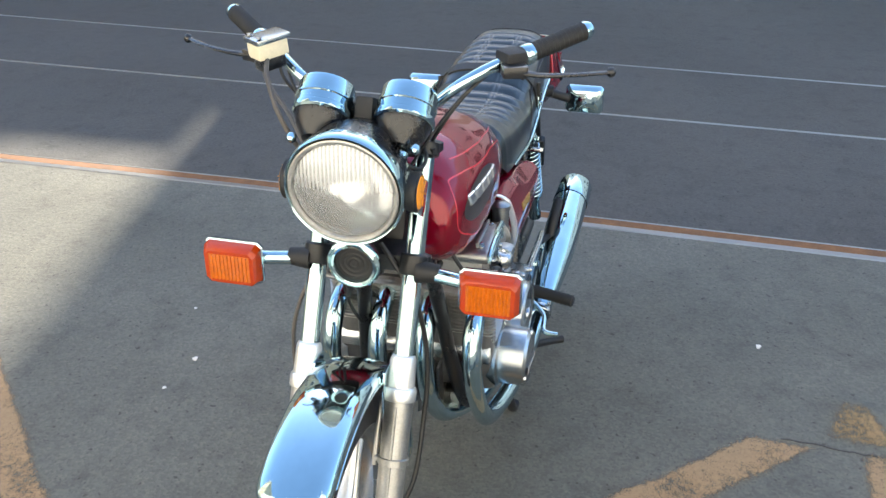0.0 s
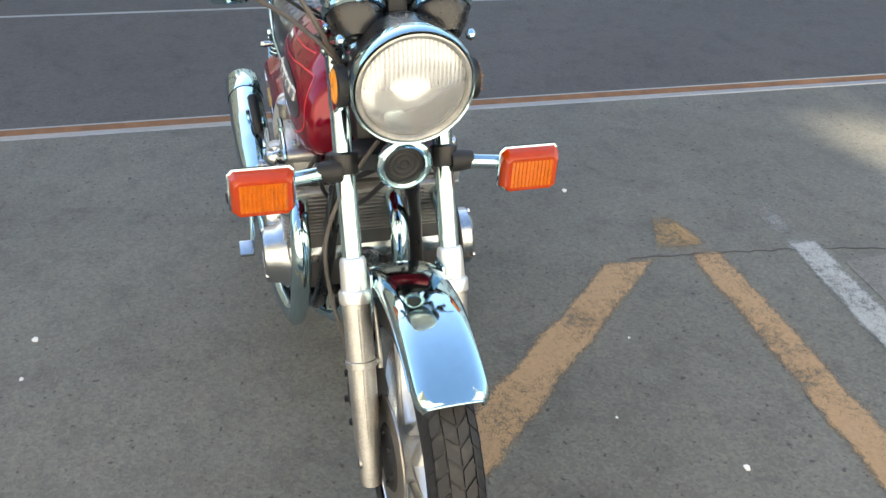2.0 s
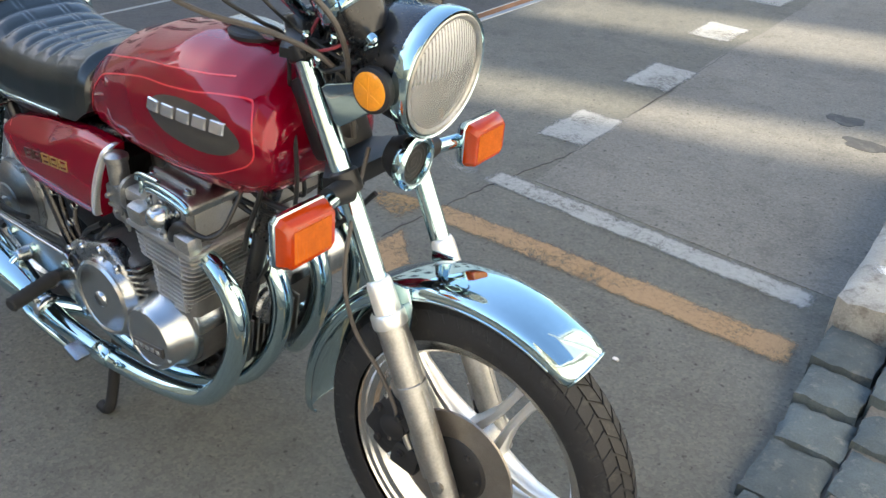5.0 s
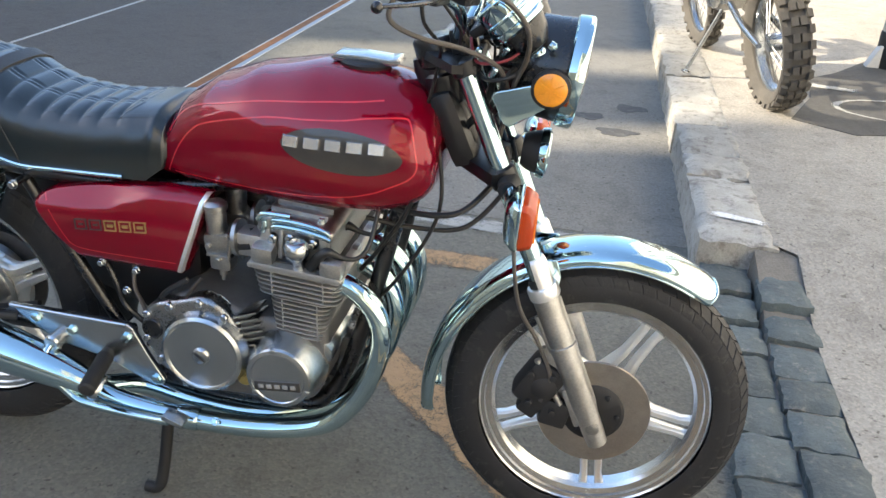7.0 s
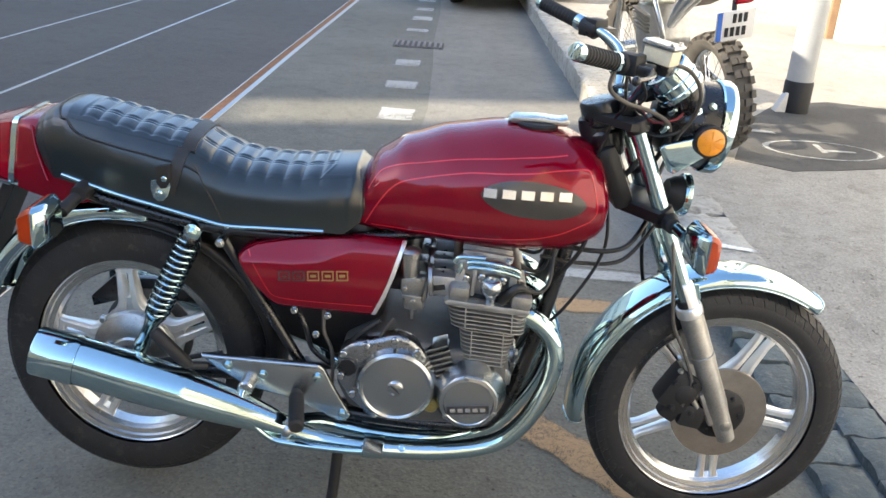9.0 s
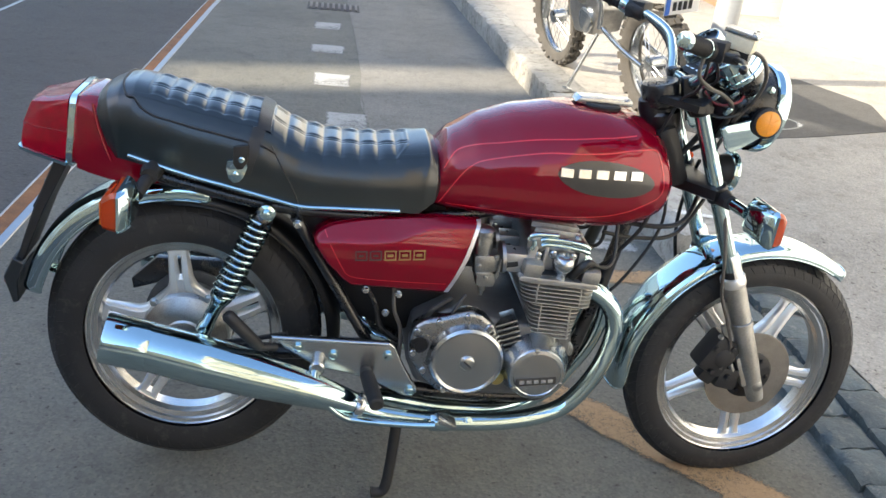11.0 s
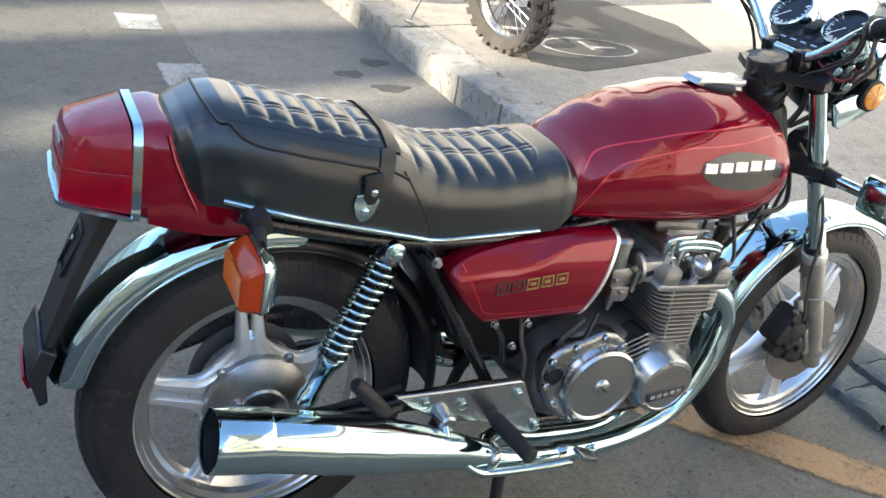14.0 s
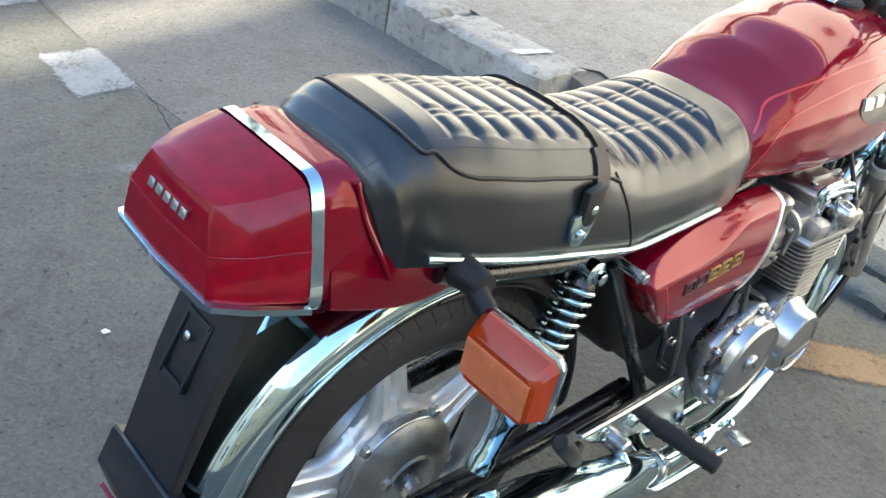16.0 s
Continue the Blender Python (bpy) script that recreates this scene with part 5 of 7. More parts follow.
for side in (-1, 1):
    bm = bmesh.new()
    stripe(bm, [(0.545, 0.745), (0.572, 0.800), (0.600, 0.839), (0.638, 0.862), (0.747, 0.891), (0.837, 0.900), (0.897, 0.906), (0.945, 0.914), (1.002, 0.918), (1.020, 0.908), (1.036, 0.860), (1.040, 0.834), (1.028, 0.814), (0.994, 0.795), (0.956, 0.777), (0.893, 0.761), (0.792, 0.752), (0.657, 0.750), (0.560, 0.748)], side, 0.0014)
    part("pinstripe", bm, STRIPE, tank, "fine bright-red pinstripe")
    bm = bmesh.new()
    stripe(bm, [(0.548, 0.825), (0.570, 0.862), (0.610, 0.884), (0.660, 0.897), (0.733, 0.914), (0.844, 0.929), (0.921, 0.937), (0.965, 0.942)], side, 0.0012)
    part("pinstripe", bm, STRIPE, tank, "fine bright-red pinstripe")
    bm = bmesh.new()
    cx, cz, ex, ez = 0.902, 0.851, 0.113, 0.039
    n, rr = 40, 7
    grid = []
    for j in range(rr + 1):
        row = []
        for i in range(n):
            a = 2 * math.pi * i / n
            x = cx + ex * (j / rr) * spow(math.cos(a), 0.9)
            z = cz + ez * (j / rr) * spow(math.sin(a), 1.15) - 0.04 * (x - cx)
            row.append(bm.verts.new((x, side * tank_y(x, z, 0.0012), z)))
        grid.append(row)
    for j in range(1, rr):
        for i in range(n):
            bm.faces.new((grid[j][i], grid[j][(i + 1) % n], grid[j + 1][(i + 1) % n], grid[j + 1][i]))
    bm.faces.new(grid[1])
    part("badge_field", bm, BADGE, tank, "dark oval badge field")
    for k in range(5):
        bm = bmesh.new()
        x = 0.808 + 0.0398 * k + (0.0 if side < 0 else 0.004)
        z = 0.860 + 0.0014 * k
        w, h = (0.031, 0.021)
        pts = [(x - w / 2, z - h / 2), (x + w / 2, z - h / 2), (x + w / 2, z + h / 2), (x - w / 2, z + h / 2)]
        va = [bm.verts.new((px, side * tank_y(px, pz, 0.0005), pz)) for px, pz in pts]
        vb = [bm.verts.new((px + (x - px) * 0.12, side * tank_y(px, pz, 0.0055), pz + (z - pz) * 0.12)) for px, pz in pts]
        for i in range(4):
            j = (i + 1) % 4
            bm.faces.new((va[i], va[j], vb[j], vb[i]))
        bm.faces.new(vb)
        part("badge_bar", bm, SILVER, tank, "raised silver badge block")
# filler cap
bm = bmesh.new()
lathe(bm, [(0.048, -0.012), (0.050, 0.0), (0.046, 0.004), (0.040, 0.004)], (0.900, 0, 0.981), (0, 0, 1), 36)
cap = part("filler_cap", bm, BLACKM, tank, "black filler cap well")
bm = bmesh.new()
prism(bm, [(0.835, 0.984), (0.846, 0.995), (0.900, 0.998), (0.950, 0.996), (0.966, 1.000), (0.972, 0.988), (0.960, 0.982), (0.845, 0.980)], -0.026, 0.026, 0.004, 2)
part("cap_flap", bm, ALLOY, cap, "polished filler flap with latch")

# seat
S_TOP = [(-0.195, 0.879), (-0.188, 0.89), (-0.17, 0.903), (-0.145, 0.916), (-0.115, 0.921), (-0.09, 0.919), (-0.04, 0.913), (0.034, 0.901), (0.12, 0.89), (0.155, 0.884), (0.195, 0.862), (0.24, 0.845), (0.283, 0.838), (0.35, 0.836), (0.407, 0.84), (0.47, 0.85), (0.515, 0.856), (0.535, 0.842), (0.545, 0.815)]
S_BOT = [(-0.195, 0.772), (-0.15, 0.772), (-0.10, 0.769), (0.041, 0.748), (0.160, 0.726), (0.232, 0.715), (0.330, 0.719), (0.458, 0.722), (0.50, 0.722), (0.535, 0.748), (0.545, 0.777)]
S_WID = [(-0.195, 0.106), (-0.170, 0.117), (-0.10, 0.125), (0.0, 0.134), (0.12, 0.141), (0.25, 0.144), (0.38, 0.143), (0.46, 0.139), (0.51, 0.134), (0.535, 0.128), (0.545, 0.118)]
SEAMS = [-0.085 + 0.0395 * k for k in range(6)] + [0.205 + 0.0395 * k for k in range(7)]


def quilt(x, y, w):
    """Depth of the stitched pattern on top of the seat."""
    edge = 0.70 if x < 0.17 else 0.80
    v = abs(y) / w
    corner = 0.03 * max(0, v - 0.35) ** 2
    x0, x1 = (-0.088 + corner, 0.145) if x < 0.17 else (0.175, 0.470 - 5 * corner)
    if v > edge or x < x0 or x > x1:
        return 0.0
    rim = min(edge * w - abs(y), x - x0 if x < 0.17 else 1, x1 - x if x > 0.17 else 1)
    dx = min(abs(x - s) for s in SEAMS)
    dy = min(abs(abs(y) - 0.036), abs(abs(y) - 0.047))
    pillow = 0.0054 * (1 - (1 - min(1, max(0, dx) / 0.0195)) ** 2.2) * min(1, max(0, rim) / 0.016) ** 0.45 * (0.42 + 0.58 * min(1, dy / 0.007))
    return pillow - 0.0040 * min(1, max(0, rim) / 0.008)


def seat_point(x, v=None, h=None):
    """The skin of the seat at x: by its share of the width, or by its share of the height."""
    w, top, bot = interp(x, S_WID), interp(x, S_TOP), interp(x, S_BOT)
    if v is not None:
        c = abs(v) ** 2
        s = math.sqrt(max(0, 1 - c * c))
        h = s ** 0.42
    else:
        s = h ** (1 / 0.42)
        v = math.sqrt(max(0, 1 - s * s)) ** 0.5
    y = w * v * (1 - 0.07 * h ** 3)
    z = bot + (top - bot) * h
    zz = z + 0.006 * (1 - (y / w) ** 2) * s
    if h > 0.7:
        zz += quilt(x, y, w)
    back = max(0, 1 - (x + 0.195) / 0.11)
    return Vector((x + 0.040 * back * (1 - h), y, zz))


def skew(bm, seat_end=False):
    """The tail of this old machine sits a little to its left."""
    for v in bm.verts:
        if seat_end:
            v.co.y += 0.016 * min(1, max(0, (0.10 - v.co.x) / 0.24)) ** 2
        else:
            v.co.y += min(0.041, 0.016 + 0.16 * max(0, -0.13 - v.co.x))
    return bm


bm = bmesh.new()
loops = []
NX = 380
half = [seat_row for seat_row in ([("h", q / 13) for q in range(13)] + [("h", 0.955), ("h", 0.975)])]
tops = [("v", 0.80 - 0.80 * q / 44) for q in range(45)]
for k in range(NX + 1):
    x = -0.195 + 0.740 * k / NX
    side_pts = []
    for kind, q in half:
        if kind == "h":
            groove = 1 - 0.014 * math.exp(-((q - 0.72) / 0.02) ** 2) if x < 0.19 else 1
            p = seat_point(x, None, min(q, 0.93))
            side_pts.append(Vector((p.x, p.y * groove, p.z)))
    side_pts += [seat_point(x, v) for kind, v in tops]
    loops.append(side_pts + [Vector((p.x, -p.y, p.z)) for p in side_pts[-2::-1]])
rings(bm, loops)
skew(bm, True)
seat = part("seat", bm, LEATHER, motorcycle, "stepped black vinyl dual seat with stitched quilting", None, 70)
bm = bmesh.new()
rail = []
for x in np.linspace(0.185, -0.060, 16):
    rail.append(seat_point(x, None, 0.72))
rail += [seat_point(-0.080, None, 0.74), seat_point(-0.098, None, 0.79), seat_point(-0.113, None, 0.87), seat_point(-0.128, 0.82), seat_point(-0.140, 0.58), seat_point(-0.144, 0.28), seat_point(-0.144, 0.0)]
rail = [p + Vector((0, 0.0012 if p.y > 0.06 else 0, 0.0008)) for p in rail]
tube(bm, rail + [Vector((p.x, -p.y, p.z)) for p in rail[-2::-1]], 0.0026, 8, 3)
part("seat_piping", skew(bm, True), STRAP, seat, "black piping seam round the rear hump")
for side in (-1, 1):
    bm = bmesh.new()
    tube(bm, [Vector((p.x, side * (p.y + 0.0006), p.z)) for p in [seat_point(0.176, None, 0.78), seat_point(0.196, None, 0.62), seat_point(0.216, None, 0.42), seat_point(0.232, None, 0.22), seat_point(0.240, None, 0.06)]], 0.0016, 6, 6)
    part("side_seam", bm, STRAP, seat, "stitched side seam")
    bm = bmesh.new()
    trim = [(-0.118, 0.126, 0.785), (0.015, 0.138, 0.760), (0.090, 0.143, 0.748), (0.190, 0.147, 0.729), (0.250, 0.148, 0.719), (0.325, 0.148, 0.722), (0.460, 0.143, 0.727)]
    tube(bm, [(x, side * y, z) for x, y, z in trim], 0.0050, 10, 8)
    part("seat_trim", skew(bm, True), CHROME, seat, "chrome trim strip along the seat's foot")
# strap across the seat
bm = bmesh.new()
loops = []
steps = [("h", q) for q in (0.30, 0.40, 0.50, 0.60, 0.70, 0.78, 0.85, 0.90)] + [("v", q) for q in (0.80, 0.70, 0.58, 0.45, 0.30, 0.15, 0.0)]
rim = []
for kind, q in steps:
    x = 0.112 + 0.040 * (q if kind == "h" else 1.0) + (0.006 if kind == "v" else 0)
    rim.append((x, seat_point(x - 0.013, q if kind == "v" else None, q if kind == "h" else None), seat_point(x + 0.013, q if kind == "v" else None, q if kind == "h" else None), Vector((0, 1, 0.12)) if kind == "h" else Vector((0, q * 0.5, 1))))
for mirror in (1, -1):
    for x, a, b, n in (rim if mirror > 0 else rim[-2::-1]):
        n = n.normalized()
        quad = [a - n * 0.001, b - n * 0.001, b + n * 0.0045, a + n * 0.0045]
        loops.append([Vector((p.x, p.y * mirror, p.z)) for p in (quad if mirror > 0 else quad)])
rings(bm, loops)
strap = part("seat_strap", bm, STRAP, seat, "black passenger strap", None, 60)
for side in (-1, 1):
    bm = bmesh.new()
    prism(bm, [(0.088, 0.806), (0.126, 0.812), (0.130, 0.795), (0.124, 0.773), (0.114, 0.761), (0.102, 0.758), (0.092, 0.767), (0.086, 0.787)], side * 0.139, side * 0.1475, 0.002, 2)
    lathe(bm, [(0.0070, 0.0), (0.0070, 0.004), (0.0045, 0.0055), (0.0, 0.0056)], (0.106, side * 0.1465, 0.777), (0, side, 0), 16)
    part("strap_buckle", bm, CHROME, seat, "bright steel strap buckle with rivet")
    bm = bmesh.new()
    prism(bm, [(0.100, 0.838), (0.130, 0.845), (0.130, 0.808), (0.121, 0.791), (0.109, 0.789), (0.100, 0.801)], side * 0.138, side * 0.1500, 0.002, 2)
    part("strap_end", bm, STRAP, strap, "folded black strap end")
    bm = bmesh.new()
    lathe(bm, [(0.0065, -0.001), (0.0065, 0.0015), (0.0045, 0.003), (0.0, 0.003)], (0.117, side * 0.1495, 0.812), (0, side, 0), 16)
    part("rivet", bm, CHROME, strap, "bright rivet")

# tail cowl and lamp
def tail_ring(x, wt, wb, zt, zb, n=4.2, m=40):
    loop = []
    for i in range(m):
        a = 2 * math.pi * i / m
        c, s = math.cos(a), math.sin(a)
        v = spow(s, 2 / 5.0)
        w = wb + (wt - wb) * (v + 1) / 2
        loop.append(Vector((x + 0.006 * ((v + 1) / 2 - 0.5), w * spow(c, 2 / n), (zt + zb) / 2 + (zt - zb) / 2 * v)))
    return loop


bm = bmesh.new()
rings(bm, [tail_ring(-0.145, 0.092, 0.116, 0.870, 0.724, 5), tail_ring(-0.170, 0.096, 0.122, 0.884, 0.725, 5), tail_ring(-0.210, 0.096, 0.124, 0.888, 0.730, 8), tail_ring(-0.240, 0.091, 0.123, 0.881, 0.739, 10)])
tail = part("tail_cowl", skew(bm), RED, motorcycle, "candy-red tail cowl behind the seat", None, 50)
for side in (-1, 1):
    bm = bmesh.new()
    edge = [(-0.197, 0.097, 0.876), (-0.187, 0.106, 0.836), (-0.170, 0.116, 0.795), (-0.156, 0.121, 0.764)]
    tube(bm, [(x, side * y, z) for x, y, z in edge], 0.0030, 8, 5)
    part("cowl_lip", skew(bm), RED, tail, "raised front lip of the cowl")
    # the cowl's foot runs on under the seat and thins out towards its tip
    bm = bmesh.new()
    foot = [(-0.226, 0.1245, 0.737, 0.785), (-0.200, 0.1245, 0.730, 0.800), (-0.170, 0.1240, 0.724, 0.805), (-0.140, 0.1235, 0.720, 0.792), (-0.110, 0.1230, 0.718, 0.772), (-0.080, 0.1220, 0.719, 0.757), (-0.055, 0.1205, 0.725, 0.748), (-0.040, 0.1185, 0.734, 0.742)]
    rings(bm, [[Vector((x, side * yy, zz)) for yy, zz in ((y - 0.018, zb), (y - 0.006, zb), (y - 0.0015, zb + 0.0015), (y, min(zb + 0.006, (zb + zt) / 2)), (y - 0.18 * (zt - zb), zt), (y - 0.018 - 0.1 * (zt - zb), zt))] for x, y, zb, zt in foot])
    part("cowl_foot", skew(bm), RED, tail, "red skirt of the cowl below the seat", None, 50)
LENS = ((0.750, 0.764, 0.117, 0.096, -0.350), (0.760, 0.775, 0.117, 0.096, -0.349), (0.812, 0.812, 0.113, 0.089, -0.345), (0.862, 0.844, 0.099, 0.073, -0.337), (0.875, 0.855, 0.092, 0.068, -0.332), (0.880, 0.859, 0.082, 0.060, -0.325))


def lens_ring(zf, zr, front, rear, back, grow=0.0):
    """One level of the lamp: a flat rear face with chamfered corners and straight sides."""
    zm = zr + (zf - zr) * 0.35
    half = [Vector((-0.2485, front + grow, zf)), Vector((back + 0.036, rear + 0.62 * (front - rear) + grow, zm)), Vector((back + 0.005 - grow, rear + grow, zr)), Vector((back - grow, rear - 0.007, zr))]
    return [Vector((p.x, -p.y, p.z)) for p in half] + [Vector((back - 0.004 - grow, 0, zr))] + half[::-1]


bm = bmesh.new()
rings(bm, [tail_ring(-0.2345, 0.0945, 0.1285, 0.8860, 0.7335, 14), tail_ring(-0.2480, 0.0940, 0.1280, 0.8845, 0.7335, 14)], closed=False)
rings(bm, [lens_ring(0.7390, 0.7560, 0.120, 0.096, -0.350, 0.002), lens_ring(0.7395, 0.7565, 0.121, 0.097, -0.350, 0.0045), lens_ring(0.7465, 0.7640, 0.121, 0.098, -0.350, 0.0045), lens_ring(0.7475, 0.7650, 0.118, 0.096, -0.350, 0.001)])
part("tail_trim", skew(bm), CHROME, tail, "chrome band round the tail lamp", None, 40)
bm = bmesh.new()
rings(bm, [lens_ring(*row) for row in LENS] + [[Vector((p.x * 0.94 - 0.015, p.y * 0.7, p.z + 0.0035)) for p in lens_ring(*LENS[-1])]])
lens = part("tail_lens", skew(bm), TAIL, tail, "deep red faceted tail lamp lens", None, 24)
# unseen chrome block, added inside the lens to give it a bright patch
bm = bmesh.new()
prism(bm, [(-0.252, 0.768), (-0.330, 0.786), (-0.300, 0.806), (-0.330, 0.826), (-0.252, 0.850)], -0.030, 0.030, 0.002)
part("lens_brightener", skew(bm), CHROME, lens, "added chrome block that brightens the red lens")
bm = bmesh.new()
ridge = [(p.x - 0.0006, p.y, p.z) for p in lens_ring(0.812, 0.812, 0.1135, 0.0895, -0.3455)]
tube(bm, ridge, 0.0011, 6, 1)
part("lens_crease", skew(bm), TAIL, lens)
for k in range(5):
    bm = bmesh.new()
    box(bm, (-0.3450, -0.033 + 0.0165 * k, 0.8325), (0.003, 0.0115, 0.0105), (0, 18, 0), 0.0008)
    part("lens_mark", skew(bm), SILVER, lens, "pale raised mark")

# side panels
PANEL_REAR = [(0.546, 0.377), (0.552, 0.364), (0.572, 0.340), (0.610, 0.306), (0.645, 0.283), (0.660, 0.279), (0.672, 0.287), (0.686, 0.312), (0.700, 0.380), (0.712, 0.470), (0.721, 0.545)]
PANEL_FRONT = [(0.546, 0.586), (0.600, 0.606), (0.650, 0.622), (0.721, 0.641)]


def panel_y(x, z):
    """The panel's skin: barrelled, with a ledge that sweeps up towards the front, and rounded edges."""
    ledge = interp(x, ((0.27, 0.660), (0.40, 0.668), (0.45, 0.676), (0.49, 0.694), (0.53, 0.712), (0.66, 0.722)))
    y = 0.1815 - 2.2 * (z - 0.622) ** 2
    over = z - ledge
    if over > -0.008:
        y -= 0.62 * max(0, over + 0.004) + 0.003 * min(1, (over + 0.008) / 0.012)
    x0, x1 = interp(z, PANEL_REAR), interp(z, PANEL_FRONT)
    rim = min(x - x0, x1 - x, (z - 0.546) * 0.8, (0.721 - z) * 0.8)
    return y - 0.010 * (1 - min(1, max(0, rim) / 0.010)) ** 2


for side in (-1, 1):
    bm = bmesh.new()
    skin, back = [], []
    levels = [0.546 + 0.175 * (0.5 - 0.5 * math.cos(math.pi * k / 30)) for k in range(31)]
    for z in levels:
        x0, x1 = interp(z, PANEL_REAR), interp(z, PANEL_FRONT)
        row = [x0 + (x1 - x0) * (0.5 - 0.5 * math.cos(math.pi * q / 44)) for q in range(45)]
        skin.append([bm.verts.new((x, side * panel_y(x, z), z)) for x in row])
        back.append([bm.verts.new((x, side * 0.120, z)) for x in row])
    for k in range(30):
        for q in range(44):
            bm.faces.new((skin[k][q], skin[k][q + 1], skin[k + 1][q + 1], skin[k + 1][q]))
            bm.faces.new((back[k][q], back[k + 1][q], back[k + 1][q + 1], back[k][q + 1]))
        for q in (0, 44):
            bm.faces.new((skin[k][q], skin[k + 1][q], back[k + 1][q], back[k][q]))
    for k in (0, 30):
        for q in range(44):
            bm.faces.new((skin[k][q], skin[k][q + 1], back[k][q + 1], back[k][q]))
    cover = part("side_panel", bm, RED, motorcycle, "candy-red side panel", None, 50)
    bm = bmesh.new()
    lip = [(0.643, 0.722), (0.634, 0.690), (0.622, 0.645), (0.607, 0.600), (0.589, 0.553)]
    lip = smooth_path([(x, 0, z) for x, z in lip], 4)
    rings(bm, [[Vector((p.x + dx, side * (panel_y(p.x - 0.020, p.z) + dy), p.z)) for dx, dy in ((-0.011, -0.006), (-0.010, 0.0022), (-0.002, 0.0022), (0.0, -0.001), (0.0, -0.012))] for p in lip])
    part("panel_trim", bm, PALEALLOY, cover, "bright metal front edge")
    bm = bmesh.new()
    path = smooth_path([(x, 0, z) for x, z in ((0.302, 0.676), (0.345, 0.600), (0.362, 0.579), (0.395, 0.573), (0.480, 0.573), (0.580, 0.576))], 5)
    for a, b in zip(path, path[1:]):
        d = (b - a).normalized()
        nn = Vector((-d.z, 0, d.x)) * 0.0009
        bm.faces.new([bm.verts.new((p.x, side * (panel_y(p.x, p.z) + 0.0007), p.z)) for p in (a + nn, b + nn, b - nn, a - nn)])
    part("panel_stripe", bm, STRIPE, cover)
    for k in range(5):
        bm = bmesh.new()
        x, z = 0.385 + 0.0315 * k, 0.630 + 0.0033 * k
        w, h, t = 0.026, 0.020, 0.0026
        for dx, dz, ww, hh in ((0, h / 2, w, t), (0, -h / 2, w, t), (-w / 2 + t / 2, 0, t, h), (w / 2 - t / 2, 0, t, h)) + (((0, 0, w * 0.5, h * 0.30),) if k > 1 else ((0, 0, w * 0.4, h * 0.2),)):
            box(bm, (x + dx, side * (panel_y(x + dx, z + dz) + 0.0008), z + dz), (ww, 0.003, hh), (0, -6, 0), 0.0006)
        part("panel_badge_bar", bm, GOLD if k > 1 else BADGE, cover, "gold outlined badge block" if k > 1 else "dark badge block")

# frame
def pipe(name, pts, r, label="", material=BLACKP, parent=motorcycle, segs=14):
    bm = bmesh.new()
    tube(bm, pts, r, segs, 7)
    return part(name, bm, material, parent, label)


for side in (-1, 1):
    y = side * 0.128
    pipe("frame_tube", [(0.236, y, 0.688), (0.424, y * 1.1, 0.395), (0.47, y * 1.1, 0.33)], 0.0125, "black frame tube")
    pipe("frame_tube", [(1.04, side * 0.02, 0.90), (1.00, side * 0.07, 0.72), (0.945, side * 0.10, 0.46), (0.89, side * 0.12, 0.30), (0.80, side * 0.13, 0.265), (0.50, side * 0.13, 0.275), (0.44, side * 0.13, 0.34)], 0.0165, "black frame cradle tube")
    pipe("frame_tube", [(1.03, side * 0.02, 0.93), (0.90, side * 0.05, 0.80), (0.60, side * 0.10, 0.715), (0.25, side * 0.12, 0.700), (0.0, side * 0.115, 0.735), (-0.09, side * 0.105, 0.755)], 0.0135, "black upper frame tube")
    bm = bmesh.new()
    bolt(bm, (0.243, side * 0.172, 0.689), (0, side, 0), 0.008, 0.012)
    lathe(bm, [(0.008, -0.045), (0.008, 0.002)], (0.243, side * 0.172, 0.689), (0, side, 0), 12)
    part("frame_bolt", bm, ALLOY, motorcycle)
    pipe("swingarm", [(0.44, side * 0.115, 0.355), (0.20, side * 0.112, 0.335), (-0.03, side * 0.105, 0.324)], 0.019, "black swingarm")
bm = bmesh.new()
prism(bm, [(0.20, 0.70), (0.52, 0.70), (0.60, 0.66), (0.60, 0.47), (0.50, 0.40), (0.36, 0.45), (0.28, 0.60)], -0.105, 0.105, 0.02)
box(bm, (0.085, 0, 0.731), (0.31, 0.205, 0.046), (0, 4, 0), 0.01)
part("battery_box", bm, NECK, motorcycle, "black battery and air box")
bm = bmesh.new()
guard(bm, 0.0, 0.330, 0.366, -4, 100, 0.066, 0.030)
part("inner_mudguard", bm, NECK, motorcycle, "black inner mudguard")
bm = bmesh.new()
guard(bm, 0.006, 0.343, 0.380, 82, 168, 0.070, 0.046, grow=((0, 0.0), (0.6, 0.004), (1, 0.0)))
part("rear_mudguard", bm, CHROME, motorcycle, "chrome rear mudguard", None, 60)
FLAP = mat("flap_rubber", (0.012, 0.016, 0.020, 1), 0.36, 0, 0.2, 30, 200)
# number plate holder
SHIFT = Matrix.Translation((0.044, 0.02, 0.006))
bm = bmesh.new()
hp = [(-0.290, 0.745), (-0.325, 0.742), (-0.378, 0.610), (-0.420, 0.480), (-0.405, 0.476), (-0.357, 0.605), (-0.308, 0.710)]
prism(bm, hp, -0.060, 0.060, 0.003, 1)
bm.transform(SHIFT)
holder = part("plate_bracket", bm, BLACKM, motorcycle, "black plate bracket with a slot and no plate")
bm = bmesh.new()
prism(bm, [(-0.398, 0.476), (-0.424, 0.490), (-0.446, 0.440), (-0.428, 0.374), (-0.414, 0.380), (-0.416, 0.428)], -0.074, 0.074, 0.003, 1)
bm.transform(SHIFT)
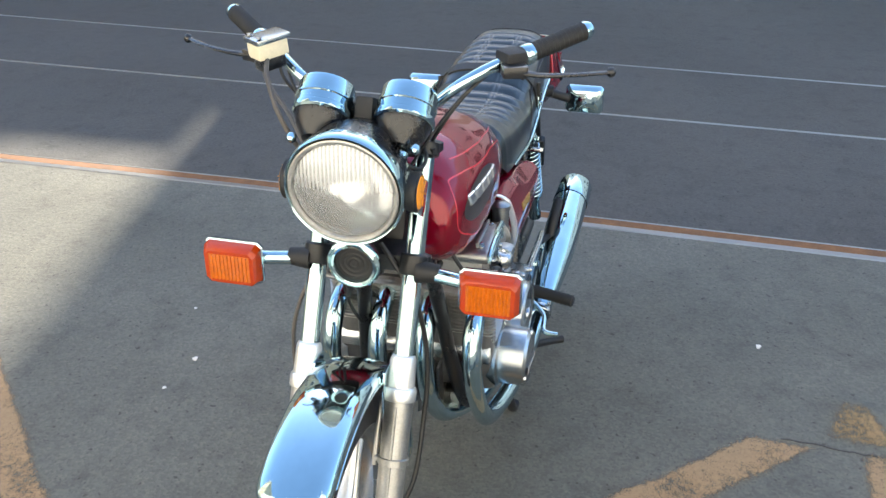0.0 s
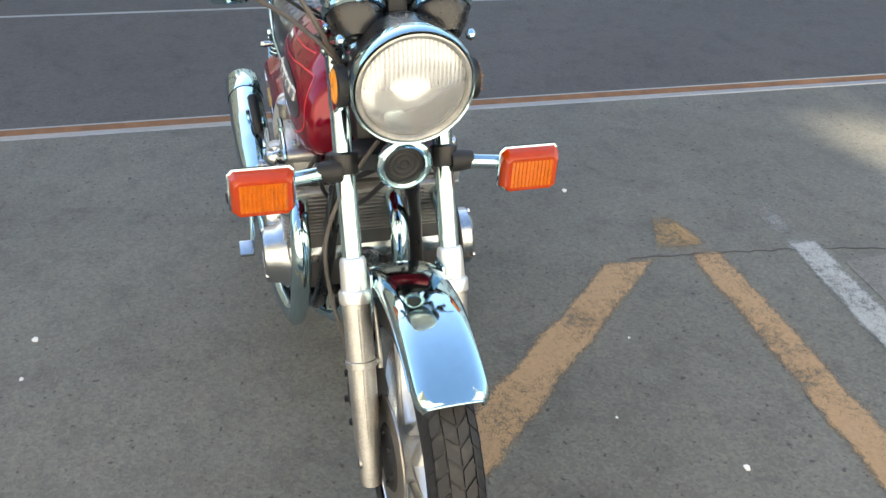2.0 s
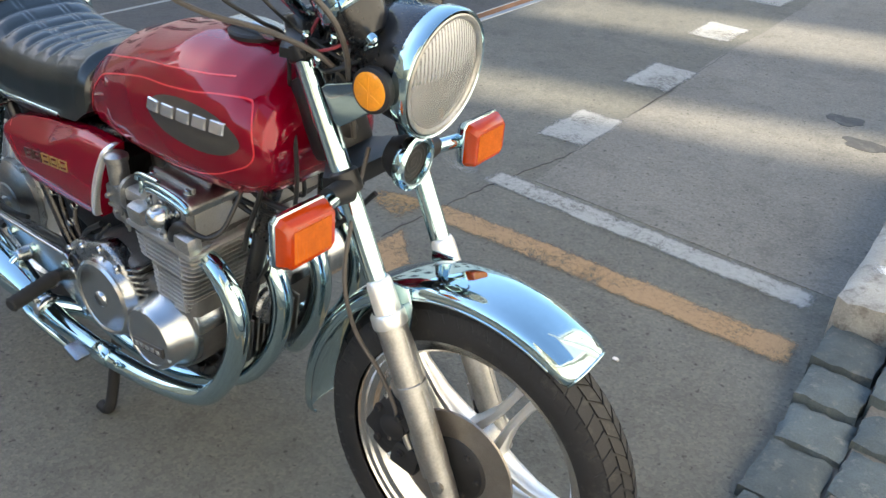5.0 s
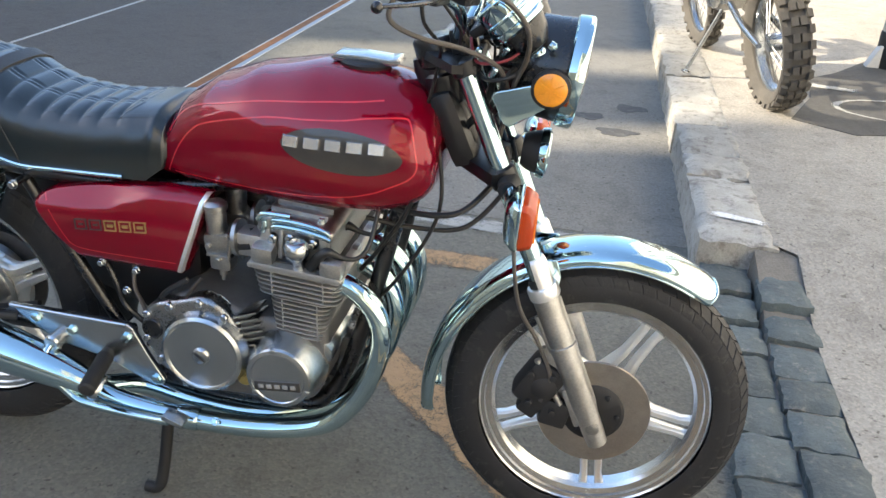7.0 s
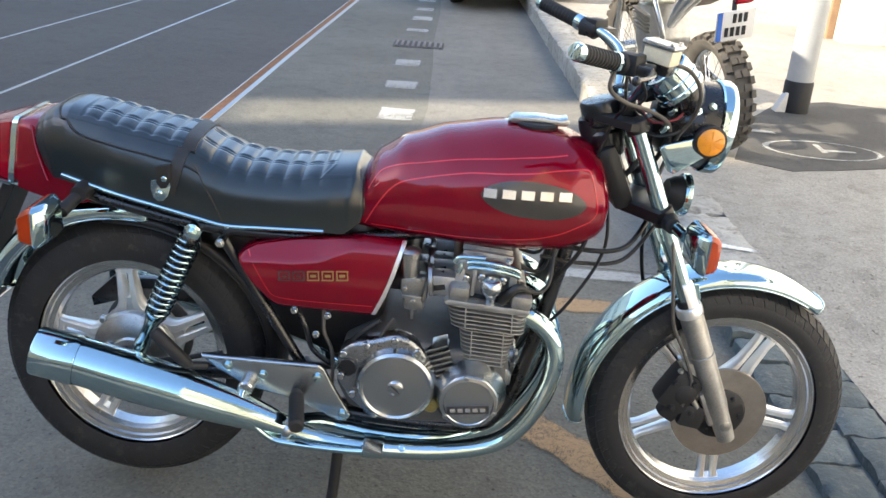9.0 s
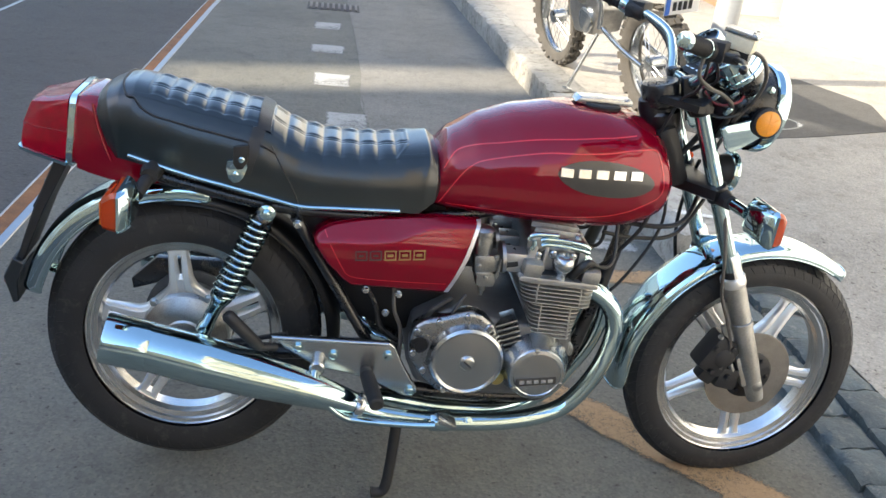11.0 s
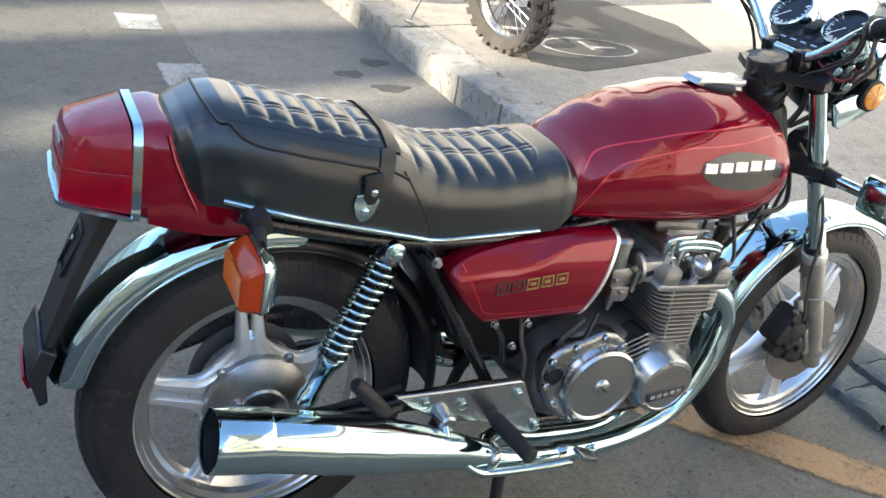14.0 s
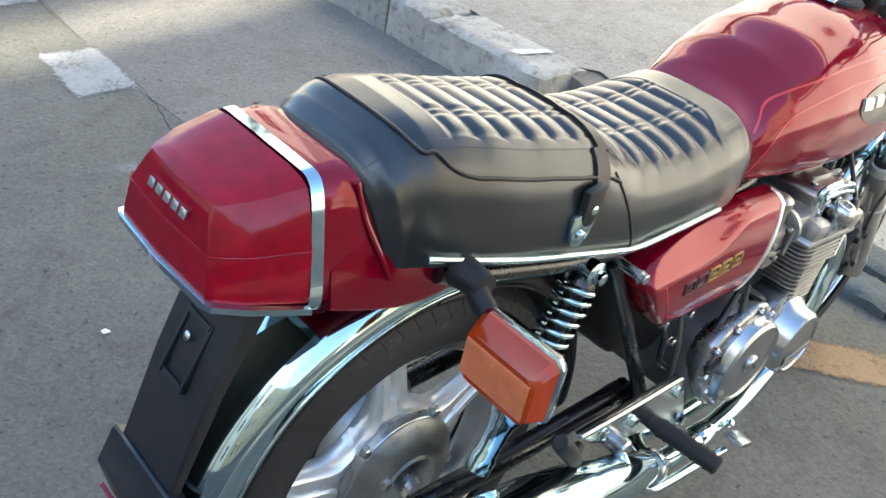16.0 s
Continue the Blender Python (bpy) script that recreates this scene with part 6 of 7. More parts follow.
part("mud_flap", bm, FLAP, holder, "dark bluish rubber flap")
bm = bmesh.new()
box(bm, (-0.446, 0.0, 0.410), (0.006, 0.10, 0.026), (0, -20, 0), 0.002)
bm.transform(SHIFT)
part("rear_reflector", bm, TAIL, holder, "red strip reflector")
bm = bmesh.new()
lathe(bm, [(0.006, 0), (0.006, 0.004), (0.003, 0.006)], (-0.366, 0.006, 0.650), (-0.9, 0, 0.4), 12)
bm.transform(SHIFT)
part("bracket_bolt", bm, ALLOY, holder)
bm = bmesh.new()
for z0, z1, y0, y1 in ((0.676, 0.670, -0.020, 0.030), (0.600, 0.594, -0.020, 0.030), (0.676, 0.594, -0.022, -0.017), (0.676, 0.594, 0.025, 0.030)):
    zc = (z0 + z1) / 2
    box(bm, (-0.3535 - (0.676 - zc) * 0.40, (y0 + y1) / 2, zc), (0.006, y1 - y0, (z0 - z1) * 1.1), (0, 25, 0), 0.001)
bm.transform(SHIFT)
part("bracket_slot", bm, FLAP, holder, "raised rim of the plate slot")

# shock absorbers
for side in (-1, 1):
    t, b = Vector((0.175, side * 0.131, 0.695)), Vector((0.050, side * 0.138, 0.391))
    d = (b - t).normalized()
    bm = bmesh.new()
    lathe(bm, [(0.010, -0.002), (0.018, 0.008), (0.022, 0.016), (0.023, 0.022), (0.014, 0.023), (0.013, 0.22), (0.012, 0.225), (0.012, 0.305)], t, d, 24)
    shock = part("shock_absorber", bm, BLACKP, motorcycle, "black shock body")
    bm = bmesh.new()
    dd, u, v = frame_on(d)
    coil = []
    turns, n = 12, 12 * 16
    for k in range(n + 1):
        a = 2 * math.pi * turns * k / n
        coil.append(t + d * (0.025 + 0.196 * k / n) + (u * math.cos(a) + v * math.sin(a)) * 0.0255)
    tube(bm, coil, 0.0042, 8, 1)
    part("spring", bm, CHROME, shock, "chrome coil spring", None, 60)
    bm = bmesh.new()
    lathe(bm, [(0.020, 0.220), (0.0265, 0.223), (0.0265, 0.231), (0.0210, 0.245), (0.0170, 0.262), (0.0155, 0.300), (0.0190, 0.308), (0.0190, 0.330), (0.010, 0.334)], t, d, 24)
    part("shock_cover", bm, CHROME, shock, "chrome lower cover")
    bm = bmesh.new()
    lathe(bm, [(0.014, 0), (0.019, 0.004), (0.019, 0.022), (0.012, 0.026)], t + Vector((0, -side * 0.006, 0)), (0, side, 0), 24)
    bolt(bm, t + Vector((0, side * 0.018, 0)), (0, side, 0), 0.010, 0.012)
    part("shock_eye", bm, CHROME, shock, "chrome mounting eye")

# footrest plates, pegs and pedal
for side in (-1, 1):
    bm = bmesh.new()
    outline = [(0.202, 0.421), (0.290, 0.423), (0.470, 0.424), (0.484, 0.414), (0.512, 0.360), (0.550, 0.300), (0.540, 0.283), (0.522, 0.281), (0.436, 0.322), (0.392, 0.333), (0.310, 0.348), (0.240, 0.388)]
    prism(bm, outline, side * 0.178, side * 0.192, 0.005, 3)
    plate = part("footrest_plate", bm, ALLOY, motorcycle, "polished alloy footrest plate")
    bm = bmesh.new()
    tube(bm, [(0.208, side * 0.190, 0.417), (0.330, side * 0.191, 0.418), (0.470, side * 0.190, 0.419)], 0.0055, 12, 4)
    part("plate_lip", bm, ALLOY, plate, "rolled bright upper edge")
    for x, z in ((0.266, 0.398), (0.470, 0.392), (0.531, 0.302), (0.346, 0.384)):
        bm = bmesh.new()
        bolt(bm, (x, side * 0.191, z), (0, side, 0), 0.010, 0.011)
        part("plate_bolt", bm, CHROME, plate)
    bm = bmesh.new()
    lathe(bm, [(0.012, -0.03), (0.015, 0.0), (0.0165, 0.004)] + [q for k in range(8) for q in ((0.0175, 0.010 + 0.0125 * k), (0.0155, 0.0165 + 0.0125 * k))] + [(0.017, 0.112), (0.012, 0.116)], (0.426, side * 0.203, 0.344), (0.18, side, -0.06), 20)
    part("footpeg", bm, GRIP, motorcycle, "ribbed black rubber footpeg")
    bm = bmesh.new()
    lathe(bm, [(0.010, 0.0), (0.013, 0.006), (0.0145, 0.04), (0.0145, 0.11), (0.010, 0.116)], (0.184, side * 0.206, 0.397), (-0.66, side * 0.10, 0.74), 16)
    tube(bm, [(0.218, side * 0.187, 0.390), (0.182, side * 0.204, 0.397)], 0.009, 10)
    part("passenger_peg", bm, BLACKM, motorcycle, "folded black passenger peg")
pipe("brake_pedal", [(0.312, -0.200, 0.358), (0.306, -0.230, 0.341), (0.330, -0.247, 0.300), (0.378, -0.252, 0.260), (0.430, -0.255, 0.252), (0.530, -0.260, 0.252), (0.590, -0.266, 0.258)], 0.0085, "chrome rear brake pedal rod", CHROME)
bm = bmesh.new()
box(bm, (0.612, -0.276, 0.280), (0.046, 0.036, 0.012), (0, 20, 0), 0.004)
part("pedal_pad", bm, ALLOY, motorcycle, "alloy brake pedal pad")
bm = bmesh.new()
lathe(bm, [(0.016, -0.02), (0.018, 0.0), (0.018, 0.018), (0.014, 0.022)], (0.312, -0.198, 0.358), (0, -1, 0), 18)
part("pedal_pivot", bm, ALLOY, motorcycle, "alloy brake pedal pivot")
pipe("shift_lever", [(0.50, 0.205, 0.36), (0.54, 0.25, 0.34), (0.60, 0.262, 0.33), (0.61, 0.30, 0.33)], 0.007, "chrome gear lever", CHROME)

# exhaust
for side in (-1, 1):
    yy = side * 0.222
    bm = bmesh.new()
    ex = [(-0.062, 0.3925), (-0.045, 0.389), (0.075, 0.3615), (0.180, 0.336), (0.290, 0.309), (0.360, 0.289), (0.410, 0.272)]
    splay = [(x - 0.008 * (0.41 - x) / 0.472, yy + side * 0.012 * (0.41 - x) / 0.472, z + 0.010 * (0.41 - x) / 0.472) for x, z in ex]
    tube(bm, splay, [0.0505, 0.0530, 0.0555, 0.0520, 0.0420, 0.0330, 0.0255], 36, 8, cap=(False, True))
    muffler = part("muffler", bm, CHROME, motorcycle, "long chrome megaphone muffler")
    bm = bmesh.new()
    ax = Vector((-0.088, side * 0.0022, 0.016)).normalized()
    o = Vector((-0.0537, yy + side * 0.0116, 0.3992))
    lathe(bm, [(0.0545, -0.004), (0.0555, 0.002), (0.0550, 0.086), (0.0535, 0.091), (0.0505, 0.090), (0.0490, 0.080), (0.0480, 0.010)], o, ax, 48, cap=(False, False))
    part("muffler_tip", bm, CHROME, muffler, "chrome end collar with a dark mouth")
    bm = bmesh.new()
    lathe(bm, [(0.0482, 0.084), (0.0478, 0.030), (0.022, 0.024), (0.020, 0.04), (0.017, 0.04), (0.016, 0.010), (0.0, 0.010)], o, ax, 36, cap=(False, False))
    part("muffler_baffle", bm, BLACKM, muffler, "sooty baffle")
    bm = bmesh.new()
    lathe(bm, [(0.030, 0), (0.032, 0.003), (0.032, 0.016), (0.029, 0.02)], (0.405, yy, 0.274), (0.94, 0, -0.30), 28)
    bolt(bm, (0.416, yy + side * 0.02, 0.300), (0, side, 0.2), 0.006, 0.01)
    part("exhaust_clamp", bm, ALLOY, muffler, "alloy exhaust clamp")
    for k, y0 in enumerate((0.156, 0.052)):
        y0 *= side
        bm = bmesh.new()
        tail_y = side * (0.218 if k == 0 else 0.150)
        pts = [(0.885, y0, 0.590), (0.928, y0, 0.580), (0.962, y0 * 1.02, 0.559), (0.988, y0 * 1.03, 0.525), (0.999, y0 * 1.05, 0.472), (0.985, y0 * 1.08, 0.394), (0.945, y0 * 1.12, 0.312), (0.884, y0 * 1.15 if k == 0 else y0 * 1.5, 0.256 - 0.010 * k), (0.760, tail_y * 0.9, 0.232 - 0.006 * k), (0.600, tail_y * 0.97, 0.233 - 0.004 * k), (0.470, tail_y, 0.249), (0.402, side * 0.222, 0.275)]
        tube(bm, pts, 0.0215, 20, 7)
        header = part("exhaust_header", bm, CHROME, motorcycle, "chrome exhaust header pipe")
        bm = bmesh.new()
        lathe(bm, [(0.026, 0), (0.034, 0.003), (0.034, 0.014), (0.026, 0.018)], (0.896, y0, 0.588), (0.97, 0, -0.22), 28)
        part("header_flange", bm, CAST, header, "grey exhaust flange")
bm = bmesh.new()
lathe(bm, [(0.0235, 0), (0.025, 0.003), (0.025, 0.045), (0.0235, 0.048)], (0.585, -0.2115, 0.2330), (1, 0.05, 0.0), 24)
part("pipe_clamp", bm, CHROME, motorcycle, "chrome pipe clamp")
bm = bmesh.new()
bolt(bm, (0.675, -0.226, 0.249), (0, -0.8, 0.6), 0.007, 0.010)
part("clamp_bolt", bm, CHROME, motorcycle)

# engine
bm = bmesh.new()
prism(bm, [(0.520, 0.470), (0.600, 0.520), (0.700, 0.500), (0.760, 0.490), (0.890, 0.500), (0.900, 0.420), (0.880, 0.330), (0.840, 0.300), (0.640, 0.290), (0.540, 0.320), (0.510, 0.380)], -0.185, 0.185, 0.018, 3)
engine = part("engine", bm, CASE, motorcycle, "air-cooled four-cylinder engine in grey alloy")
fin = bmesh.new()
hx, hy, rc = 0.064, 0.196, 0.020
outline = []
for (sx, sy) in ((1, 1), (-1, 1), (-1, -1), (1, -1)):
    for q in range(4):
        a = (math.atan2(sy, sx) - math.pi / 4) + math.pi / 2 * q / 3
        outline.append((sx * (hx - rc) + rc * math.cos(a), sy * (hy - rc) + rc * math.sin(a)))
rings(fin, [[Vector((x * 0.985, y * 0.99, -0.0022)) for x, y in outline], [Vector((x, y, -0.0012)) for x, y in outline], [Vector((x, y, 0.0012)) for x, y in outline], [Vector((x * 0.985, y * 0.99, 0.0022)) for x, y in outline]])
first = None
LAYERS = [(0.6045 - 0.0098 * k, 0.831 + 0.0012 * k, 1.40 - 0.024 * k, 1.015) for k in range(6)] + [(0.5455 - 0.0098 * k, 0.838, 0.98 - 0.024 * k, 0.975) for k in range(9)]
for z, cx, wide, deep in LAYERS:
    m = pose(cx, 0, z, 0, 2.5, 0) @ Matrix.Diagonal((wide, deep, 1.0, 1))
    if first is None:
        first = part("cooling_fin", fin, FORK, engine, "thin cast cooling fin")
        first.matrix_basis = m
    else:
        share("cooling_fin", first, engine, m)
# the block is coloured near black to deepen the shade between the fins
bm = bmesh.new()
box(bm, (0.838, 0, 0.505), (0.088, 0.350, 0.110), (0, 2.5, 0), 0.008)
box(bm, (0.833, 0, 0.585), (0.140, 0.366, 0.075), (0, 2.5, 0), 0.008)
block = part("cylinder_block", bm, FIN_SHADE, engine, "cast cylinder block coloured dark for the shade between the fins")
for side in (-1, 1):
    for x in (0.806, 0.876):
        bm = bmesh.new()
        box(bm, (x, side * 0.186, 0.507), (0.0032, 0.008, 0.088), (0, -3, 0), 0.0008)
        part("fin_web", bm, FORK, block, "upright web across the fins")
    for x in (0.786, 0.888):
        bm = bmesh.new()
        box(bm, (x, side * 0.194, 0.581), (0.0032, 0.008, 0.052), (0, -3, 0), 0.0008)
        part("fin_web", bm, FORK, block, "upright web across the fins")
bm = bmesh.new()
prism(bm, [(0.786, 0.463), (0.890, 0.459), (0.905, 0.440), (0.905, 0.415), (0.770, 0.415), (0.770, 0.440)], -0.182, 0.182, 0.006, 2)
part("cylinder_base", bm, ALLOY, engine, "smooth bright cylinder base")
# cylinder head: flat deck, corner caps, recessed wall with dark gaps
bm = bmesh.new()
prism(bm, [(0.739, 0.609), (0.736, 0.616), (0.742, 0.622), (0.915, 0.615), (0.924, 0.608), (0.920, 0.601)], -0.201, 0.201, 0.003, 2)
prism(bm, [(0.756, 0.612), (0.754, 0.684), (0.890, 0.678), (0.894, 0.612)], -0.158, 0.158, 0.006, 2)
for y in (-0.150, -0.05, 0.05, 0.150):
    box(bm, (0.730, y, 0.640), (0.060, 0.052, 0.050), (0, 0, 0), 0.012)
    box(bm, (0.890, y, 0.592), (0.056, 0.058, 0.056), (0, 14, 0), 0.010)
head = part("cylinder_head", bm, ENGINE, engine, "grey cast cylinder head with intake and exhaust ports")
for s_ in (-1, 1):
    for x, z in ((0.7665, 0.637), (0.902, 0.629)):
        bm = bmesh.new()
        box(bm, (x, s_ * 0.186, z), (0.047, 0.036, 0.042), (s_ * -8, 2, 0), 0.014)
        part("head_cap", bm, FORK, head, "pale rounded cast cap on the corner of the head")
    for x, w in ((0.7640, 0.020), (0.7950, 0.010), (0.8790, 0.016)):
        bm = bmesh.new()
        box(bm, (x, s_ * 0.163, 0.655), (w, 0.024, 0.062), (0, 2, 0), 0.004)
        part("head_web", bm, ENGINE, head, "upright cast web")
    for x, z in ((0.777, 0.662), (0.812, 0.668), (0.858, 0.664)):
        bm = bmesh.new()
        lathe(bm, [(0.010, -0.006), (0.010, 0.005), (0.0065, 0.007), (0.0055, 0.012), (0.0, 0.0125)], (x, s_ * 0.168, z), (0, s_, 0), 12)
        part("head_nut", bm, ALLOY, head, "domed nut")
    bm = bmesh.new()
    lathe(bm, [(0.0, 0.0), (0.012, 0.001), (0.0115, 0.014), (0.0125, 0.020), (0.0185, 0.028), (0.0240, 0.038), (0.0255, 0.046), (0.0235, 0.054), (0.0190, 0.062), (0.0165, 0.0635), (0.0110, 0.0640), (0.0085, 0.058), (0.0, 0.058)], (0.836, s_ * 0.183, 0.614), (-0.05, s_ * 0.20, 0.97), 28)
    part("breather_plug", bm, ALLOY, head, "polished bulb-shaped plug with a hollow top")
bm = bmesh.new()
prism(bm, [(0.748, 0.676), (0.748, 0.698), (0.758, 0.707), (0.800, 0.710), (0.850, 0.707), (0.886, 0.699), (0.897, 0.689), (0.897, 0.672)], -0.172, 0.172, 0.006, 3)
cover_top = part("valve_cover", bm, CAST, engine, "cast valve cover with cross ribs")
for k in range(9):
    bm = bmesh.new()
    box(bm, (0.822, -0.144 + 0.036 * k, 0.711), (0.112, 0.007, 0.012), (0, 3, 0), 0.002)
    part("cover_web", bm, ENGINE, cover_top, "cast cross rib")
for s_ in (-1, 1):
    for path in ([(0.750, 0.702), (0.756, 0.712), (0.772, 0.716), (0.815, 0.717)], [(0.778, 0.702), (0.788, 0.706), (0.830, 0.706), (0.874, 0.700), (0.892, 0.692)], [(0.780, 0.690), (0.792, 0.6935), (0.830, 0.693), (0.874, 0.687), (0.893, 0.681)], [(0.760, 0.678), (0.764, 0.690), (0.762, 0.702)]):
        bm = bmesh.new()
        tube(bm, [(x, s_ * 0.1740, z - 0.002) for x, z in path], 0.0056, 12, 6)
        part("cover_rib", bm, CHROME, cover_top, "bright polished rib along the cover")
for y in (-0.15, -0.06, 0.06, 0.15):
    for x in (0.768, 0.868):
        bm = bmesh.new()
        bolt(bm, (x, y, 0.702), (0, 0, 1), 0.007, 0.010)
        part("cover_bolt", bm, ALLOY, cover_top)
for y in (-0.185, -0.06, 0.06, 0.185):
    bm = bmesh.new()
    tube(bm, [(0.858, y, 0.622), (0.876, y * 1.03, 0.648), (0.893, y * 1.02, 0.662), (0.918, y * 0.98, 0.652), (0.945, y * 0.92, 0.650), (0.962, y * 0.80, 0.672), (0.968, y * 0.55, 0.745)], [0.0105, 0.0115, 0.0095, 0.0052, 0.0045, 0.0045, 0.0045], 10, 6)
    part("spark_lead", bm, CABLE, engine, "black spark plug cap and lead")
for side in (-1, 1):
    # clutch or drive cover
    bm = bmesh.new()
    outline = [(0.545, 0.352), (0.517, 0.395), (0.512, 0.440), (0.519, 0.474), (0.545, 0.494), (0.590, 0.506), (0.640, 0.524), (0.672, 0.516), (0.700, 0.494), (0.722, 0.455), (0.726, 0.410), (0.716, 0.350), (0.690, 0.312), (0.640, 0.302), (0.590, 0.312)]
    prism(bm, outline, side * 0.160, side * 0.204, 0.012, 3)
    housing = part("clutch_housing", bm, DARKALLOY, engine, "dark shiny cast side cover with screws")
    for x, z in ((0.526, 0.466), (0.575, 0.492), (0.638, 0.511), (0.690, 0.488), (0.524, 0.410), (0.552, 0.366), (0.606, 0.318)):
        bm = bmesh.new()
        lathe(bm, [(0.0085, -0.004), (0.0085, 0.004), (0.0065, 0.006), (0.0060, 0.009), (0.0, 0.0095)], (x, side * 0.203, z), (0, side, 0), 14)
        part("cover_bolt", bm, ALLOY, housing)
    c = (0.536, side * 0.2035, 0.434)
    bm = bmesh.new()
    lathe(bm, [(0.021, -0.002), (0.0225, 0.002), (0.0200, 0.005), (0.0185, 0.001), (0.0, 0.001)], c, (0, side, 0), 28)
    part("oil_window", bm, BLACKP, housing, "dark round oil plug with a slot")
    bm = bmesh.new()
    c = (0.648, side * 0.190, 0.404)
    lathe(bm, [(0.092, 0.0), (0.092, 0.012), (0.086, 0.020), (0.085, 0.031), (0.079, 0.036), (0.075, 0.0345), (0.073, 0.0325), (0.030, 0.0345), (0.019, 0.0345), (0.018, 0.038), (0.014, 0.041), (0.0, 0.041)], c, (0, side, 0), 64)
    part("clutch_cover", bm, ALLOY, engine, "polished round clutch cover")
    bm = bmesh.new()
    box(bm, (c[0], c[1] + side * 0.0415, c[2]), (0.024, 0.003, 0.0035), (0, 40, 0))
    part("cover_screw", bm, BLACKM, engine)
    # crank end cover
    bm = bmesh.new()
    c = (0.813, side * 0.178, 0.391)
    if side > 0:
        lathe(bm, [(0.078, -0.01), (0.078, 0.014), (0.070, 0.018), (0.070, 0.076), (0.063, 0.083), (0.0, 0.084)], c, (0, 1, 0), 56)
    else:
        lathe(bm, [(0.084, -0.01), (0.084, 0.012), (0.070, 0.030), (0.068, 0.052), (0.064, 0.058), (0.056, 0.060), (0.054, 0.0575), (0.0, 0.0580)], c, (0, side, 0), 56)
    rise = 0.080 if side > 0 else 0.054
    for k in range(3):
        a = radians(100 + 120 * k)
        bolt(bm, (c[0] + 0.062 * math.cos(a), c[1] + side * rise, c[2] + 0.062 * math.sin(a)), (0, side, 0), 0.006, 0.006)
    part("crank_cover", bm, ALLOY, engine, "polished round ignition cover")
    bm = bmesh.new()
    box(bm, (c[0], c[1] + side * (rise + 0.005), c[2] - 0.016), (0.094, 0.004, 0.021), (0, -8, 0), 0.001)
    part("cover_badge", bm, BADGE, engine, "black nameplate strip")
    bm = bmesh.new()
    for k in range(5):
        box(bm, (c[0] - 0.033 + 0.0165 * k, c[1] + side * (rise + 0.0072), c[2] - 0.016 - 0.0022 * (k - 2) * -1), (0.012, 0.002, 0.010), (0, -8, 0), 0.0006)
    part("cover_badge_bar", bm, SILVER, engine, "row of silver bars")
    for k in range(6):
        bm = bmesh.new()
        box(bm, (0.730 + 0.0045 * k, side * 0.170, 0.498 - 0.0125 * k), (0.052, 0.056, 0.0045), (0, -22, 0), 0.001)
        part("case_rib", bm, ALLOY, engine, "cast cooling rib")
# front of the crankcase: ribbed sump and oil filter
bm = bmesh.new()
box(bm, (0.80, 0, 0.272), (0.14, 0.205, 0.045), (0, 0, 0), 0.01)
part("sump", bm, CAST, engine, "ribbed oil sump")
for k in range(11):
    bm = bmesh.new()
    box(bm, (0.80, -0.10 + 0.02 * k, 0.262), (0.150, 0.005, 0.075), (0, 0, 0), 0.0015)
    part("sump_rib", bm, CAST, engine)
for k in range(9):
    bm = bmesh.new()
    box(bm, (0.902, -0.064 + 0.016 * k, 0.345), (0.030, 0.006, 0.115), (0, 8, 0), 0.0015)
    part("filter_rib", bm, CAST, engine)
bm = bmesh.new()
lathe(bm, [(0.040, -0.03), (0.040, 0.012), (0.034, 0.018), (0.012, 0.019), (0.010, 0.026), (0.0, 0.026)], (0.905, -0.010, 0.405), (1, 0, 0.05), 30)
part("oil_filter", bm, DARKALLOY, engine, "round oil filter housing")
bm = bmesh.new()
lathe(bm, [(0.017, -0.02), (0.017, 0.004), (0.014, 0.007), (0.008, 0.007), (0.007, 0.010), (0.0, 0.010)], (0.730, -0.196, 0.352), (0, -1, 0), 20)
part("brass_plug", bm, GOLD, engine, "dull brass crankcase plug")
for x, z in ((0.456, 0.480), (0.405, 0.535), (0.480, 0.530)):
    bm = bmesh.new()
    bolt(bm, (x, -0.150, z), (0, -1, 0), 0.007, 0.012)
    part("frame_bolt", bm, ALLOY, motorcycle, "bright bolt")
cable([(0.40, -0.14, 0.545), (0.43, -0.152, 0.50), (0.45, -0.150, 0.44), (0.50, -0.15, 0.40)], 0.006, Matrix(), BLACKP)
cable([(0.47, -0.14, 0.545), (0.475, -0.155, 0.49), (0.495, -0.155, 0.44), (0.50, -0.16, 0.36)], 0.0045, Matrix(), HOSE)
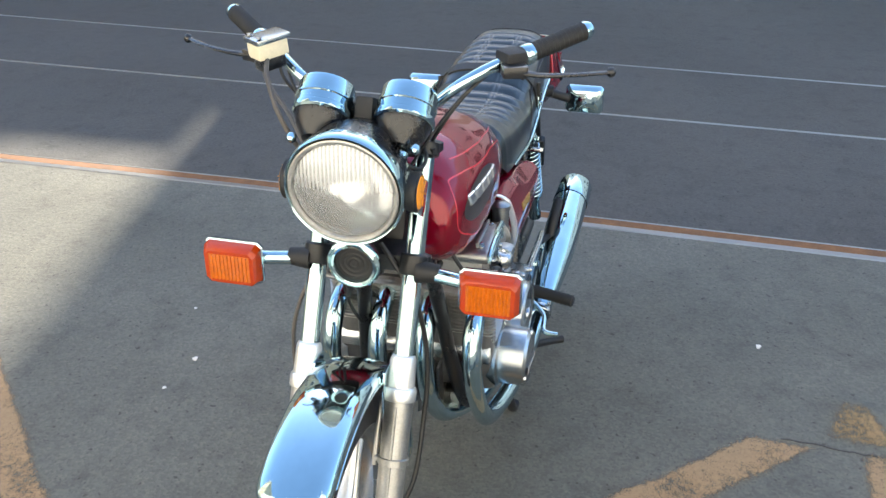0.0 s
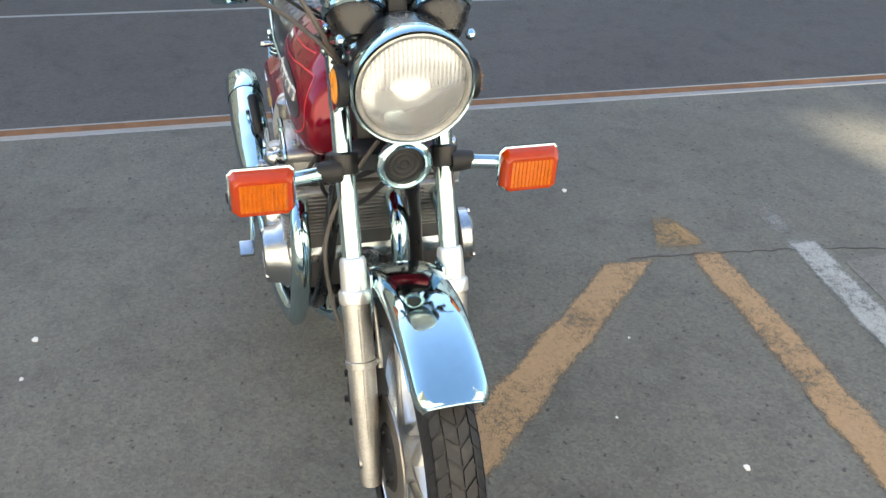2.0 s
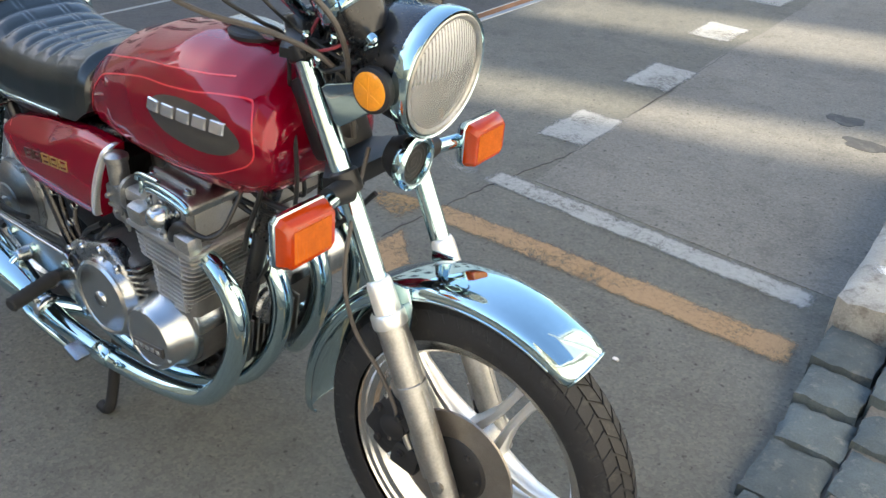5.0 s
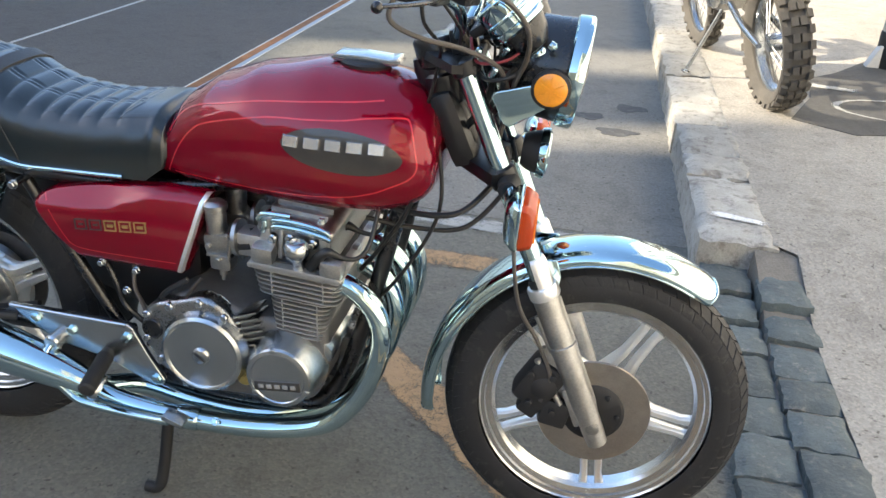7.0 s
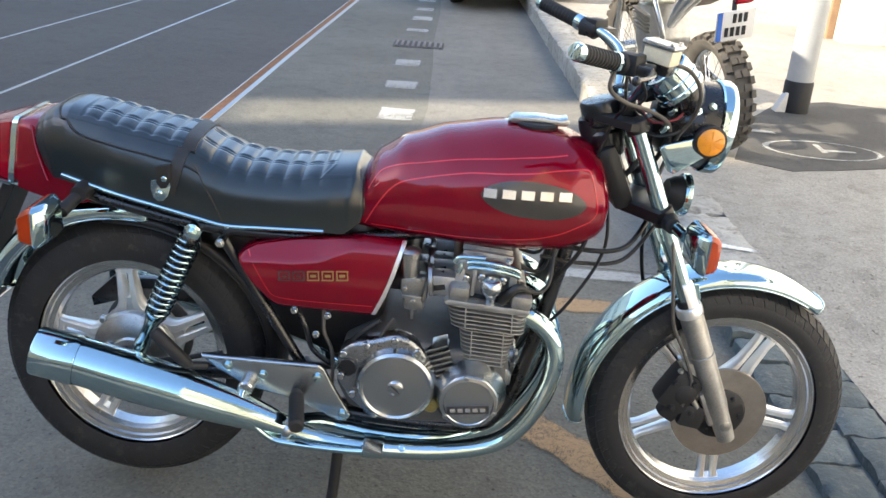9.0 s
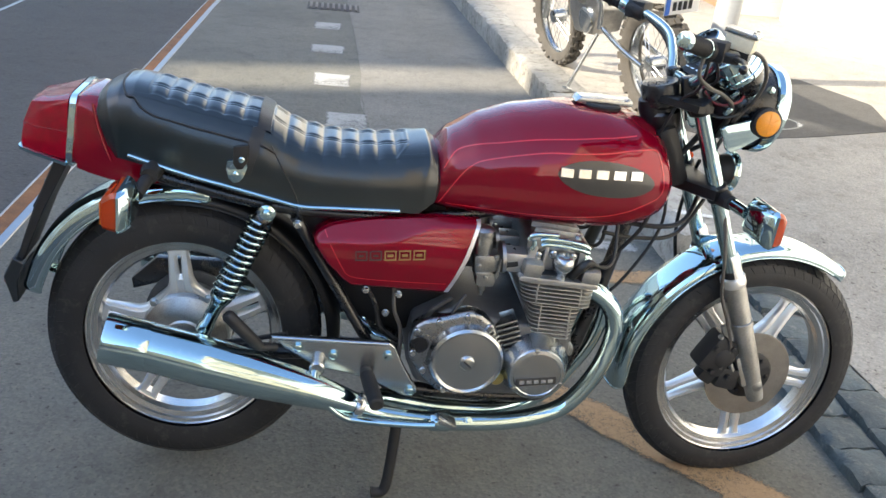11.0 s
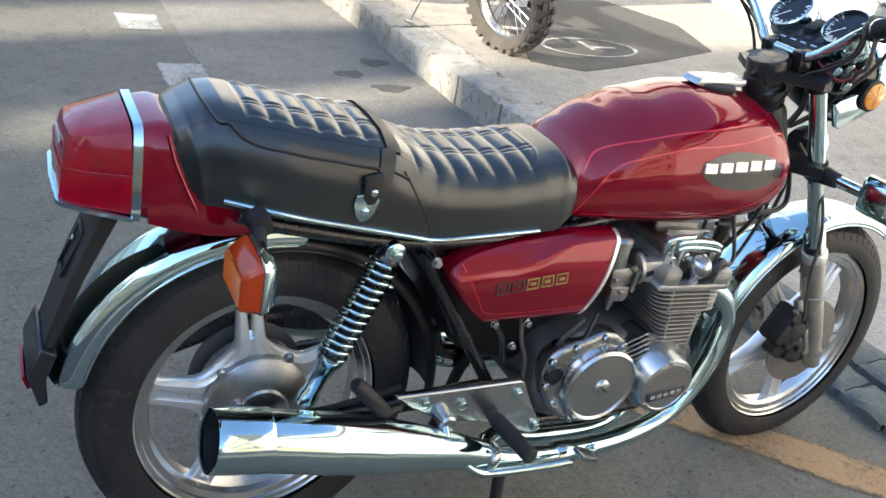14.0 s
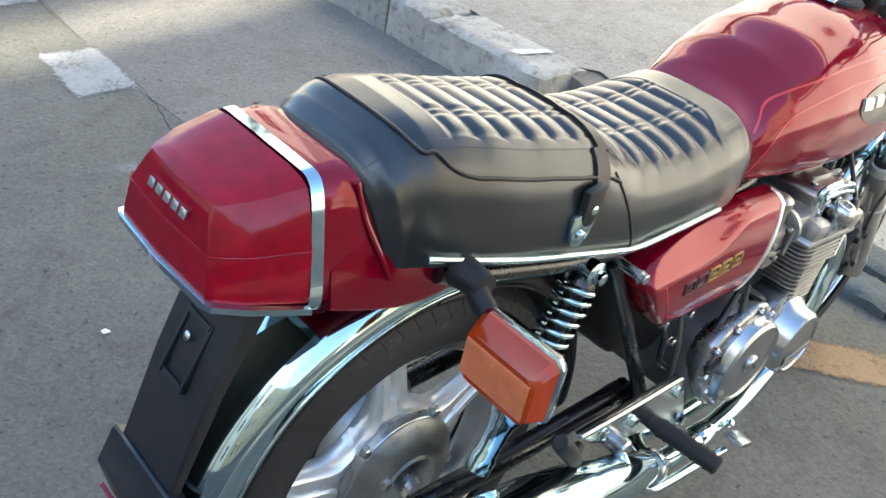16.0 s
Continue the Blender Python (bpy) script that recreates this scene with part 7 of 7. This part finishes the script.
# carburettors and intake
for y in (-0.150, -0.05, 0.05, 0.150):
    bm = bmesh.new()
    lathe(bm, [(0.020, 0), (0.0205, 0.066), (0.0235, 0.068), (0.0235, 0.078), (0.016, 0.084), (0.008, 0.086)], (0.658, y, 0.628), (-0.06, 0, 1), 24)
    box(bm, (0.667, y, 0.630), (0.060, 0.046, 0.044), (0, -6, 0), 0.010)
    lathe(bm, [(0.030, 0), (0.037, 0.003), (0.037, 0.011), (0.028, 0.013)], (0.696, y, 0.642), (1, 0, 0.12), 24)
    box(bm, (0.670, y, 0.592), (0.046, 0.044, 0.040), (0, 0, 0), 0.011)
    box(bm, (0.670, y, 0.606), (0.054, 0.050, 0.006), (0, 0, 0), 0.002)
    lathe(bm, [(0.008, 0), (0.008, 0.020), (0.005, 0.022), (0.004, 0.032)], (0.668, y, 0.575), (0, 0, -1), 10)
    for dx, dz in ((-0.020, 0.626), (0.018, 0.650), (0.0, 0.598)):
        bolt(bm, (0.668 + dx, y - 0.022, dz), (0, -1, 0), 0.0055, 0.008)
    lathe(bm, [(0.004, 0), (0.004, 0.05)], (0.690, y - 0.028, 0.600), (0.1, 0, 1), 8)
    carb = part("carburettor", bm, CAST, motorcycle, "grey alloy carburettor")
    bm = bmesh.new()
    tube(bm, [(0.708, y, 0.634), (0.735, y, 0.640)], 0.027, 20)
    part("intake_boot", bm, GRIP, carb, "black rubber intake boot")
    bm = bmesh.new()
    tube(bm, [(0.660, y * 0.9, 0.628), (0.610, y * 0.8, 0.622)], 0.022, 20)
    part("air_boot", bm, GRIP, carb, "black rubber air boot")
cable([(0.60, -0.17, 0.54), (0.55, -0.18, 0.50), (0.53, -0.17, 0.43)], 0.006, Matrix())
cable([(0.63, -0.17, 0.55), (0.60, -0.19, 0.50), (0.60, -0.185, 0.44)], 0.004, Matrix())
cable([(0.24, -0.14, 0.40), (0.10, -0.12, 0.355), (0.02, -0.10, 0.34)], 0.006, Matrix(), BLACKM)
# steering-head dust: coils and horn brackets under the tank
bm = bmesh.new()
box(bm, (1.082, 0, 0.885), (0.050, 0.120, 0.150), (0, -26, 0), 0.02)
part("wiring_cover", bm, NECK, motorcycle, "black wiring cover behind the headlamp", FRONT)
bm = bmesh.new()
lathe(bm, [(0.036, -0.080), (0.042, -0.070), (0.042, -0.024), (0.037, -0.018), (0.037, -0.010), (0.043, -0.004), (0.044, 0.040), (0.040, 0.047), (0.024, 0.048)], (1.042, -0.003, 1.002), (-0.3, 0, 0.95), 32)
part("ignition_barrel", bm, BLACKP, motorcycle, "round black ignition switch housing", FRONT)
# stands
for side in (-1, 1):
    foot_z = (BIKE.inverted() @ Vector((0.51, side * 0.17, 0.012))).z
    pipe("stand_leg", [(0.53, side * 0.095, 0.285), (0.522, side * 0.125, 0.20), (0.515, side * 0.155, foot_z + 0.07), (0.505, side * 0.168, foot_z + 0.010), (0.475, side * 0.170, foot_z + 0.004)], 0.0135, "black centre stand leg", BLACKM)
pipe("side_stand", [(0.62, 0.150, 0.255), (0.50, 0.200, 0.205), (0.40, 0.250, 0.165), (0.37, 0.285, 0.160)], 0.011, "folded black side stand", BLACKM)

# ---- the second motorcycle, on the pavement ----
DUST = mat("dusty_rubber", (0.075, 0.068, 0.058, 1), 0.9, 0, 0.3, 12, 160, bump=0.001, bscale=160)
WPLASTIC = mat("white_plastic", (0.70, 0.69, 0.66, 1), 0.4, 0, 0.08, 10, 90)
BROWN = mat("dusty_brown_plastic", (0.13, 0.10, 0.08, 1), 0.6, 0, 0.2, 10, 120)
offroad = tagged(new("offroad_motorcycle"), "dusty white off-road motorcycle with knobbly tyres on its side stand", "motorcycle")
offroad.matrix_world = pose(2.223, 3.009, 0.17, -10, 0, 102.5)


def knobbly(name, cx, r, half):
    bm = bmesh.new()
    lathe(bm, [(r - 0.085, -half * 0.6), (r - 0.06, -half * 0.95), (r - 0.03, -half), (r - 0.014, -half * 0.75), (r - 0.010, 0), (r - 0.014, half * 0.75), (r - 0.03, half), (r - 0.06, half * 0.95), (r - 0.085, half * 0.6)], (cx, 0, r), (0, 1, 0), 64, closed=True)
    tyre = part(name, bm, DUST, offroad, "dusty knobbly tyre")
    bm = bmesh.new()
    count = 27
    for k in range(count):
        a = 2 * math.pi * k / count
        for j, y in enumerate((-0.78, -0.26, 0.26, 0.78)):
            aa = a + (0.5 * math.pi * 2 / count if j in (1, 2) else 0)
            tmp = bmesh.new()
            box(tmp, (0, 0, 0), (0.040, half * 0.46, 0.036), (0, 0, 0))
            tmp.transform(Matrix.Translation((cx, 0, r)) @ Matrix.Rotation(aa, 4, "Y") @ Matrix.Translation((0, y * half, r - 0.010 - (0.008 if j in (0, 3) else 0))) @ Matrix.Rotation(radians(-26 * y), 4, "X"))
            merge(bm, tmp)
    tagged(part("knob_tread", bm, DUST, tyre), kind="stuff")
    bm = bmesh.new()
    lathe(bm, [(r - 0.080, -half * 0.45), (r - 0.095, -half * 0.3), (r - 0.095, half * 0.3), (r - 0.080, half * 0.45)], (cx, 0, r), (0, 1, 0), 56, closed=True)
    part("wheel_rim", bm, ALLOY, tyre, "alloy wheel rim")
    bm = bmesh.new()
    lathe(bm, [(0.02, -0.05), (0.045, -0.045), (0.045, 0.045), (0.02, 0.05)], (cx, 0, r), (0, 1, 0), 24)
    part("hub", bm, ALLOY, tyre)
    for k in range(28):
        bm = bmesh.new()
        a = 2 * math.pi * k / 28
        b = a + (0.35 if k % 2 else -0.35)
        s = 1 if k % 4 < 2 else -1
        tube(bm, [(cx + 0.04 * math.cos(b), s * 0.035, r + 0.04 * math.sin(b)), (cx + (r - 0.09) * math.cos(a), 0, r + (r - 0.09) * math.sin(a))], 0.0022, 5)
        part("wire_spoke", bm, ALLOY, tyre)
    return tyre


knobbly("rear_tyre", 0.0, 0.322, 0.066)
knobbly("front_tyre", 1.30, 0.335, 0.044)
for side in (-1, 1):
    bm = bmesh.new()
    tube(bm, [(0.0, side * 0.085, 0.315), (0.25, side * 0.085, 0.36), (0.50, side * 0.07, 0.42)], [0.016, 0.018, 0.018], 12)
    part("swingarm", bm, ALLOY, offroad, "bare alloy swingarm")
    bm = bmesh.new()
    tube(bm, [(1.32, side * 0.09, 0.335), (1.05, side * 0.09, 0.95)], 0.022, 14)
    part("fork_leg", bm, ALLOY, offroad, "alloy fork leg")
bm = bmesh.new()
prism(bm, [(0.52, 0.52), (0.60, 0.36), (0.85, 0.34), (0.93, 0.48), (0.88, 0.70), (0.60, 0.72)], -0.10, 0.10, 0.02)
motor = part("engine", bm, CAST, offroad, "grey engine")
for k in range(6):
    bm = bmesh.new()
    box(bm, (0.78, 0, 0.56 + 0.022 * k), (0.22, 0.26, 0.006), (0, -8, 0), 0.002)
    part("cooling_fin", bm, CAST, motor)
bm = bmesh.new()
lathe(bm, [(0.08, 0), (0.08, 0.02), (0.06, 0.03)], (0.66, 0.10, 0.45), (0, 1, 0), 24)
part("clutch_cover", bm, ALLOY, motor)
bm = bmesh.new()
prism(bm, [(0.62, 0.74), (0.98, 0.72), (1.02, 0.86), (0.90, 1.00), (0.66, 0.96)], -0.15, 0.15, 0.05, 3)
part("tank", bm, WPLASTIC, offroad, "white tank and shrouds")
bm = bmesh.new()
prism(bm, [(-0.22, 0.90), (0.10, 0.84), (0.66, 0.90), (0.64, 0.96), (0.10, 0.95), (-0.22, 0.97)], -0.10, 0.10, 0.025, 3)
part("seat", bm, BROWN, offroad, "brown-black seat")
bm = bmesh.new()
prism(bm, [(-0.30, 0.97), (-0.10, 0.87), (0.30, 0.74), (0.30, 0.82), (-0.08, 0.93), (-0.32, 1.02)], -0.11, 0.11, 0.02, 3)
part("rear_mudguard", bm, BROWN, offroad, "dark brown rear mudguard")
bm = bmesh.new()
prism(bm, [(1.02, 0.74), (1.30, 0.76), (1.62, 0.70), (1.62, 0.72), (1.30, 0.79), (1.02, 0.78)], -0.07, 0.07, 0.008)
part("front_mudguard", bm, WPLASTIC, offroad, "white front mudguard")
bm = bmesh.new()
tube(bm, [(0.94, 0.38, 1.10), (1.00, 0.18, 1.12), (1.02, 0.08, 1.02), (1.02, -0.08, 1.02), (1.00, -0.18, 1.12), (0.94, -0.38, 1.10)], 0.012, 10)
part("handlebar", bm, BLACKP, offroad, "black handlebar")
bm = bmesh.new()
tube(bm, [(0.34, -0.11, 0.52), (0.60, -0.12, 0.45), (0.90, -0.08, 0.50)], [0.022, 0.025, 0.022], 18)
part("exhaust", bm, ALLOY, offroad, "dull alloy exhaust")
bm = bmesh.new()
tube(bm, [(0.48, 0.12, 0.40), (0.52, 0.30, 0.09)], 0.011, 10)
box(bm, (0.52, 0.305, 0.075), (0.06, 0.04, 0.012), (20, 0, 0), 0.003)
part("side_stand", bm, ALLOY, offroad, "steel side stand")
PY = 0.13                                      # the plate is bent to one side
bm = bmesh.new()
tube(bm, [(-0.28, 0.03, 0.97), (-0.38, PY * 0.7, 0.93), (-0.44, PY, 0.84)], 0.012, 8)
part("plate_arm", bm, BLACKM, offroad, "black plate arm")
bm = bmesh.new()
tube(bm, [(0.30, 0.13, 0.66), (0.10, 0.14, 0.80), (-0.12, 0.14, 0.92), (-0.30, 0.14, 1.00)], [0.022, 0.045, 0.050, 0.046], 20)
part("silencer", bm, ALLOY, offroad, "dull alloy silencer")
bm = bmesh.new()
tube(bm, [(0.62, 0.10, 0.92), (0.50, 0.14, 0.78), (0.42, 0.13, 0.60), (0.46, 0.12, 0.44)], 0.016, 10)
part("frame_tube", bm, ALLOY, offroad, "bare metal frame tube")
bm = bmesh.new()
box(bm, (-0.452, PY, 0.78), (0.006, 0.20, 0.15), (0, -12, 0), 0.002)
plate2 = part("number_plate", bm, WPLASTIC, offroad, "white plate with plain dark bars")
bm = bmesh.new()
for yy, zz, ww in ((-0.02, 0.815, 0.085), (0.0, 0.750, 0.12)):
    n = 3 if zz > 0.78 else 4
    for k in range(n):
        box(bm, (-0.458 + (zz - 0.78) * -0.2, PY + yy - ww / 2 + ww * (k + 0.5) / n, zz), (0.004, ww / n * 0.6, 0.045), (0, -12, 0))
part("plate_bar", bm, BLACKM, plate2, "dark bars")
bm = bmesh.new()
box(bm, (-0.456, PY + 0.083, 0.78), (0.004, 0.025, 0.145), (0, -12, 0))
part("plate_band", bm, mat("plate_blue", (0.03, 0.12, 0.45, 1), 0.5), plate2, "blue band")
bm = bmesh.new()
box(bm, (-0.44, PY * 0.6, 0.90), (0.03, 0.09, 0.05), (0, 0, 0), 0.01)
part("tail_lamp", bm, TAIL, offroad, "small red tail lamp")

# ---- a car parked half on the kerb, further up the street ----
CARPAINT = mat("silver_car_paint", (0.36, 0.36, 0.34, 1), 0.3, 0.5, 0.06, 3, 200, coat=0.8)
car_at = pose(0.636, 10.064, 0.0, 0, -6.3, 1.5)
car = tagged(new("car"), "silver hatchback car parked with two wheels on the kerb", "car")
car.matrix_world = car_at


def slab(bm, rows, half):
    """A body lofted along its length: (length, low, high, half width low, half width high)."""
    loops = []
    for v, lo, hi, a, b in rows:
        loops.append([Vector((half - a, v, lo)), Vector((half - a * 1.02, v, lo + (hi - lo) * 0.45)), Vector((half - b, v, hi - 0.03)), Vector((half - b + 0.05, v, hi)), Vector((half + b - 0.05, v, hi)), Vector((half + b, v, hi - 0.03)), Vector((half + a * 1.02, v, lo + (hi - lo) * 0.45)), Vector((half + a, v, lo))])
    rings(bm, loops)
    return bm


MID = 0.72
bm = slab(bmesh.new(), [(-0.72, 0.36, 0.62, 0.62, 0.60), (-0.66, 0.24, 0.72, 0.78, 0.70), (-0.40, 0.20, 0.84, 0.84, 0.74), (0.20, 0.19, 0.94, 0.85, 0.78), (1.40, 0.19, 0.98, 0.86, 0.80), (2.60, 0.20, 1.00, 0.85, 0.79), (3.05, 0.26, 0.98, 0.82, 0.74), (3.14, 0.40, 0.90, 0.74, 0.68)], MID)
part("body", bm, CARPAINT, car, "silver body")
bm = slab(bmesh.new(), [(0.15, 0.93, 0.96, 0.74, 0.72), (0.80, 0.96, 1.38, 0.76, 0.60), (1.20, 0.97, 1.45, 0.77, 0.60), (2.30, 0.98, 1.45, 0.77, 0.58), (2.95, 0.97, 1.05, 0.72, 0.64)], MID)
part("cabin", bm, WINDOWG, car, "dark glazed cabin")
bm = slab(bmesh.new(), [(0.82, 1.385, 1.40, 0.58, 0.57), (1.25, 1.44, 1.47, 0.60, 0.58), (2.25, 1.44, 1.47, 0.59, 0.57), (2.45, 1.36, 1.40, 0.56, 0.55)], MID)
part("roof", bm, CARPAINT, car, "silver roof")
bm = slab(bmesh.new(), [(-0.76, 0.26, 0.44, 0.66, 0.66), (-0.68, 0.22, 0.46, 0.80, 0.80), (-0.40, 0.22, 0.44, 0.865, 0.865)], MID)
part("bumper", bm, BLACKM, car, "dark plastic bumper")
for s in (-1, 1):
    bm = bmesh.new()
    box(bm, (MID + s * 0.58, -0.665, 0.62), (0.26, 0.10, 0.13), (0, 0, s * 12), 0.02)
    part("headlight", bm, WINDOWG, car, "dark headlight glass")
for u in (0.0, 1.44):
    for v in (0.0, 2.42):
        bm = bmesh.new()
        lathe(bm, [(0.20, -0.085), (0.275, -0.09), (0.295, -0.06), (0.298, 0.06), (0.275, 0.09), (0.20, 0.085)], (u, v, 0.298), (1, 0, 0), 40)
        tyre = part("wheel", bm, RUBBER, car, "black tyre on a steel wheel")
        bm = bmesh.new()
        lathe(bm, [(0.205, -0.088), (0.18, -0.070), (0.06, -0.080), (0.03, -0.095), (0.0, -0.096)] if u < 0.5 else [(0.205, 0.088), (0.18, 0.070), (0.06, 0.080), (0.03, 0.095), (0.0, 0.096)], (u, v, 0.298), (1, 0, 0), 32)
        part("rim", bm, ALLOY, tyre, "grey wheel cover")

# ---- kerb stones and setts ----
kerb = tagged(new("kerb"), "worn granite kerb of rough blocks beside the road", "kerb", kind="structure")
random.seed(7)


def stone(parent, name, corners, z0, z1, material, round_=0.02, rough=0.006, cuts=3):
    """A rough block on four corners of the plan."""
    bm = bmesh.new()
    n = cuts
    top = []
    for i in range(n + 1):
        row = []
        for j in range(n + 1):
            u, v = i / n, j / n
            a = Vector(corners[0]).lerp(Vector(corners[1]), u)
            b = Vector(corners[3]).lerp(Vector(corners[2]), u)
            p = a.lerp(b, v)
            edge = min(u, 1 - u, v, 1 - v)
            drop = round_ * (1 if edge == 0 else 0)
            row.append(bm.verts.new((p.x + random.uniform(-rough, rough), p.y + random.uniform(-rough, rough), z1 - drop * random.uniform(0.5, 1.2) + random.uniform(-rough, rough) * 0.5)))
        top.append(row)
    for i in range(n):
        for j in range(n):
            bm.faces.new((top[i][j], top[i + 1][j], top[i + 1][j + 1], top[i][j + 1]))
    rim_v = [top[i][0] for i in range(n + 1)] + [top[n][j] for j in range(1, n + 1)] + [top[i][n] for i in range(n - 1, -1, -1)] + [top[0][j] for j in range(n - 1, 0, -1)]
    cx = sum((v.co for v in rim_v), Vector()) / len(rim_v)
    low = [bm.verts.new((v.co.x + (v.co.x - cx.x) * 0.03, v.co.y + (v.co.y - cx.y) * 0.02, z0)) for v in rim_v]
    for i in range(len(rim_v)):
        k = (i + 1) % len(rim_v)
        bm.faces.new((rim_v[i], rim_v[k], low[k], low[i]))
    return part(name, bm, material, parent, "", None, 55)


y = 1.27
first_stone = None
for length in (0.62, 0.26, 0.44, 0.36, 0.52, 0.48, 0.60, 0.42, 0.66, 0.55, 0.85, 1.1, 0.95, 1.0, 1.1, 1.0, 1.0, 1.1):
    y1 = y + length
    laid = stone(kerb, "kerb_stone", [(KERB(y) + 0.003, y + 0.003), (KERB(y1) + 0.003, y1 - 0.003), (KERB(y1) + 0.262, y1 - 0.003), (KERB(y) + 0.262, y + 0.003)], -0.02, 0.172 + random.uniform(-0.005, 0.005), STONE, 0.018, 0.0065, 9)
    first_stone = first_stone or laid
    y = y1
top_z = max(v.co.z for v in first_stone.data.vertices) - 0.002
marking("kerb_mark", [(1.800, 1.462), (2.012, 1.412), (2.016, 1.442), (1.802, 1.506)], CHALK, "faded white paint mark on the kerb", z=top_z)
setts = tagged(new("sett_strip"), "strip of dark granite setts at the dropped kerb", "setts", kind="structure")
for row in range(2):
    y = 1.25 - (0.07 if row else 0)
    while y > -3.4:
        d = random.uniform(0.15, 0.21)
        x0 = 1.783 + 0.160 * row + random.uniform(-0.006, 0.006) + (1.27 - y) * 0.032
        z = (0.034 if not row else walk_z(0, y - d / 2) - 0.004) + (0.05 * max(0, min(1, (y - 0.85) / 0.4)) if not row else 0) + 0.007 + random.uniform(-0.003, 0.003)
        stone(setts, "sett", [(x0, y - d + 0.008), (x0, y - 0.002), (x0 + 0.152, y - 0.002), (x0 + 0.155, y - d + 0.006)], -0.02, z, SETT, 0.013, 0.0045, 6)
        y -= d
